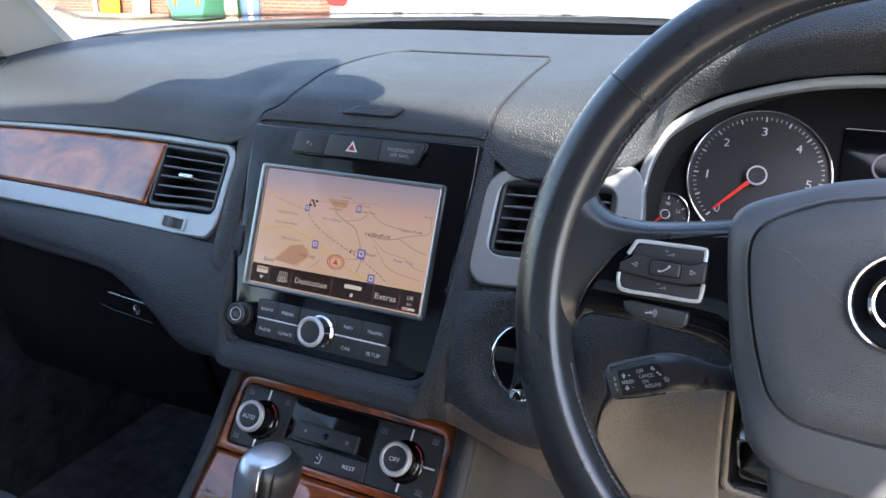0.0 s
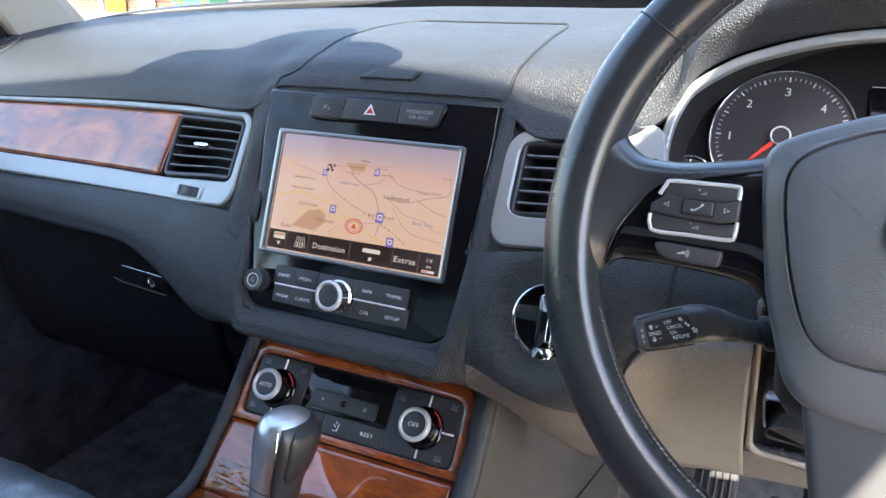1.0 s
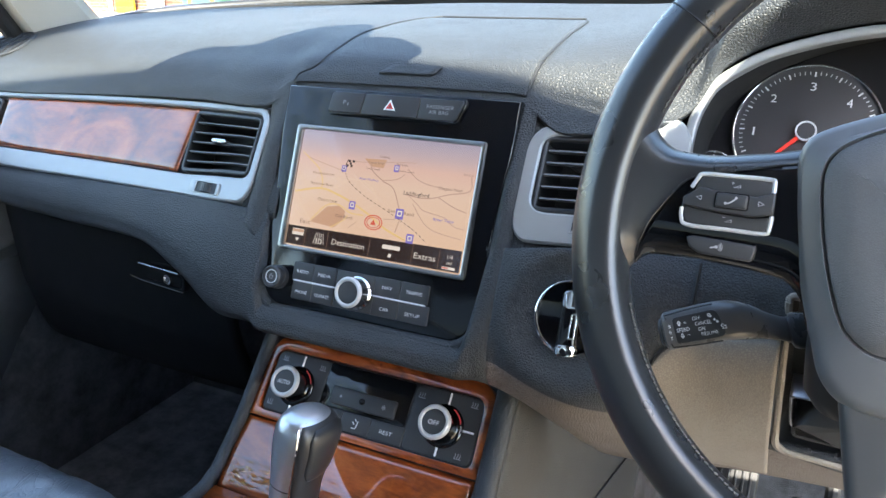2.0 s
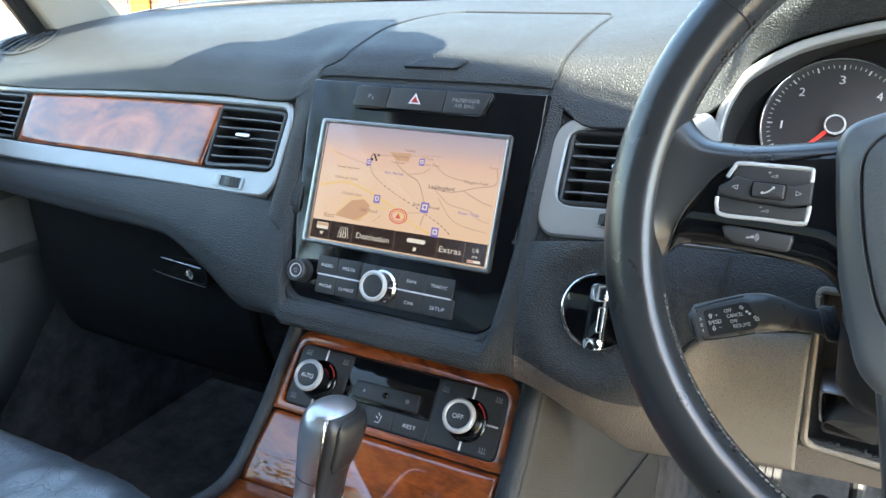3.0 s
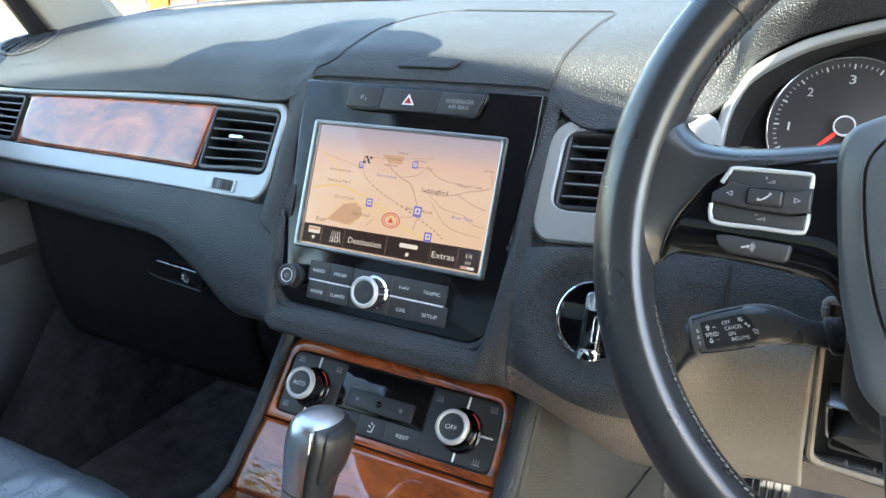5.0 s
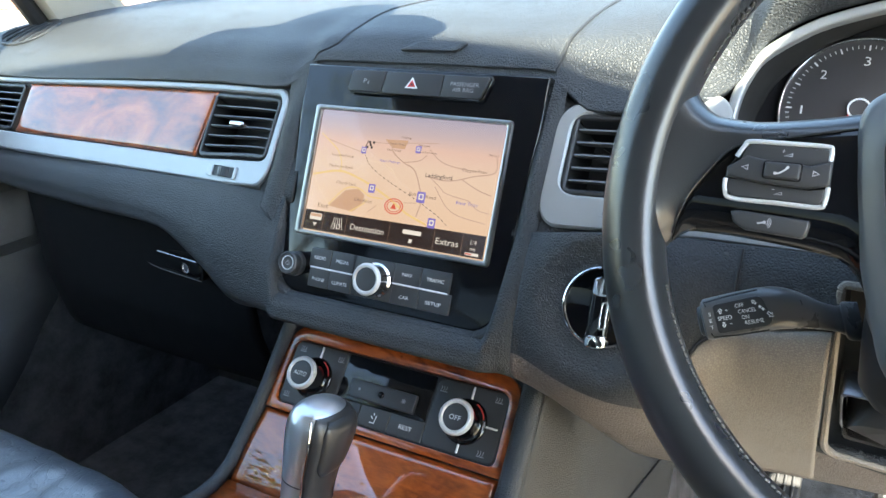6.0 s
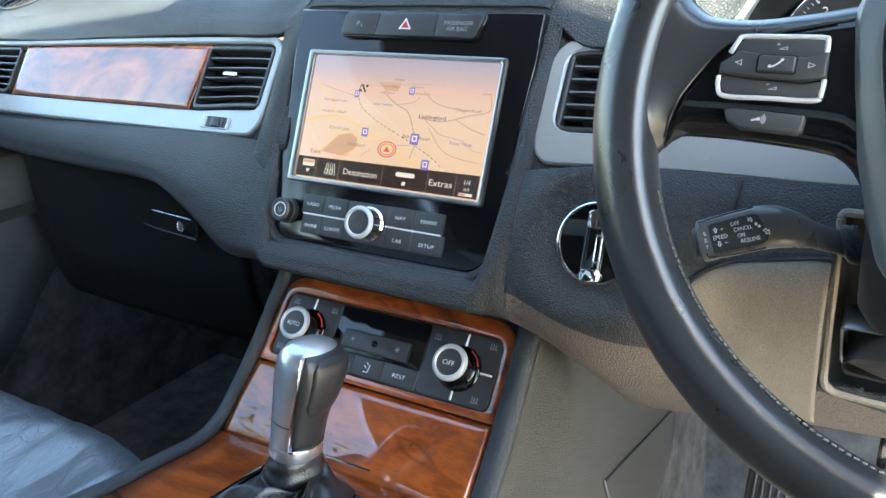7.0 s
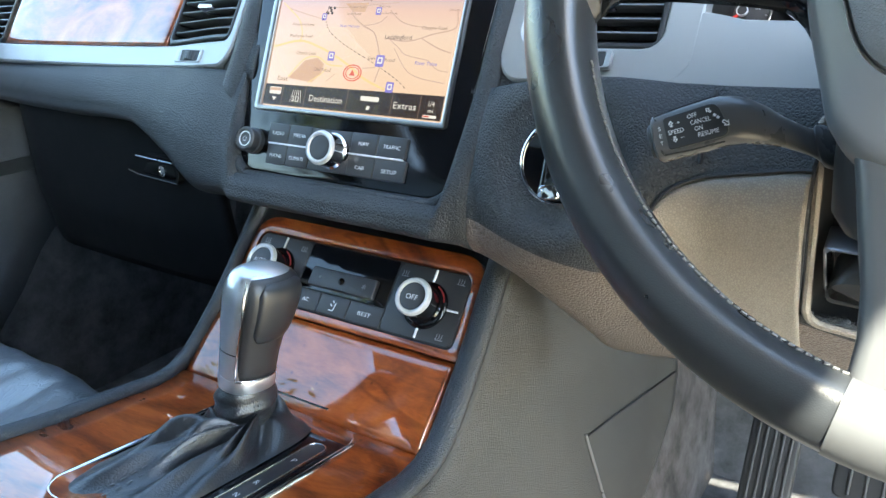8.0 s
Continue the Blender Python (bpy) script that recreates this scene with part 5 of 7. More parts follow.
part("key", plate(SC, rrect(0.039, 0.033, 0.0012, 3, -0.0065, -0.0835), -0.004, -0.0012, 0.0007), KEYM, centre)
for u0, u1 in ((-0.0700, -0.0262), (0.0135, 0.0640)):
    part("light_bar", plate(SC, rrect(u1 - u0, 0.0013, 0.0006, 3, (u0 + u1) / 2, -0.0834), -0.002, 0.0006, 0.0003), WHITE, centre, "thin white divider strip")


def knob(F, u, v, r, h, parent, ringmat, capmat, body, base=0.0, name="knob"):
    K = F @ Matrix.Translation((u, v, 0))
    kb = part(name, lathe(K, [(r * 1.10, base), (r * 1.10, h * 0.12), (r * 0.98, h * 0.2), (r * 0.93, h * 0.5), (r * 1.0, h * 0.80), (r * 1.0, h * 0.90), (r * 0.96, h * 0.97), (r * 0.88, h), (r * 0.80, h), (r * 0.74, h - 0.0012)], 56, False, False), body, parent)
    part("knob_ring", lathe(K, [(r * 1.012, h * 0.84), (r * 1.02, h * 0.90), (r * 0.97, h * 0.985), (r * 0.89, h + 0.0004), (r * 0.80, h + 0.0003), (r * 0.735, h - 0.001)], 56, False, False), ringmat, kb, "bright metal ring")
    part("knob_cap", lathe(K, [(r * 0.76, h - 0.0012), (r * 0.70, h - 0.0008), (r * 0.3, h - 0.0012), (0.0002, h - 0.0013)], 40), capmat, kb)
    return kb


knob(SC, -0.0015, -0.0838, 0.0130, 0.0175, centre, BRACKET, KEYM, CHROME, -0.003, "tuning_knob")
pk = knob(SC, -0.0880, -0.0838, 0.0098, 0.0095, centre, KEYM, KEYM, BLACK, -0.003, "power_knob")
PKF = SC @ Matrix.Translation((-0.0880, -0.0838, 0.0))
part("power_ring", ring(PKF, circle(0.0062, 32), circle(0.0055, 32), 0.008, 0.0092, 0.0002), WHITE, pk)
part("power_mark", strip(PKF, [(0.0018 * math.cos(radians(a)), 0.0018 * math.sin(radians(a))) for a in range(125, 416, 15)], 0.0004, 0.0090), PRINT, pk, smooth=False)
part("power_mark", strip(PKF, [(0.0, 0.0006), (0.0, 0.0024)], 0.0004, 0.0090), PRINT, pk, smooth=False)
# map hatch button on the dash lid
panel("lid_plate", lambda s, t: lid_at(lerp(0.370 + 0.015 * t, 0.612 - 0.010 * (1 - t), s), lerp(0.175, 0.305, t), 0.0044), 8, 8, LEATHER, dash, 0.003, "small raised plate on the lid")

# ---------------------------------------------------------------- dials
NEEDLE = material("needle_red", (0.75, 0.04, 0.03), 0.4, emit=(1.0, 0.06, 0.04), power=0.05)


def dial_marks(owner, u, v, r, a0, a1, n, every, w, ln, labels, lr, lh):
    for k in range(n + 1):
        a = radians(lerp(a0, a1, k / n))
        big = k % every == 0
        d = Vector((math.cos(a), math.sin(a)))
        r1, r0 = r * 0.93, r * 0.93 - ln * (1.6 if big else 1.0)
        part("dial_mark", strip(GA, [Vector((u, v)) + d * r0, Vector((u, v)) + d * r1], w * (2.2 if big else 1.0), 0.0004), WHITE, owner, smooth=False)
    for body, f in labels:
        a = radians(lerp(a0, a1, f))
        words(body, GA, u + lr * math.cos(a), v + lr * math.sin(a), lh * sum(0.20 if q == "1" else 0.62 for q in body), lh, WHITE, owner, 0.0004)


def needle(owner, u, v, ang, ln, r, w):
    d = Vector((math.cos(radians(ang)), math.sin(radians(ang))))
    q = Vector((-d.y, d.x))
    c = Vector((u, v))
    pts = [c + d * r * 0.6 + q * w, c + d * r * 0.6 - q * w, c + d * ln - q * w * 0.4, c + d * ln + q * w * 0.4]
    nd = part("needle", plate(GA, [tuple(p) for p in pts], 0.003, 0.0045, 0.0003, None, True), NEEDLE, owner, "red pointer")
    K = GA @ Matrix.Translation((u, v, 0))
    part("needle_hub", lathe(K, [(r, 0.0), (r, 0.005), (r * 0.92, 0.006), (0.0003, 0.006)], 40), DIAL, owner)
    part("hub_ring", ring(K, circle(r * 1.02, 40), circle(r * 0.84, 40), 0.004, 0.0066, 0.0003), WHITE, owner, "white ring")


TU, SPU = -0.0008, 2 * (CX - 0.3245) + 0.0008
dial_marks(tach, TU, -0.0022, 0.0550, 226.5, -1.5, 50, 5, 0.00055, 0.0026, [(str(k), k / 5) for k in range(6)], 0.0398, 0.0072)
needle(tach, TU, -0.0022, 226.0, 0.0440, 0.0080, 0.0017)
dial_marks(small, -0.0687, -0.044, 0.0180, 215, -35, 8, 2, 0.0006, 0.0018, [("50", 0.02), ("70", 0.25), ("90", 0.5), ("110", 0.75), ("130", 0.98)], 0.0108, 0.0032)
needle(small, -0.0687, -0.044, 222, 0.0145, 0.0040, 0.0010)
dial_marks(speedo, SPU, -0.0022, 0.0550, 226.5, -46.5, 48, 4, 0.00055, 0.0026, [(str(20 * k), k / 9) for k in range(10)], 0.0398, 0.0052)
needle(speedo, SPU, -0.0022, 226.5, 0.0440, 0.0080, 0.0017)
# display between the dials, with an emblem ring and a thin line
disp = part("centre_display", plate(GA, rrect(0.058, 0.080, 0.004, 5, CX - 0.3245, 0.006), -0.0012, 0.0003, 0.0003), PIANO, cluster, "dark central display")
part("display_emblem", ring(GA, circle(0.0115, 48, CX - 0.3245 + 0.005, 0.0155), circle(0.0100, 48, CX - 0.3245 + 0.005, 0.0155), 0.0, 0.0008, 0.0002), glow("display_lilac", (0.5, 0.42, 0.62)), disp)
part("display_line", strip(GA, [(0.0595, 0.0445), (0.110, 0.0445)], 0.0006, 0.0006), glow("display_white", (0.6, 0.6, 0.65)), disp, smooth=False)

# ---------------------------------------------------------------- steering wheel: hub, spokes, keys, seams
half = [(0.0, 0.071), (-0.032, 0.066), (-0.051, 0.0595), (-0.068, 0.0525), (-0.0770, 0.0465), (-0.0808, 0.037), (-0.0805, 0.0200), (-0.0765, -0.0040), (-0.0700, -0.0290), (-0.0625, -0.0515), (-0.0560, -0.0690), (-0.0450, -0.0795), (-0.0300, -0.0835), (0.0, -0.0850)]
hub_o = cr(half + [(-u, v) for u, v in half[-2:0:-1]], 4, True)
chalf = [(0.0, 0.0600), (-0.030, 0.0555), (-0.045, 0.0505), (-0.0560, 0.0452), (-0.0640, 0.0390), (-0.0680, 0.0300), (-0.0672, 0.0160), (-0.0625, -0.0070), (-0.0560, -0.0280), (-0.0490, -0.0430), (-0.0390, -0.0510), (-0.0300, -0.0530), (-0.0180, -0.0540), (0.0, -0.0545)]
cov = cr(chalf + [(-u, v) for u, v in chalf[-2:0:-1]], 4, True)
hub = part("hub", loft([lift(inset(hub_o, 0.010), WH, -0.045), lift(hub_o, WH, -0.03), lift(hub_o, WH, 0.002), lift(inset(hub_o, 0.001), WH, 0.0065), lift(inset(hub_o, 0.004), WH, 0.0105), lift(inset(hub_o, 0.008), WH, 0.0125), lift(inset(cov, -0.0012), WH, 0.0170), lift(cov, WH, 0.0145)], True, False, True), HUBB, wheel, "smooth dark grey plastic hub")
part("airbag_cover", loft([lift(inset(cov, 0.0004), WH, 0.014), lift(inset(cov, 0.0008), WH, 0.0178), lift(inset(cov, 0.003), WH, 0.0195), lift(inset(cov, 0.010), WH, 0.0218), lift(inset(cov, 0.018), WH, 0.0232)], True, False, True), HUBM, hub, "dark grained airbag cover")
EM = WH @ Matrix.Translation((0.0, 0.0118, 0.0232)) @ Matrix.Diagonal((0.655, 0.655, 0.9, 1))
em = part("emblem", lathe(EM, [(0.0365, -0.002), (0.0362, 0.0015), (0.0345, 0.0028), (0.0325, 0.0016), (0.0318, 0.0008), (0.0002, 0.0012)], 64), PIANO, hub, "round chrome-ringed emblem disc")
part("emblem_ring", lathe(EM, [(0.0366, 0.0), (0.0363, 0.002), (0.0350, 0.0033), (0.0335, 0.0026), (0.0326, 0.0010)], 64, False, False), CHROME, hub)
part("emblem_ring", lathe(EM, [(0.0235, 0.0006), (0.0230, 0.0030), (0.0205, 0.0036), (0.0188, 0.0030), (0.0184, 0.0006)], 64, False, False), CHROME, hub)
for sgn in (-1, 1):
    vt = curve1([0.060, 0.080, 0.100, 0.125, 0.140, 0.150, 0.158, 0.166], [0.046, 0.0415, 0.0375, 0.0345, 0.0355, 0.0420, 0.0560, 0.0800])
    vb = curve1([0.060, 0.0715, 0.080, 0.095, 0.110, 0.130, 0.145, 0.152, 0.159, 0.166], [-0.052, -0.0310, -0.0245, -0.0225, -0.0215, -0.0208, -0.0210, -0.0250, -0.0360, -0.0620])
    ub = curve1([0.0, 0.30, 0.53, 0.72, 0.80, 0.86, 0.91, 1.0], [0.155, 0.147, 0.1395, 0.1315, 0.1230, 0.0980, 0.0640, 0.0620])
    def arm(s, t, a=0.0, sgn=sgn):
        u0, u1 = (0.060, ub(t)) if a == 0 else (ub(t) - 0.0005, 0.168)
        u = lerp(u0, u1, s)
        edge = 1 - abs(2 * t - 1) ** 5
        nn = 0.0075 * edge - 0.006 * (1 - edge)
        if a:
            k = s * s * (3 - 2 * s)
            nn += 0.0012 + 0.004 * k * edge
        return WH @ Vector((sgn * u, lerp(vb(u), vt(u), t), nn))
    sp = panel("spoke", lambda s, t: arm(s, t), 24, 40, PIANO, wheel, 0.010, "gloss black spoke")
    panel("spoke_leather", lambda s, t: arm(s, t, 1.0), 24, 40, RIM, wheel, 0.010)
    part("leather_welt", tube([tuple(arm(0.012, k / 24, 1.0) + WH.to_3x3() @ Vector((0, 0, 0.0006))) for k in range(1, 22)], 0.0005, 6), RIM, wheel)
    # keys
    kf = WH @ Matrix.Translation((0, 0, 0.0075))
    def uvk(pts):
        q = [(-sgn * u, v) for u, v in pts]
        return q[::-1] if sum(q[i - 1][0] * q[i][1] - q[i][0] * q[i - 1][1] for i in range(len(q))) < 0 else q
    kb = part("key_block", plate(kf, uvk([(-0.0893, 0.0236), (-0.1230, 0.0232), (-0.1262, 0.0208), (-0.1322, 0.0090), (-0.1322, 0.0000), (-0.1282, -0.0040), (-0.0905, -0.0038), (-0.0880, -0.0005), (-0.0876, 0.0205)]), -0.004, 0.0020, 0.0010), PIANO, sp)
    part("volume_key", plate(kf, uvk([(-0.0903, 0.0225), (-0.1225, 0.0221), (-0.1248, 0.0198), (-0.1262, 0.0150), (-0.1160, 0.0140), (-0.0960, 0.0140), (-0.0893, 0.0160)]), 0.001, 0.0034, 0.0009), KEYM, kb)
    part("volume_key", plate(kf, uvk([(-0.0892, 0.0050), (-0.0960, 0.0036), (-0.1160, 0.0045), (-0.1306, 0.0060), (-0.1308, 0.0005), (-0.1275, -0.0028), (-0.0910, -0.0026), (-0.0892, -0.0003)]), 0.001, 0.0034, 0.0009), KEYM, kb)
    top_e = cr([(-sgn * u, v) for u, v in ((-0.0890, 0.0172), (-0.0892, 0.0220), (-0.0912, 0.0235), (-0.1070, 0.0234), (-0.1230, 0.0230), (-0.1254, 0.0210), (-0.1282, 0.0156))], 5)
    bot_e = cr([(-sgn * u, v) for u, v in ((-0.0882, 0.0058), (-0.0886, -0.0003), (-0.0907, -0.0034), (-0.1090, -0.0036), (-0.1277, -0.0037), (-0.1311, 0.0000), (-0.1316, 0.0052))], 5)
    for e in (top_e, bot_e):
        part("key_edge", tube([tuple(kf @ Vector((p[0], p[1], 0.0028))) for p in e], 0.0011, 8), BRACKET, kb, "satin silver bracket round the key")
    rock = uvk([(-0.0880, 0.0172), (-0.0962, 0.0141), (-0.1164, 0.0152), (-0.1232, 0.0163), (-0.1314, 0.0102), (-0.1310, 0.0060), (-0.1164, 0.0046), (-0.0962, 0.0039), (-0.0876, 0.0064)])
    part("rocker", plate(kf, rock, 0.002, 0.0062, 0.0012), KEYM, kb)
    pc = (-sgn * -0.1076, 0.0106)
    part("key_gap", plate(kf, rrect(0.0164, 0.0084, 0.0014, 4, *pc), 0.005, 0.0064, 0.0002), MATT, kb)
    part("phone_key", plate(kf, rrect(0.0150, 0.0071, 0.0012, 4, *pc), 0.005, 0.0080, 0.0009), KEYM, kb)
    hs = cr([(pc[0] - 0.0026, pc[1] - 0.0014), (pc[0] - 0.0012, pc[1] - 0.0013), (pc[0] + 0.0012, pc[1] + 0.0004), (pc[0] + 0.0022, pc[1] + 0.0016)], 4)
    part("handset_mark", strip(kf, hs, 0.0007, 0.0082), PRINT, kb, smooth=False)
    for q in (hs[0], hs[-1]):
        part("handset_mark", flat(kf, circle(0.0007, 10, *q), 0.00825), PRINT, kb, smooth=False)
    for u_, flip in ((-0.1236, 1), (-0.0936, -1)):
        x0, y0, flip = -sgn * u_, 0.0108, -sgn * flip
        tri_ = [(x0 + 0.0015 * flip, y0 + 0.0013), (x0 - 0.0015 * flip, y0), (x0 + 0.0015 * flip, y0 - 0.0013)]
        tri_ = tri_ if flip > 0 else tri_[::-1]
        part("arrow_mark", ring(kf, tri_, inset(tri_, 0.0003), 0.0060, 0.0064, 0.00004), PRINT, kb, smooth=False)
    for y0, plus in ((0.0186, True), (0.0010, False)):
        x0 = pc[0] + (0.0010 if plus else -0.0008)
        w = [(x0 - 0.0016, y0 - 0.0009), (x0 + 0.0020, y0 - 0.0009), (x0 + 0.0020, y0 + 0.0006)]
        part("volume_mark", ring(kf, w, inset(w, 0.00025), 0.0032, 0.0037, 0.00004), PRINT, kb, smooth=False)
        part("sign_mark", strip(kf, [(x0 - 0.0026, y0 + 0.0013), (x0 - 0.0012, y0 + 0.0013)], 0.0003, 0.0037), PRINT, kb, smooth=False)
        if plus:
            part("sign_mark", strip(kf, [(x0 - 0.0019, y0 + 0.0020), (x0 - 0.0019, y0 + 0.0006)], 0.0003, 0.0037), PRINT, kb, smooth=False)
    vk = uvk([(-0.0936, -0.0098), (-0.1236, -0.0087), (-0.1271, -0.0098), (-0.1252, -0.0146), (-0.1200, -0.0174), (-0.0958, -0.0182), (-0.0938, -0.0168), (-0.0929, -0.0121)])
    vk_ = part("voice_key", plate(kf, vk, -0.004, 0.0035, 0.0014), KEYM, sp)
    x0, y0 = -sgn * -0.1117, -0.0130
    part("voice_mark", strip(kf, [(x0 - 0.0030, y0 - 0.0008), (x0, y0)], 0.0008, 0.0037), PRINT, vk_, smooth=False)
    part("voice_mark", flat(kf, circle(0.0008, 12, x0, y0), 0.0038), PRINT, vk_, smooth=False)
    for rr_ in (0.0015, 0.0022, 0.0029):
        part("voice_mark", strip(kf, [(x0 + rr_ * math.cos(radians(a)), y0 + rr_ * math.sin(radians(a))) for a in range(-50, 51, 20)], 0.0003, 0.0038), PRINT, vk_, smooth=False)
# lower spoke: a satin blade down to the foot of the rim
lhalf = [(-0.0475, -0.072), (-0.0435, -0.090), (-0.0400, -0.107), (-0.0360, -0.125), (-0.0342, -0.142), (-0.0350, -0.158), (-0.0360, -0.180)]
lo = lhalf + [(-u, v) for u, v in reversed(lhalf)]
part("lower_spoke", plate(WH, lo, -0.016, 0.0075, 0.006), DARKS, wheel, "satin grey lower spoke")
cov_a = [radians(lerp(258.2, 281.8, k / 24)) for k in range(25)]
part("rim_cover", sweep([tuple(WH @ Vector((RW * math.cos(a), RW * math.sin(a), 0))) for a in cov_a], lambda i, s: [(1.045 * x, 1.045 * y) for x, y in rim_section(i, s)], WH.to_3x3() @ Vector((0, 0, 1))), DARKS, wheel, "dark satin cover over the foot of the rim")
# stitching along the inside of the rim, leather seams across it
for k in range(0, 300):
    a = 2 * math.pi * k / 300
    deg = math.degrees(a)
    if 160 < deg < 197 or deg < 17 or deg > 343 or 257 < deg < 283:
        continue
    p = [WH @ Vector(((RW - 0.0150) * math.cos(q), (RW - 0.0150) * math.sin(q), 0.0058 - 0.0014 * s)) for q, s in ((a, 0), (a + 0.0135, 1))]
    part("stitch", tube([tuple(x) for x in p], 0.0006, 5), THREAD, wheel)
for deg in (144, 36):
    a = radians(deg)
    c = WH @ Vector((RW * math.cos(a), RW * math.sin(a), 0))
    t = (WH.to_3x3() @ Vector((-math.sin(a), math.cos(a), 0))).normalized()
    F = FR(c, WH.to_3x3() @ Vector((math.cos(a), math.sin(a), 0)), WH.to_3x3() @ Vector((0, 0, 1)))
    lp = [F @ Vector((1.01 * x, 1.01 * y, 0)) for x, y in rim_section(0, 0)]
    part("leather_seam", tube([tuple(x) for x in lp], 0.0005, 5, True), DEEP, wheel)

# ---------------------------------------------------------------- steering column and stalk
column = thing("steering_column", (CX, 0.05, 0.55), "dark plastic steering column cover under the wheel", "steering column")
COL = [((CX, -0.150, 0.680), 0.066, 0.060), ((CX, -0.12, 0.665), 0.066, 0.062), ((CX, -0.06, 0.635), 0.062, 0.060), ((CX, 0.03, 0.605), 0.058, 0.056), ((CX, 0.09, 0.590), 0.056, 0.052)]
loops = []
for c, a, b in COL:
    F = FR(c, (1, 0, 0), (0, 0.35, 0.94))
    loops.append([F @ Vector((x, y, 0)) for x, y in rrect(2 * a, 2 * b, 0.03, 5)])
part("column_cover", loft(loops, True, True, True), BLACK, column)
part("lower_shroud", loft([[(CX + x, y, z) for x, y in rrect(0.130 * k, 0.09, 0.02, 5, 0, -0.045)] for z, k in ((0.64, 1.0), (0.585, 0.98), (0.560, 0.95), (0.550, 0.84), (0.547, 0.6))], True, True, True), BLACK, column)
stalk = thing("cruise_stalk", (0.35, -0.08, 0.60), "black plastic cruise control stalk with white lettering", "control stalk")
SKF = FR((0.2945, -0.093, 0.5955), (0.93637, 0.14263, 0.32074), (-0.34891, 0.27805, 0.89496))
prof = [(-0.0262, 0.0100, 0.0080, 0.0043, 0.0), (-0.0250, 0.0113, 0.0098, 0.0043, 0.0), (-0.0220, 0.0119, 0.0105, 0.0044, 0.0), (0.0, 0.0122, 0.0106, 0.0052, 0.0), (0.010, 0.0121, 0.0106, 0.0050, -0.001), (0.018, 0.0116, 0.0104, 0.0034, -0.005),
        (0.026, 0.0102, 0.0098, 0.0000, -0.013), (0.033, 0.0084, 0.0090, -0.0046, -0.023), (0.040, 0.0078, 0.0085, -0.0090, -0.034), (0.044, 0.0086, 0.0090, -0.0115, -0.042), (0.046, 0.0112, 0.0112, -0.0125, -0.045), (0.054, 0.0118, 0.0118, -0.0150, -0.056)]
prof = cr(prof, 4)
part("stalk_body", loft([[SKF @ Vector((u, v, n + n0)) for v, n in rrect(2 * b, 2 * d, min(d * 0.8, b * 0.8, 0.0075), 6, cy, 0)] for u, b, d, cy, n0 in prof], True, True, True), STALKM, stalk)
part("end_button", loft([[SKF @ Vector((u, v, n)) for v, n in rrect(2 * b, 2 * d, d * 0.8, 5, 0.0038, 0)] for u, b, d in ((-0.0290, 0.0074, 0.0055), (-0.0280, 0.0086, 0.0070), (-0.0250, 0.0092, 0.0076))], True, True, True), KEYM, stalk)
SN = 0.0110
for pts in ([(-0.0225, 0.0120), (-0.0235, 0.0145), (-0.0100, 0.0160), (0.0060, 0.0168)], [(-0.0225, -0.0030), (-0.0215, -0.0056), (-0.0080, -0.0062), (0.0080, -0.0060)]):
    part("stalk_seam", tube([tuple(SKF @ Vector((*p, 0.0090 if i else 0.0098))) for i, p in enumerate(pts)], 0.0005, 6), DEEP, stalk)
part("stalk_face", plate(SKF, corners([(0.0075, 0.0138), (-0.0190, 0.0125), (-0.0185, -0.0040), (0.0120, -0.0035)], [0.004, 0.002, 0.002, 0.006]), 0.0090, 0.0108, 0.0006), BLACK, stalk, "flat black lettered face")
for body, u, v, w, h in (("SPEED", -0.0134, 0.0048, 0.0076, 0.0024), ("OFF", -0.0046, 0.0104, 0.0046, 0.0023), ("CANCEL", -0.0011, 0.0070, 0.0096, 0.0023), ("ON", -0.0026, 0.0036, 0.0038, 0.0023), ("RESUME", 0.0016, 0.0004, 0.0098, 0.0023), ("+", -0.0116, 0.0084, 0.0018, 0.0018), ("-", -0.0108, 0.0008, 0.0016, 0.0018)):
    words(body, SKF, u, v, w, h, WHITE, stalk, SN)
for ch, v in (("S", 0.0079), ("E", 0.0042), ("T", 0.0005)):
    words(ch, SKF, -0.0211, v, 0.0014, 0.0020, WHITE, stalk, SN)
def arrow(F, p, ang, s, n, parent):
    m = Matrix.Translation((*p, 0)) @ Matrix.Rotation(radians(ang), 4, "Z")
    pts = [m @ Vector((x * s, y * s, 0)) for x, y in ((0, 1), (-0.8, 0.1), (-0.35, 0.1), (-0.35, -0.8), (0.35, -0.8), (0.35, 0.1), (0.8, 0.1))]
    q = [(x.x, x.y) for x in pts]
    part("arrow_mark", ring(F, q, inset(q, 0.0004), n - 0.0002, n + 0.0001, 0.00003), WHITE, parent, smooth=False)
arrow(SKF, (-0.0152, 0.0084), 0, 0.0017, SN, stalk), arrow(SKF, (-0.0145, 0.0008), 180, 0.0017, SN, stalk)
arrow(SKF, (0.0034, 0.0104), 42, 0.0017, SN, stalk), arrow(SKF, (0.0102, 0.0026), 222, 0.0022, SN, stalk)
for f in (0.28, 0.52):
    part("dash_mark", strip(SKF, [(lerp(0.0038, 0.0094, f), lerp(0.0098, 0.0036, f)), (lerp(0.0038, 0.0094, f + 0.17), lerp(0.0098, 0.0036, f + 0.17))], 0.0013, SN), WHITE, stalk, smooth=False)

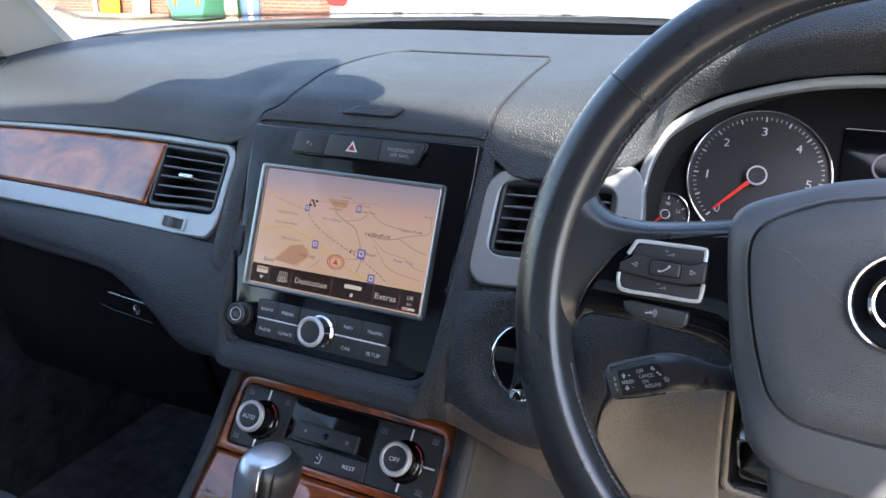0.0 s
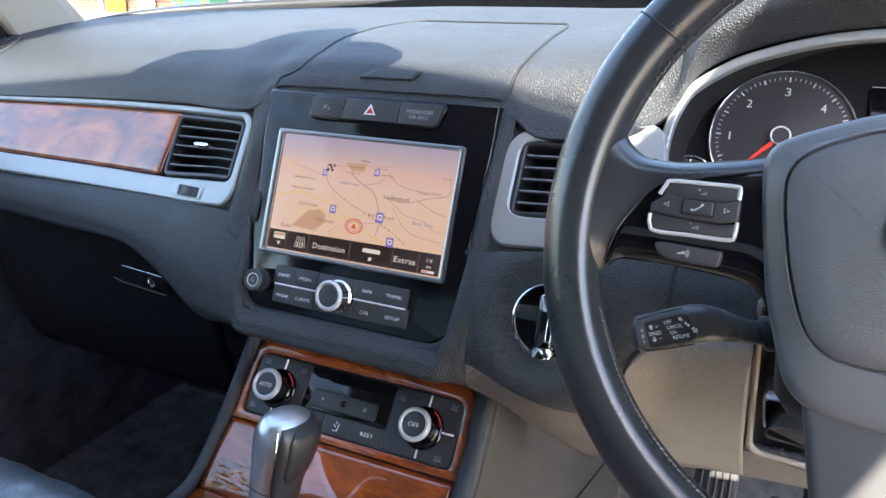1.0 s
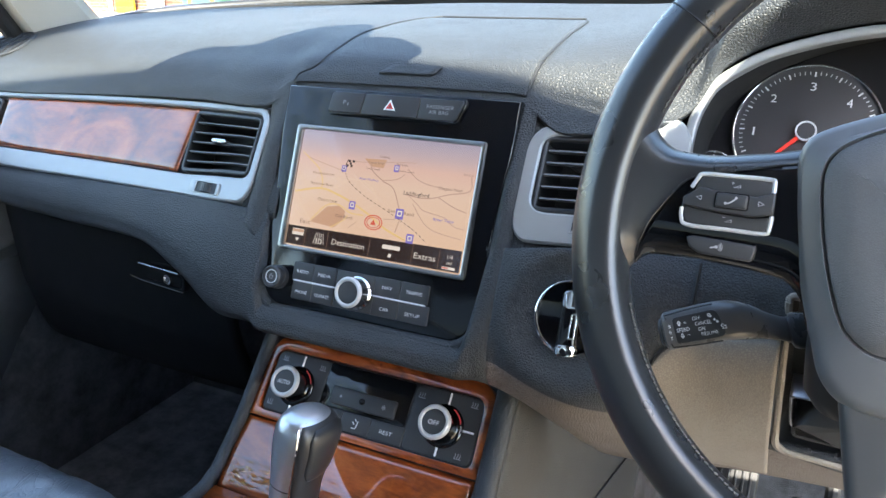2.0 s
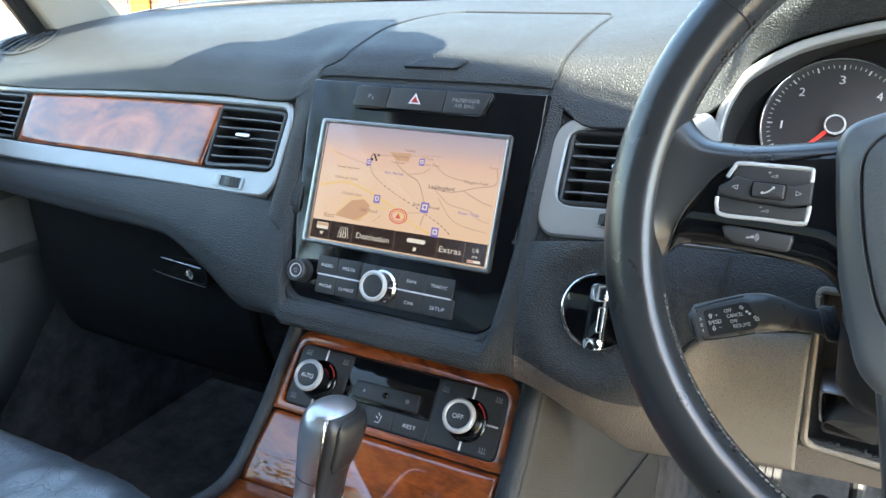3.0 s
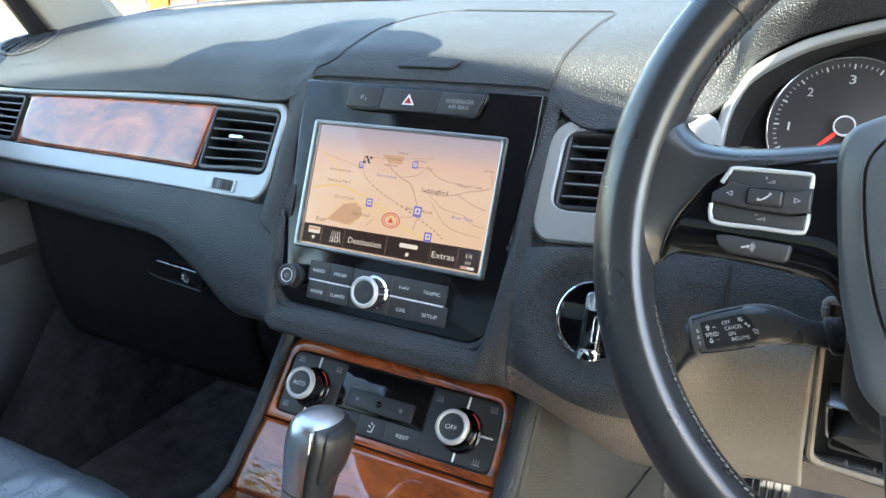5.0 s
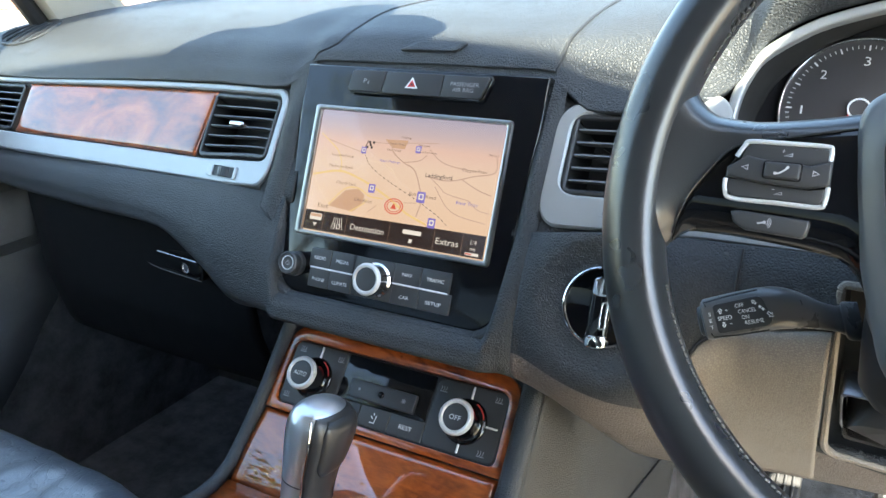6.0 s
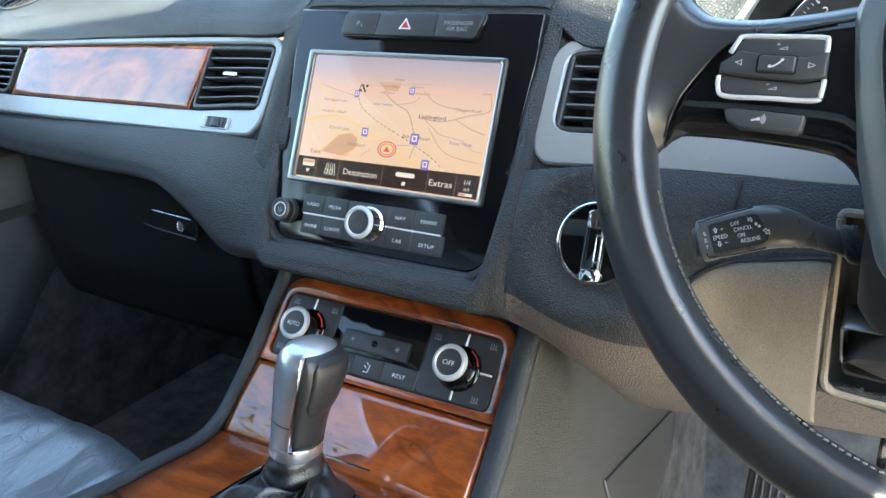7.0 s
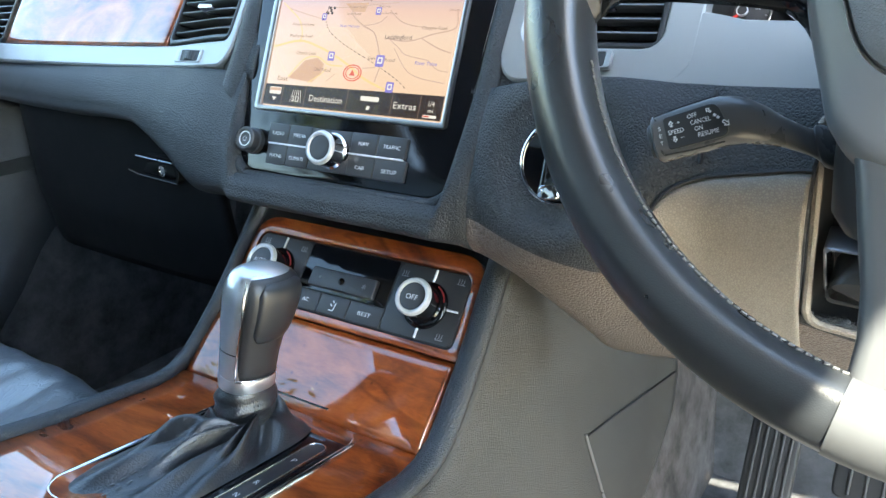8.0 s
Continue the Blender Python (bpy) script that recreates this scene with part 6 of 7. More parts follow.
# ---------------------------------------------------------------- ignition lock in its dished boss
ign = thing("ignition_lock", (0.186, -0.03, 0.55), "round chrome-ringed ignition lock with key fob in it", "ignition lock")
part("lock_ring", lathe(IG, [(0.0290, -0.009), (0.0287, -0.0042), (0.0278, -0.0038), (0.0268, -0.009)], 64, False, False), CHROME, ign, "thin chrome ring")
part("lock_face", lathe(IG, [(0.0272, -0.0060), (0.0266, -0.0064), (0.0002, -0.0064)], 56), PIANO, ign)
KEYF = FR((0.1890, -0.0370, 0.5555), (1, 0.25, 0), (0, 0.36, 0.93)) @ Matrix.Diagonal((0.88, 0.92, 0.9, 1))
key = part("key_fob", loft([lift(rrect(w, h, r, 6), KEYF, n) for w, h, r, n in ((0.018, 0.040, 0.008, -0.004), (0.0195, 0.048, 0.009, 0.006), (0.0185, 0.050, 0.008, 0.018), (0.015, 0.046, 0.006, 0.024), (0.010, 0.040, 0.004, 0.0255))], True, False, True), PIANO, ign, "glossy black and chrome key fob")
part("key_cap", loft([lift(rrect(w, 0.014, r, 5, 0, 0.0195), KEYF, n) for w, r, n in ((0.0200, 0.005, 0.005), (0.0192, 0.005, 0.0185), (0.0155, 0.004, 0.0250), (0.010, 0.003, 0.0262))], True, False, True), CHROME, key)
part("key_cap", loft([lift(rrect(w, 0.009, r, 5, 0, -0.0215), KEYF, n) for w, r, n in ((0.0200, 0.004, 0.005), (0.0192, 0.004, 0.0185), (0.0155, 0.003, 0.0250), (0.010, 0.003, 0.0262))], True, False, True), CHROME, key)
part("key_slot", ring(KEYF, rrect(0.0055, 0.021, 0.0015, 3, 0.003, -0.002), rrect(0.0032, 0.018, 0.001, 3, 0.003, -0.002), 0.0245, 0.0262, 0.0003), CHROME, key)

# ---------------------------------------------------------------- climate panel
clim = thing("climate_panel", (0, -0.05, 0.41), "black climate control panel with two chrome-ringed knobs", "climate control")
part("panel", plate(CL, rrect(0.2225, 0.0600, 0.007, 6, 0.0, 0.0005), -0.010, -0.0010, 0.0008), DEEP, clim)
zl = rrect(0.0590, 0.0575, 0.006, 5, -0.0805, 0.0007)
part("left_field", plate(CL, zl, -0.004, 0.0, 0.0008), KEYM, clim)
part("right_field", plate(CL, rrect(0.0665, 0.0575, 0.006, 5, 0.0768, 0.0007), -0.004, 0.0, 0.0008), KEYM, clim)
part("climate_display", plate(CL, rrect(0.0920, 0.0400, 0.002, 4, -0.0045, 0.0095), -0.004, -0.0006, 0.0005), PIANO, clim, "glossy black display window")
fk = part("fan_rocker", plate(CL, rrect(0.0680, 0.0165, 0.0018, 4, -0.0045, 0.0012), -0.002, 0.0035, 0.0012), KEYM, clim)
part("sensor_eye", lathe(CL @ Matrix.Translation((-0.0045, 0.0012, 0.0035)), [(0.0030, 0.0), (0.0028, 0.0012), (0.0015, 0.0022), (0.0002, 0.0025)], 24), PIANO, fk)
for u, s in ((-0.0275, 0.0014), (0.0185, 0.0024)):
    for k in range(3):
        a = radians(60 * k + 20)
        d = Vector((math.cos(a), math.sin(a))) * s
        part("fan_mark", strip(CL, [Vector((u, 0.0012)) - d, Vector((u, 0.0012)) + d], 0.0008, 0.0038), GREYP, fk, smooth=False)
for u0, u1, body in ((-0.0500, -0.0225, "AC"), (-0.0220, 0.0085, ""), (0.0090, 0.0430, "REST")):
    k = part("key", plate(CL, rrect(u1 - u0, 0.0170, 0.001, 3, (u0 + u1) / 2, -0.0195), -0.004, 0.0002, 0.0007), KEYM, clim)
    if body:
        words(body, CL, (u0 + u1) / 2, -0.0190, 0.0032 * len(body), 0.0036, WHITE, k, 0.0004)
    else:
        for pts in ([(-0.0095, -0.0235), (-0.0050, -0.0235), (-0.0040, -0.0165)], [(-0.0095, -0.0180), (-0.0070, -0.0200)], [(-0.0075, -0.0150), (-0.0060, -0.0170)]):
            part("seat_mark", strip(CL, pts, 0.0009, 0.0004), WHITE, k, smooth=False)


def climate_knob(u, body):
    kb = knob(CL, u, -0.0003, 0.0148, 0.0235, clim, BRACKET, KEYM, PIANO, -0.002, "temperature_knob")
    part("knob_base", lathe(CL @ Matrix.Translation((u, -0.0003, 0)), [(0.0195, -0.001), (0.0190, 0.0015), (0.0172, 0.0032), (0.0150, 0.0036)], 56, False, False), PIANO, kb)
    words(body, CL, u, -0.0003, 0.0034 * len(body), 0.0042, WHITE, kb, 0.0230)
    marks = [(0, 0.0235, 0.0017, 0.0115), (0, -0.0220, 0.0017, 0.0100)] + ([(0.0235, 0, 0.0120, 0.0017)] if u > 0 else [])
    for du, dv, w, h in marks:
        part("pointer_line", plate(CL, rrect(w, h, 0.0006, 3, u + du, dv), -0.001, 0.0012, 0.0004), WHITE, clim, "white index line")
    arc = [(u + 0.0172 * math.cos(radians(a)), 0.0172 * math.sin(radians(a))) for a in range(15, 66, 5)]
    part("red_arc", strip(CL, arc, 0.0012, 0.0034), REDP, clim, smooth=False)


climate_knob(-0.0800, "AUTO"), climate_knob(0.0775, "OFF")
for u, v in ((-0.0575, 0.0225), (-0.1025, -0.0200), (0.0505, 0.0215), (0.1015, 0.0240), (0.0985, -0.0215), (-0.1010, 0.0235)):
    for k in range(3):
        q = [(u - 0.0030 + 0.0022 * k, v - 0.0020), (u - 0.0022 + 0.0022 * k, v), (u - 0.0028 + 0.0024 * k, v + 0.0020)]
        part("key_mark", strip(CL, q, 0.0006, 0.0004), GREYP, clim, smooth=False)
    part("key_mark", strip(CL, [(u - 0.0035, v - 0.0026), (u + 0.0035, v - 0.0026)], 0.0006, 0.0004), GREYP, clim, smooth=False)
# chrome strip on the flap
s0, s1 = con(-0.020, -0.1035, 0.0028), con(0.034, -0.1035, 0.0028)
part("flap_strip", tube([tuple(s0), tuple(s1)], 0.0011, 8), CHROME, console, "thin chrome strip")

# ---------------------------------------------------------------- gear selector
GP = FR(con(0.010, -0.198, 0.0), (1, 0, 0), (0, 0.99, -0.13))
gear = thing("gear_selector", con(0.007, -0.195, 0.0), "automatic gear selector with silver and black grip and leather boot", "gear lever")
go = rrect(0.127, 0.182, 0.022, 8, 0.000, 0.000)
part("gate_frame", ring(GP, go, inset(go, 0.004), -0.004, 0.0045, 0.0018), CHROME, gear, "thin chrome gate frame")
part("gate_plate", plate(GP, inset(go, 0.003), -0.006, 0.002, 0.0006), PIANO, gear, "gloss black gate plate")
# letter strip beside the boot
ls = rrect(0.013, 0.120, 0.006, 6, 0.0445, 0.000)
lst = part("letter_strip", plate(GP, ls, 0.0, 0.0032, 0.0006), BLACK, gear)
part("strip_edge", ring(GP, inset(ls, -0.0012), ls, 0.0, 0.0038, 0.0004), CHROME, lst)
for ch, v in (("P", 0.0330), ("R", -0.0020), ("N", -0.0200), ("D", -0.0380)):
    words(ch, GP, 0.0445, v, 0.0034, 0.0048, WHITE, lst, 0.0034)
AX0, AX1 = Vector((0.003, -0.153, 0.404)), Vector((0.013, -0.143, 0.502))
ax = (AX1 - AX0).normalized()
# turned so that its broad black face looks to the driver
SU = Vector((0.10, 1.0, 0.0))
SU = (SU - ax * SU.dot(ax)).normalized()
SV = ax.cross(SU)


def grip(h, a, b, cu=0.0, cv=0.0, n=48, p=2.25):
    c = AX0 + ax * h
    out = []
    for k in range(n):
        t = 2 * math.pi * k / n
        ct, st_ = math.cos(t), math.sin(t)
        out.append(c + SU * (cu + a * math.copysign(abs(ct) ** (2 / p), ct)) + SV * (cv + b * math.copysign(abs(st_) ** (2 / p), st_)))
    return out


secs = [(0.0, 0.0200, 0.0170, 0.0), (0.012, 0.0202, 0.0173, 0.0), (0.024, 0.0206, 0.0177, 0.001), (0.036, 0.0224, 0.0188, 0.003), (0.048, 0.0250, 0.0203, 0.006), (0.060, 0.0268, 0.0213, 0.0085),
        (0.068, 0.0268, 0.0212, 0.0095), (0.075, 0.0250, 0.0195, 0.0095), (0.0805, 0.0205, 0.0158, 0.0085), (0.0838, 0.0130, 0.0100, 0.007), (0.0848, 0.0050, 0.0040, 0.006)]
fine = cr([(h, a, b, c) for h, a, b, c in secs], 4)
GRIP = speckled("grip_silver", (0.62, 0.64, 0.66), 0.30, 0.9)
gripo = part("grip", loft([grip(h, a, b, c) for h, a, b, c in fine], True, True, True), GRIP, gear, "satin silver grip")
BLK = speckled("grip_black", (0.020, 0.021, 0.023), 0.34, 0.0, 0.0, 0.06)


def cheek(h0, h1, t0, t1, off, mat, name, parent, label="", rnd=0.35):
    """A patch wrapped on the grip, proud by off."""
    def f(s, t):
        v = lerp(-1, 1, t)
        k = (1 - abs(v) ** 4 * rnd)
        u = lerp(-1, 1, s) * k
        h = lerp(h0, h1, 0.5 + 0.5 * v * (1 - rnd * 0.12 * abs(u) ** 4))
        i = max(j for j in range(len(fine)) if fine[j][0] <= h + 1e-9)
        i = min(i, len(fine) - 2)
        w = (h - fine[i][0]) / max(fine[i + 1][0] - fine[i][0], 1e-9)
        a, b, c = [lerp(fine[i][q], fine[i + 1][q], w) for q in (1, 2, 3)]
        ang = radians(lerp(t0, t1, 0.5 + 0.5 * u))
        ct, st_ = math.cos(ang), math.sin(ang)
        edge = 1 - max(abs(u), abs(v)) ** 8
        o = off * edge
        return AX0 + ax * (h + o * 0.2) + SU * (c + (a + o) * math.copysign(abs(ct) ** (2 / 2.25), ct)) + SV * ((b + o) * math.copysign(abs(st_) ** (2 / 2.25), st_))
    return panel(name, f, 24, 24, mat, parent, 0.0008, label)


ch = cheek(0.0075, 0.0825, -149, -8, 0.0011, BLK, "side_cover", gear, "black side cover", 0.12)
cheek(0.034, 0.0785, -128, -36, 0.0030, BLK, "thumb_pad", ch, "raised black rubbed pad", 0.38)


def on_grip(h, ang, off):
    i = max(j for j in range(len(fine)) if fine[j][0] <= h + 1e-9)
    i = min(i, len(fine) - 2)
    w = (h - fine[i][0]) / max(fine[i + 1][0] - fine[i][0], 1e-9)
    a, b, c = [lerp(fine[i][q], fine[i + 1][q], w) for q in (1, 2, 3)]
    ct, st_ = math.cos(radians(ang)), math.sin(radians(ang))
    return AX0 + ax * h + SU * (c + (a + off) * math.copysign(abs(ct) ** (2 / 2.25), ct)) + SV * ((b + off) * math.copysign(abs(st_) ** (2 / 2.25), st_))


edge_pts = [on_grip(lerp(0.0790, 0.0075, k / 20), -150.5, 0.0004) for k in range(21)] + [on_grip(0.0068, lerp(-150, -20, k / 16), 0.0004) for k in range(17)]
part("cover_edge", tube([tuple(q) for q in edge_pts], 0.0007, 6), CHROME, gear, "thin bright edge")
part("grip_seam", tube([tuple(on_grip(0.026, a, 0.0)) for a in range(-262, -149, 6)], 0.0005, 6), DEEP, gear)
# chrome collar and seams
part("collar", loft([grip(h, a, b, 0.0) for h, a, b in ((-0.004, 0.0190, 0.0160), (-0.003, 0.0203, 0.0174), (0.000, 0.0206, 0.0177), (0.005, 0.0207, 0.0178), (0.0065, 0.0203, 0.0174))], True, True, True), GRIP, gear, "satin metal collar")
# boot: folds of soft leather from the collar down to the gate
def boot(s, t):
    ang = 2 * math.pi * s
    ct, st_ = math.cos(ang), math.sin(ang)
    top = AX0 + ax * (-0.004) + SU * (0.0200 * ct) + SV * (0.0160 * st_)
    q = (abs(ct) ** 5 + abs(st_) ** 5) ** -0.2
    bot = GP @ Vector((-0.014 + 0.0430 * q * ct, 0.000 + 0.0840 * q * st_, 0.003))
    neck = AX0 + ax * (-0.026) + SU * (0.0225 * ct) + SV * (0.0185 * st_)
    if t < 0.25:
        k = t / 0.25
        p = top.lerp(neck, k)
        p += (SU * ct + SV * st_) * (0.0022 * math.sin(math.pi * k) + 0.0012 * math.sin(math.pi * k) * math.sin(9 * k + 2 * ang) + 0.0010 * k * math.sin(5 * ang + 3 * k))
        return p
    k = (t - 0.25) / 0.75
    p = neck.lerp(bot, k ** 1.55)
    p.z = lerp(neck.z, bot.z, k ** 0.85) + 0.010 * math.sin(math.pi * k) * (0.5 + 0.5 * math.sin(ang * 2 + 1.0))
    fold = 0.0058 * math.sin(ang * 7 + 4.5 * k) * math.sin(math.pi * k) ** 0.7 + 0.0036 * math.sin(ang * 12 - 6 * k + 1.3) * math.sin(math.pi * k)
    fold += 0.0035 * noise.noise(Vector((3 * ct, 3 * st_, 4 * k))) * math.sin(math.pi * k)
    return p + Vector((0.35 * ct, 0.35 * st_, 0.85)) * fold
part("boot", sheet(boot, 160, 48), BOOTM, gear, "creased black leather boot with double stitching", angle=80)
for s in (0.700, 0.722, 0.255, 0.275):
    pts = [Vector(boot(s, t / 60)) + Vector((0.0, -0.0004, 0.0009)) for t in range(4, 58)]
    for k in range(0, len(pts) - 1, 2):
        part("boot_stitch", tube([tuple(pts[k]), tuple(pts[k + 1])], 0.0004, 5), STALKM, gear)
# cup holder rim at the console's edge
cup = thing("cup_holder", con(-0.092, -0.334), "chrome-rimmed cup holder in the wood panel", "cup holder")
CF = FR(con(-0.092, -0.334, 0.002), (1, 0, 0), (0, 0.99, -0.12))
part("cup_rim", ring(CF, circle(0.036, 48), circle(0.032, 48), -0.003, 0.003, 0.001), CHROME, cup)
part("cup_well", lathe(CF, [(0.032, 0.0008), (0.031, 0.0012), (0.0005, 0.0012)], 40), DEEP, cup)

# ---------------------------------------------------------------- glovebox, door and seat on the passenger side
glove = thing("glovebox", (-0.45, 0.08, 0.35), "dark plastic glovebox with a recessed handle and lock", "glovebox")
def gl(s, t):
    x = lerp(-0.645, -0.215 - 0.02 * (1 - t), s)
    z = lerp(0.535, 0.335, t)
    y = 0.028 + 0.030 * (x + 0.32) ** 2 * 4 + 0.10 * max(0, (0.50 - z)) ** 1.0 * 0.4 + 0.05 * max(0, (0.40 - z)) * 4
    y += 0.02 * max(0, (z - 0.49)) * 20 * 0.05
    y += 1.2 * max(0.0, -0.56 - x) ** 1.5
    return (x, y + 0.012, z)
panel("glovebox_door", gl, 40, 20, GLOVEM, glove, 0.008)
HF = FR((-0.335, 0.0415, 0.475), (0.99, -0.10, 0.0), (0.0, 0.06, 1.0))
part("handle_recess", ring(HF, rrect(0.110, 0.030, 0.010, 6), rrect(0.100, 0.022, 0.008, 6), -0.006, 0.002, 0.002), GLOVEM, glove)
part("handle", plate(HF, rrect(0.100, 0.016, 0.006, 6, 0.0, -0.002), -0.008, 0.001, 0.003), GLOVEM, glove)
part("handle_edge", tube([tuple(HF @ Vector((x, 0.0085, 0.003))) for x in (-0.022, 0.0, 0.046)], 0.0007, 8), SATIN, glove)
part("handle_edge", tube([tuple(HF @ Vector((x, y, 0.0028))) for x, y in ((-0.046, -0.004), (-0.038, -0.0105), (-0.020, -0.0125), (0.052, -0.0130))], 0.0006, 8), SLATM, glove)
part("lock", lathe(HF @ Matrix.Translation((0.026, -0.003, 0.001)), [(0.0065, 0.0), (0.0062, 0.002), (0.0045, 0.0024), (0.0040, 0.0012), (0.0002, 0.0012)], 32), CHROME, glove, "small chrome lock")

seat = thing("passenger_seat", (-0.37, -0.4, 0.0), "black creased leather passenger seat with piped edge", "car seat")
def cushion(s, t):
    """Seat cushion: rounded front edge, bolsters at the sides, fine creases."""
    u = lerp(-1, 1, s)
    x = -0.385 + 0.235 * u
    y0 = lerp(-0.155, -0.72, max(0, (t - 0.35) / 0.65)) if t > 0.35 else -0.155
    round_ = 1 - abs(u) ** 5
    if t < 0.35:
        k = t / 0.35
        a = radians(lerp(-70, 90, k))
        y = -0.165 + 0.045 * math.cos(a) - 0.05 * abs(u) ** 4
        z = 0.295 + 0.040 * math.sin(a)
    else:
        k = (t - 0.35) / 0.65
        y = -0.165 - 0.05 * abs(u) ** 4 - 0.55 * k
        z = 0.335 - 0.035 * k
    z += 0.018 * max(0, abs(u) - 0.62) / 0.38 * (1 - max(0, abs(u) - 0.93) * 14) - 0.05 * max(0, abs(u) - 0.93) / 0.07
    z += 0.0035 * noise.noise(Vector((x * 14, y * 22, 0.3))) + 0.0018 * noise.noise(Vector((x * 50, y * 30, 1.3)))
    return (x, y, z)
panel("cushion", cushion, 90, 90, SEATM, seat, 0.01, "creased black leather cushion")
part("cushion_piping", tube([cushion(0.985, 0.10 + 0.9 * k / 30) for k in range(31)], 0.0035, 8), DEEP, seat)
part("seat_base", loft([[(-0.385 + 0.21 * x, -0.44 + 0.25 * y, z) for x, y in rrect(2, 2, 0.2, 4)] for z in (0.08, 0.27)], True, True, True), BLACK, seat)
part("backrest", loft([[(-0.385 + 0.23 * x * w, -0.78 - 0.16 * k + 0.06 * y, 0.30 + 0.62 * k) for x, y in rrect(2, 2, 0.6, 5)] for k, w in ((0, 1), (0.5, 1.02), (0.9, 0.9), (1, 0.7))], True, True, True), SEATM, seat)
part("rail", box(FR((-0.385, -0.44, 0.0), (1, 0, 0), (0, 1, 0)), 0.36, 0.5, 0.0, 0.09, 0.005), DEEP, seat)

# ---------------------------------------------------------------- driver's side, below the wheel
tray = thing("parking_brake_pull", (0.36, 0.0, 0.46), "black release handle in a recessed tray under the dashboard", "release handle")
TF = FR((0.378, -0.0085, 0.495), (1, 0, 0), (0, -0.35, 0.94))
def lp_y(x, z):
    """How far forward the lower pad lies at that place and height."""
    a, b = 0.0, 1.0
    for _ in range(22):
        m = 0.5 * (a + b)
        a, b = (m, b) if LP(x, m)[2] > z else (a, m)
    return LP(x, a)[1]
mouth = [(x, lp_y(x, z) - 0.001, z) for x, z in corners([(0.455, 0.592), (0.3345, 0.592), (0.3395, 0.4640), (0.455, 0.4510)], [0.004, 0.004, 0.012, 0.004], 8)]
deep_ = [(lerp(x, 0.395, 0.08), max(y, -0.012) + 0.050, lerp(z, 0.52, 0.06)) for x, y, z in mouth]
part("tray_well", loft([mouth, [(lerp(a[0], c[0], 0.1), lerp(a[1], c[1], 0.15), lerp(a[2], c[2], 0.2)) for a, c in zip(mouth, deep_)], deep_], True, False, True), DEEP, tray)
part("tray_rim", tube([tuple(q) for q in mouth], 0.0028, 8, True), LOWER, tray)
hol = corners([(0.012, 0.022), (-0.034, 0.022), (-0.031, -0.0140), (0.012, -0.0175)], [0.003, 0.003, 0.006, 0.003])
part("handle_frame", ring(TF, hol, inset(hol, 0.0022), -0.028, -0.006, 0.001), SATIN, tray, "thin grey frame")
part("pull_handle", loft([lift(corners([(0.008, 0.022 - d), (-0.016 - d, 0.018 - d), (-0.029, -0.002), (-0.028, -0.0105), (0.008, -0.0120)], [0.003, 0.012, 0.004, 0.004, 0.003]), TF, n) for d, n in ((0.0, -0.027), (0.0, -0.012), (0.004, -0.004), (0.010, 0.002), (0.013, 0.004))], True, False, True), BLACK, tray)
# seam of the column cover and edge of the knee panel
def on_lp(x, t, off=0.0015):
    p = Vector(LP(x, t))
    return p + Vector((0, -off, 0))
part("seam", tube([tuple(on_lp(x, t, 0.0006)) for x, t in ((0.272, 0.03), (0.272, 0.12), (0.272, 0.25), (0.272, 0.36))], 0.0014, 6), DEEP, dash)
# vent wheels
for fn_, x, z, nm in ((TL, -0.206, 0.6000, "vent_wheel"), (TR, 0.178, 0.6135, "vent_wheel")):
    F = FR(fn_(x, z, 0.003), (1, 0.0 if x > 0 else -0.22, 0.06), (0, 0.545, 0.838))
    vw = thing(nm, fn_(x, z, 0.0), "ribbed black vent thumbwheel set in the silver trim", "thumbwheel", "vent thumbwheels")
    part("wheel_frame", ring(F, rrect(0.048, 0.0125, 0.002, 4), rrect(0.034, 0.0105, 0.0015, 4, 0.003, 0), -0.003, 0.0012, 0.0004), SILVER, vw)
    part("wheel_slot", plate(F, rrect(0.034, 0.0105, 0.0015, 4, 0.003, 0), -0.003, 0.0004, 0.0001), DEEP, vw)
    FX = F @ Matrix.Rotation(radians(90), 4, "Y")
    wb_ = bmesh.new()
    loft([[F @ Vector((0.003 + 0.0125 * math.sin(radians(a)) * (1 + 0.03 * (k % 2)), v, 0.0125 * math.cos(radians(a)) * (1 + 0.03 * (k % 2)) - 0.0085)) for k, a in enumerate(range(-60, 61, 6))] for v in (-0.0042, 0.0042)], False, bm=wb_)
    part("thumbwheel", wb_, BLACK, vw, smooth=False)
# demister grille at the end of the dash
dem = thing("demister_vent", (-0.70, 0.2, 0.71), "small oval demister grille on the dash end", "air vent")
for k in range(5):
    x = -0.755 + 0.018 * k
    pts = [Vector(UP(x, t)) + Vector((0, 0, 0.0012)) for t in (0.44, 0.50, 0.56, 0.62)]
    part("grille_slot", tube([tuple(p) for p in pts], 0.0018, 6), DEEP, dem)
ovl = [Vector(UP(-0.719 + 0.050 * math.cos(a), 0.53 + 0.12 * math.sin(a))) + Vector((0, 0, 0.001)) for a in [2 * math.pi * k / 36 for k in range(36)]]
part("grille_rim", tube([tuple(p) for p in ovl], 0.0022, 6, True), LEATHER, dem)
# faint mark of the passenger air bag
words("AIR BAG", FR(Vector(UP(-0.655, 0.70)) + Vector((0, -0.0012, 0.0012)), (1, 0.12, 0.02), (0, 0.8, 0.6)), 0, 0, 0.034, 0.0050, DARKS, dash, 0.0008)
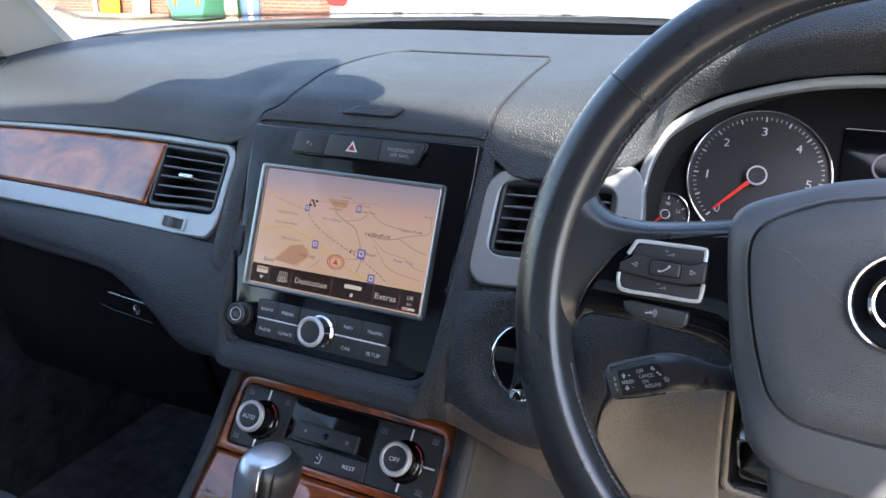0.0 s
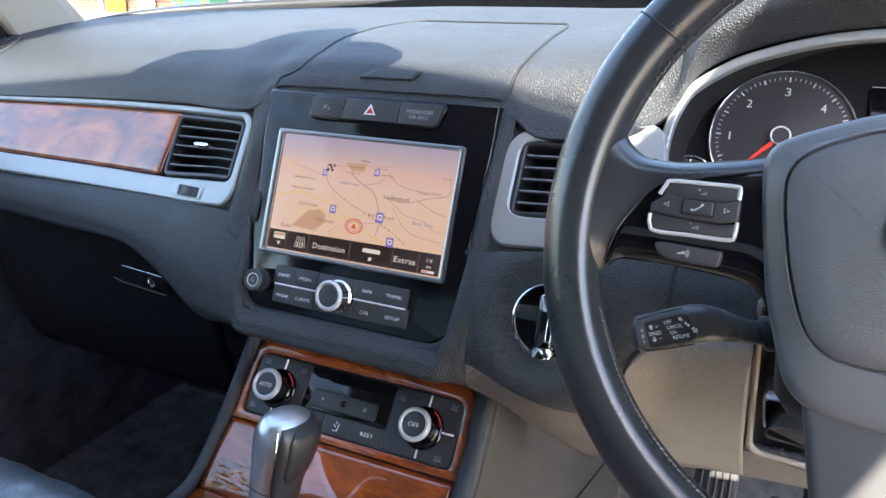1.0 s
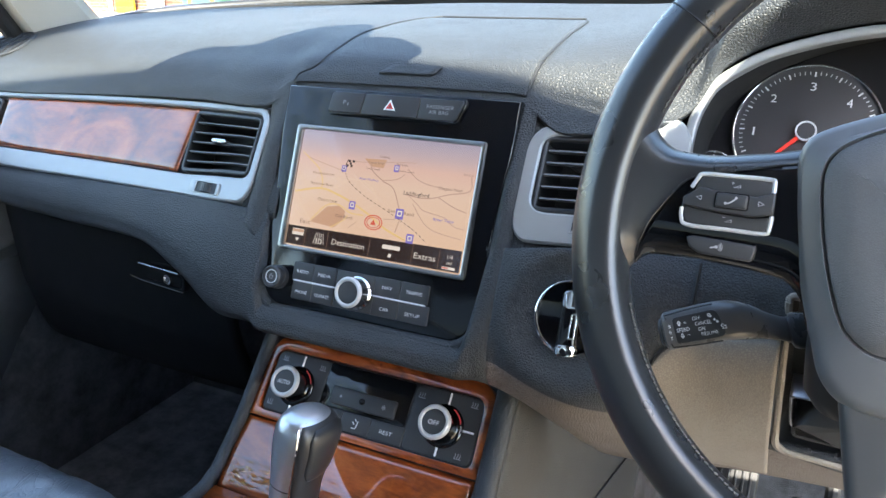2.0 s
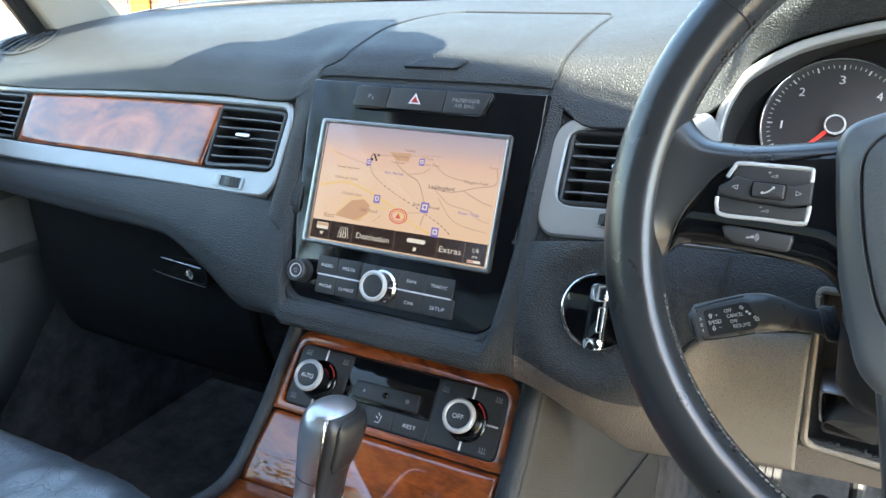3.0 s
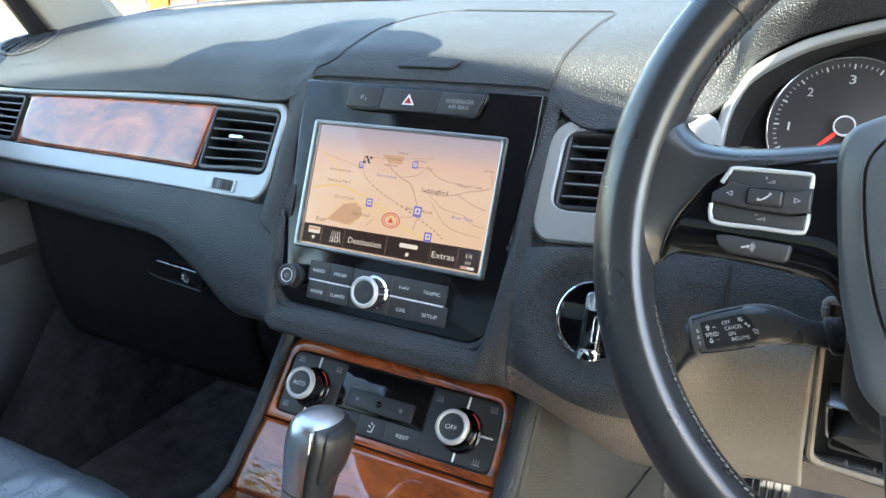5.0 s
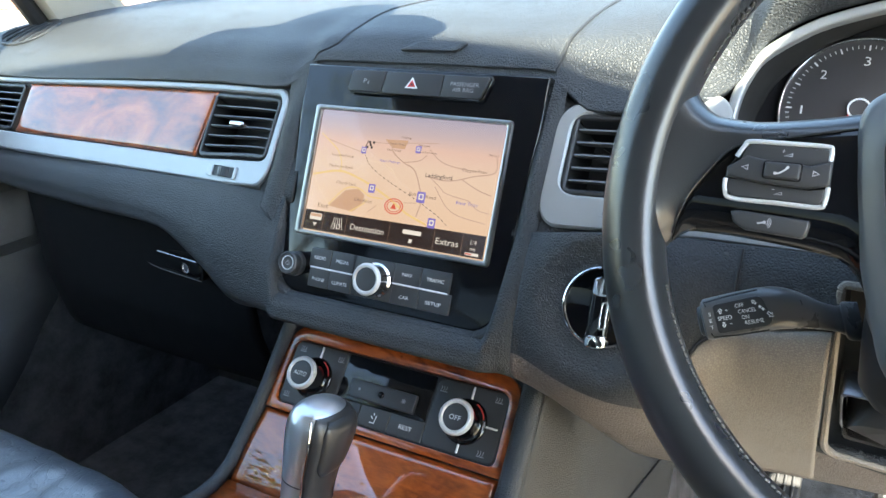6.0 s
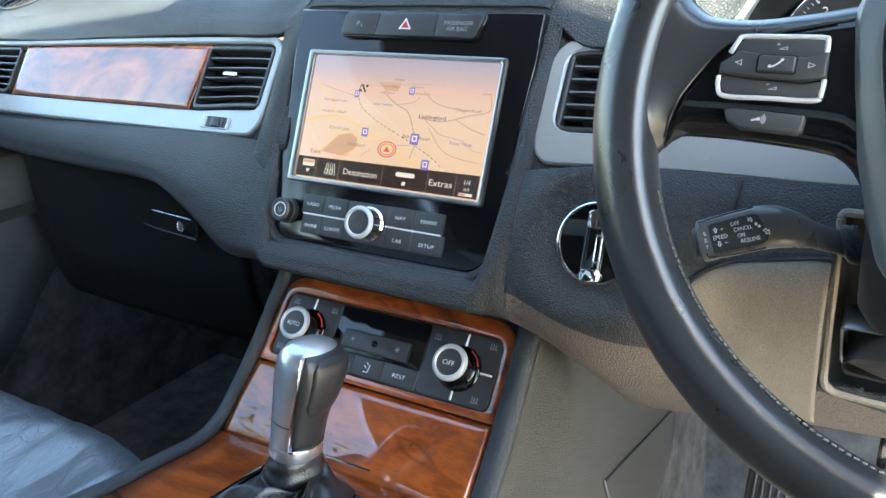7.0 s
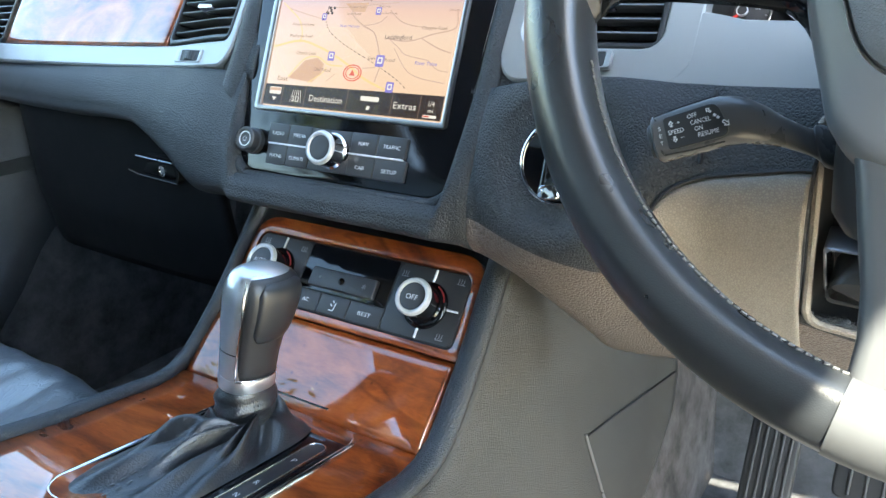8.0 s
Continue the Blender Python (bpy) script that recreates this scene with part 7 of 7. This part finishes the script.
# tunnel side: a seam, a kick panel and the carpet's rise beyond
def on_side(y, z):
    """A point of the tunnel's right flank at that height."""
    p = con(wx(y) + 0.018, min(y, 0.02), -0.002)
    t = (p.z - z) / p.z
    return (lerp(p.x, 0.205, t ** 0.8) + 0.0012, y, z)
part("tunnel_seam", tube([on_side(y, z) for y, z in ((0.075, 0.281), (0.125, 0.271), (0.175, 0.260), (0.245, 0.245), (0.315, 0.230))], 0.0010, 6), DEEP, console)
part("tunnel_seam", tube([on_side(0.07 + 0.01 * k, lerp(0.285, 0.10, k / 6)) for k in range(7)], 0.0013, 6), SATIN, console)
# smooth lower panel beside the column, a little proud of the leather
zl_ = curve1([0.248, 0.252, 0.2575, 0.265, 0.2755, 0.30, 0.334], [0.515, 0.537, 0.5455, 0.5500, 0.5535, 0.5580, 0.5630])
def colp(s, t):
    x = lerp(0.2485, 0.3335, s ** 1.4)
    z = lerp(zl_(x), 0.4135, t)
    e = 1 - max((1 - t) ** 60, (1 - s) ** 60)
    return (x + 0.003 * t * s, lp_y(x, z) - 0.0005 - 0.0022 * e, z)
panel("column_panel", colp, 40, 40, LOWER, dash, 0.003, "smooth grey-brown panel beside the steering column")
part("panel_gap", tube([(x, lp_y(x, zl_(x)) - 0.0004, zl_(x) + 0.0008) for x in [0.2485 + 0.085 * (k / 40) ** 1.8 for k in range(41)]], 0.0013, 6), DEEP, dash)
for nm, x, lab in (("brake_pedal", 0.40, "black rubber brake pedal on its arm"), ("accelerator_pedal", 0.30, "ribbed black accelerator pedal hung from the bulkhead")):
    pd = thing(nm, (x, 0.30, 0.12), lab, "pedal", "foot pedals")
    wdt, hgt, zc = (0.085, 0.065, 0.22) if nm[0] == "b" else (0.048, 0.20, 0.20)
    PF = FR((x, 0.24, zc), (1, 0, 0), (0, 0.5, 0.87))
    part("pad", plate(PF, rrect(wdt, hgt, 0.008, 4), -0.012, 0.0, 0.003, None, True), DEEP, pd)
    for k in range(5):
        part("rib", plate(PF, rrect(0.003, hgt * 0.85, 0.001, 2, (k - 2) * wdt / 6, 0), 0.0, 0.002, 0.0008), BLACK, pd)
    part("arm", tube([tuple(PF @ Vector((0, hgt * 0.3, -0.01))), (x, 0.36, zc + 0.16), (x, 0.50, zc + 0.22)], 0.008), DEEP, pd)
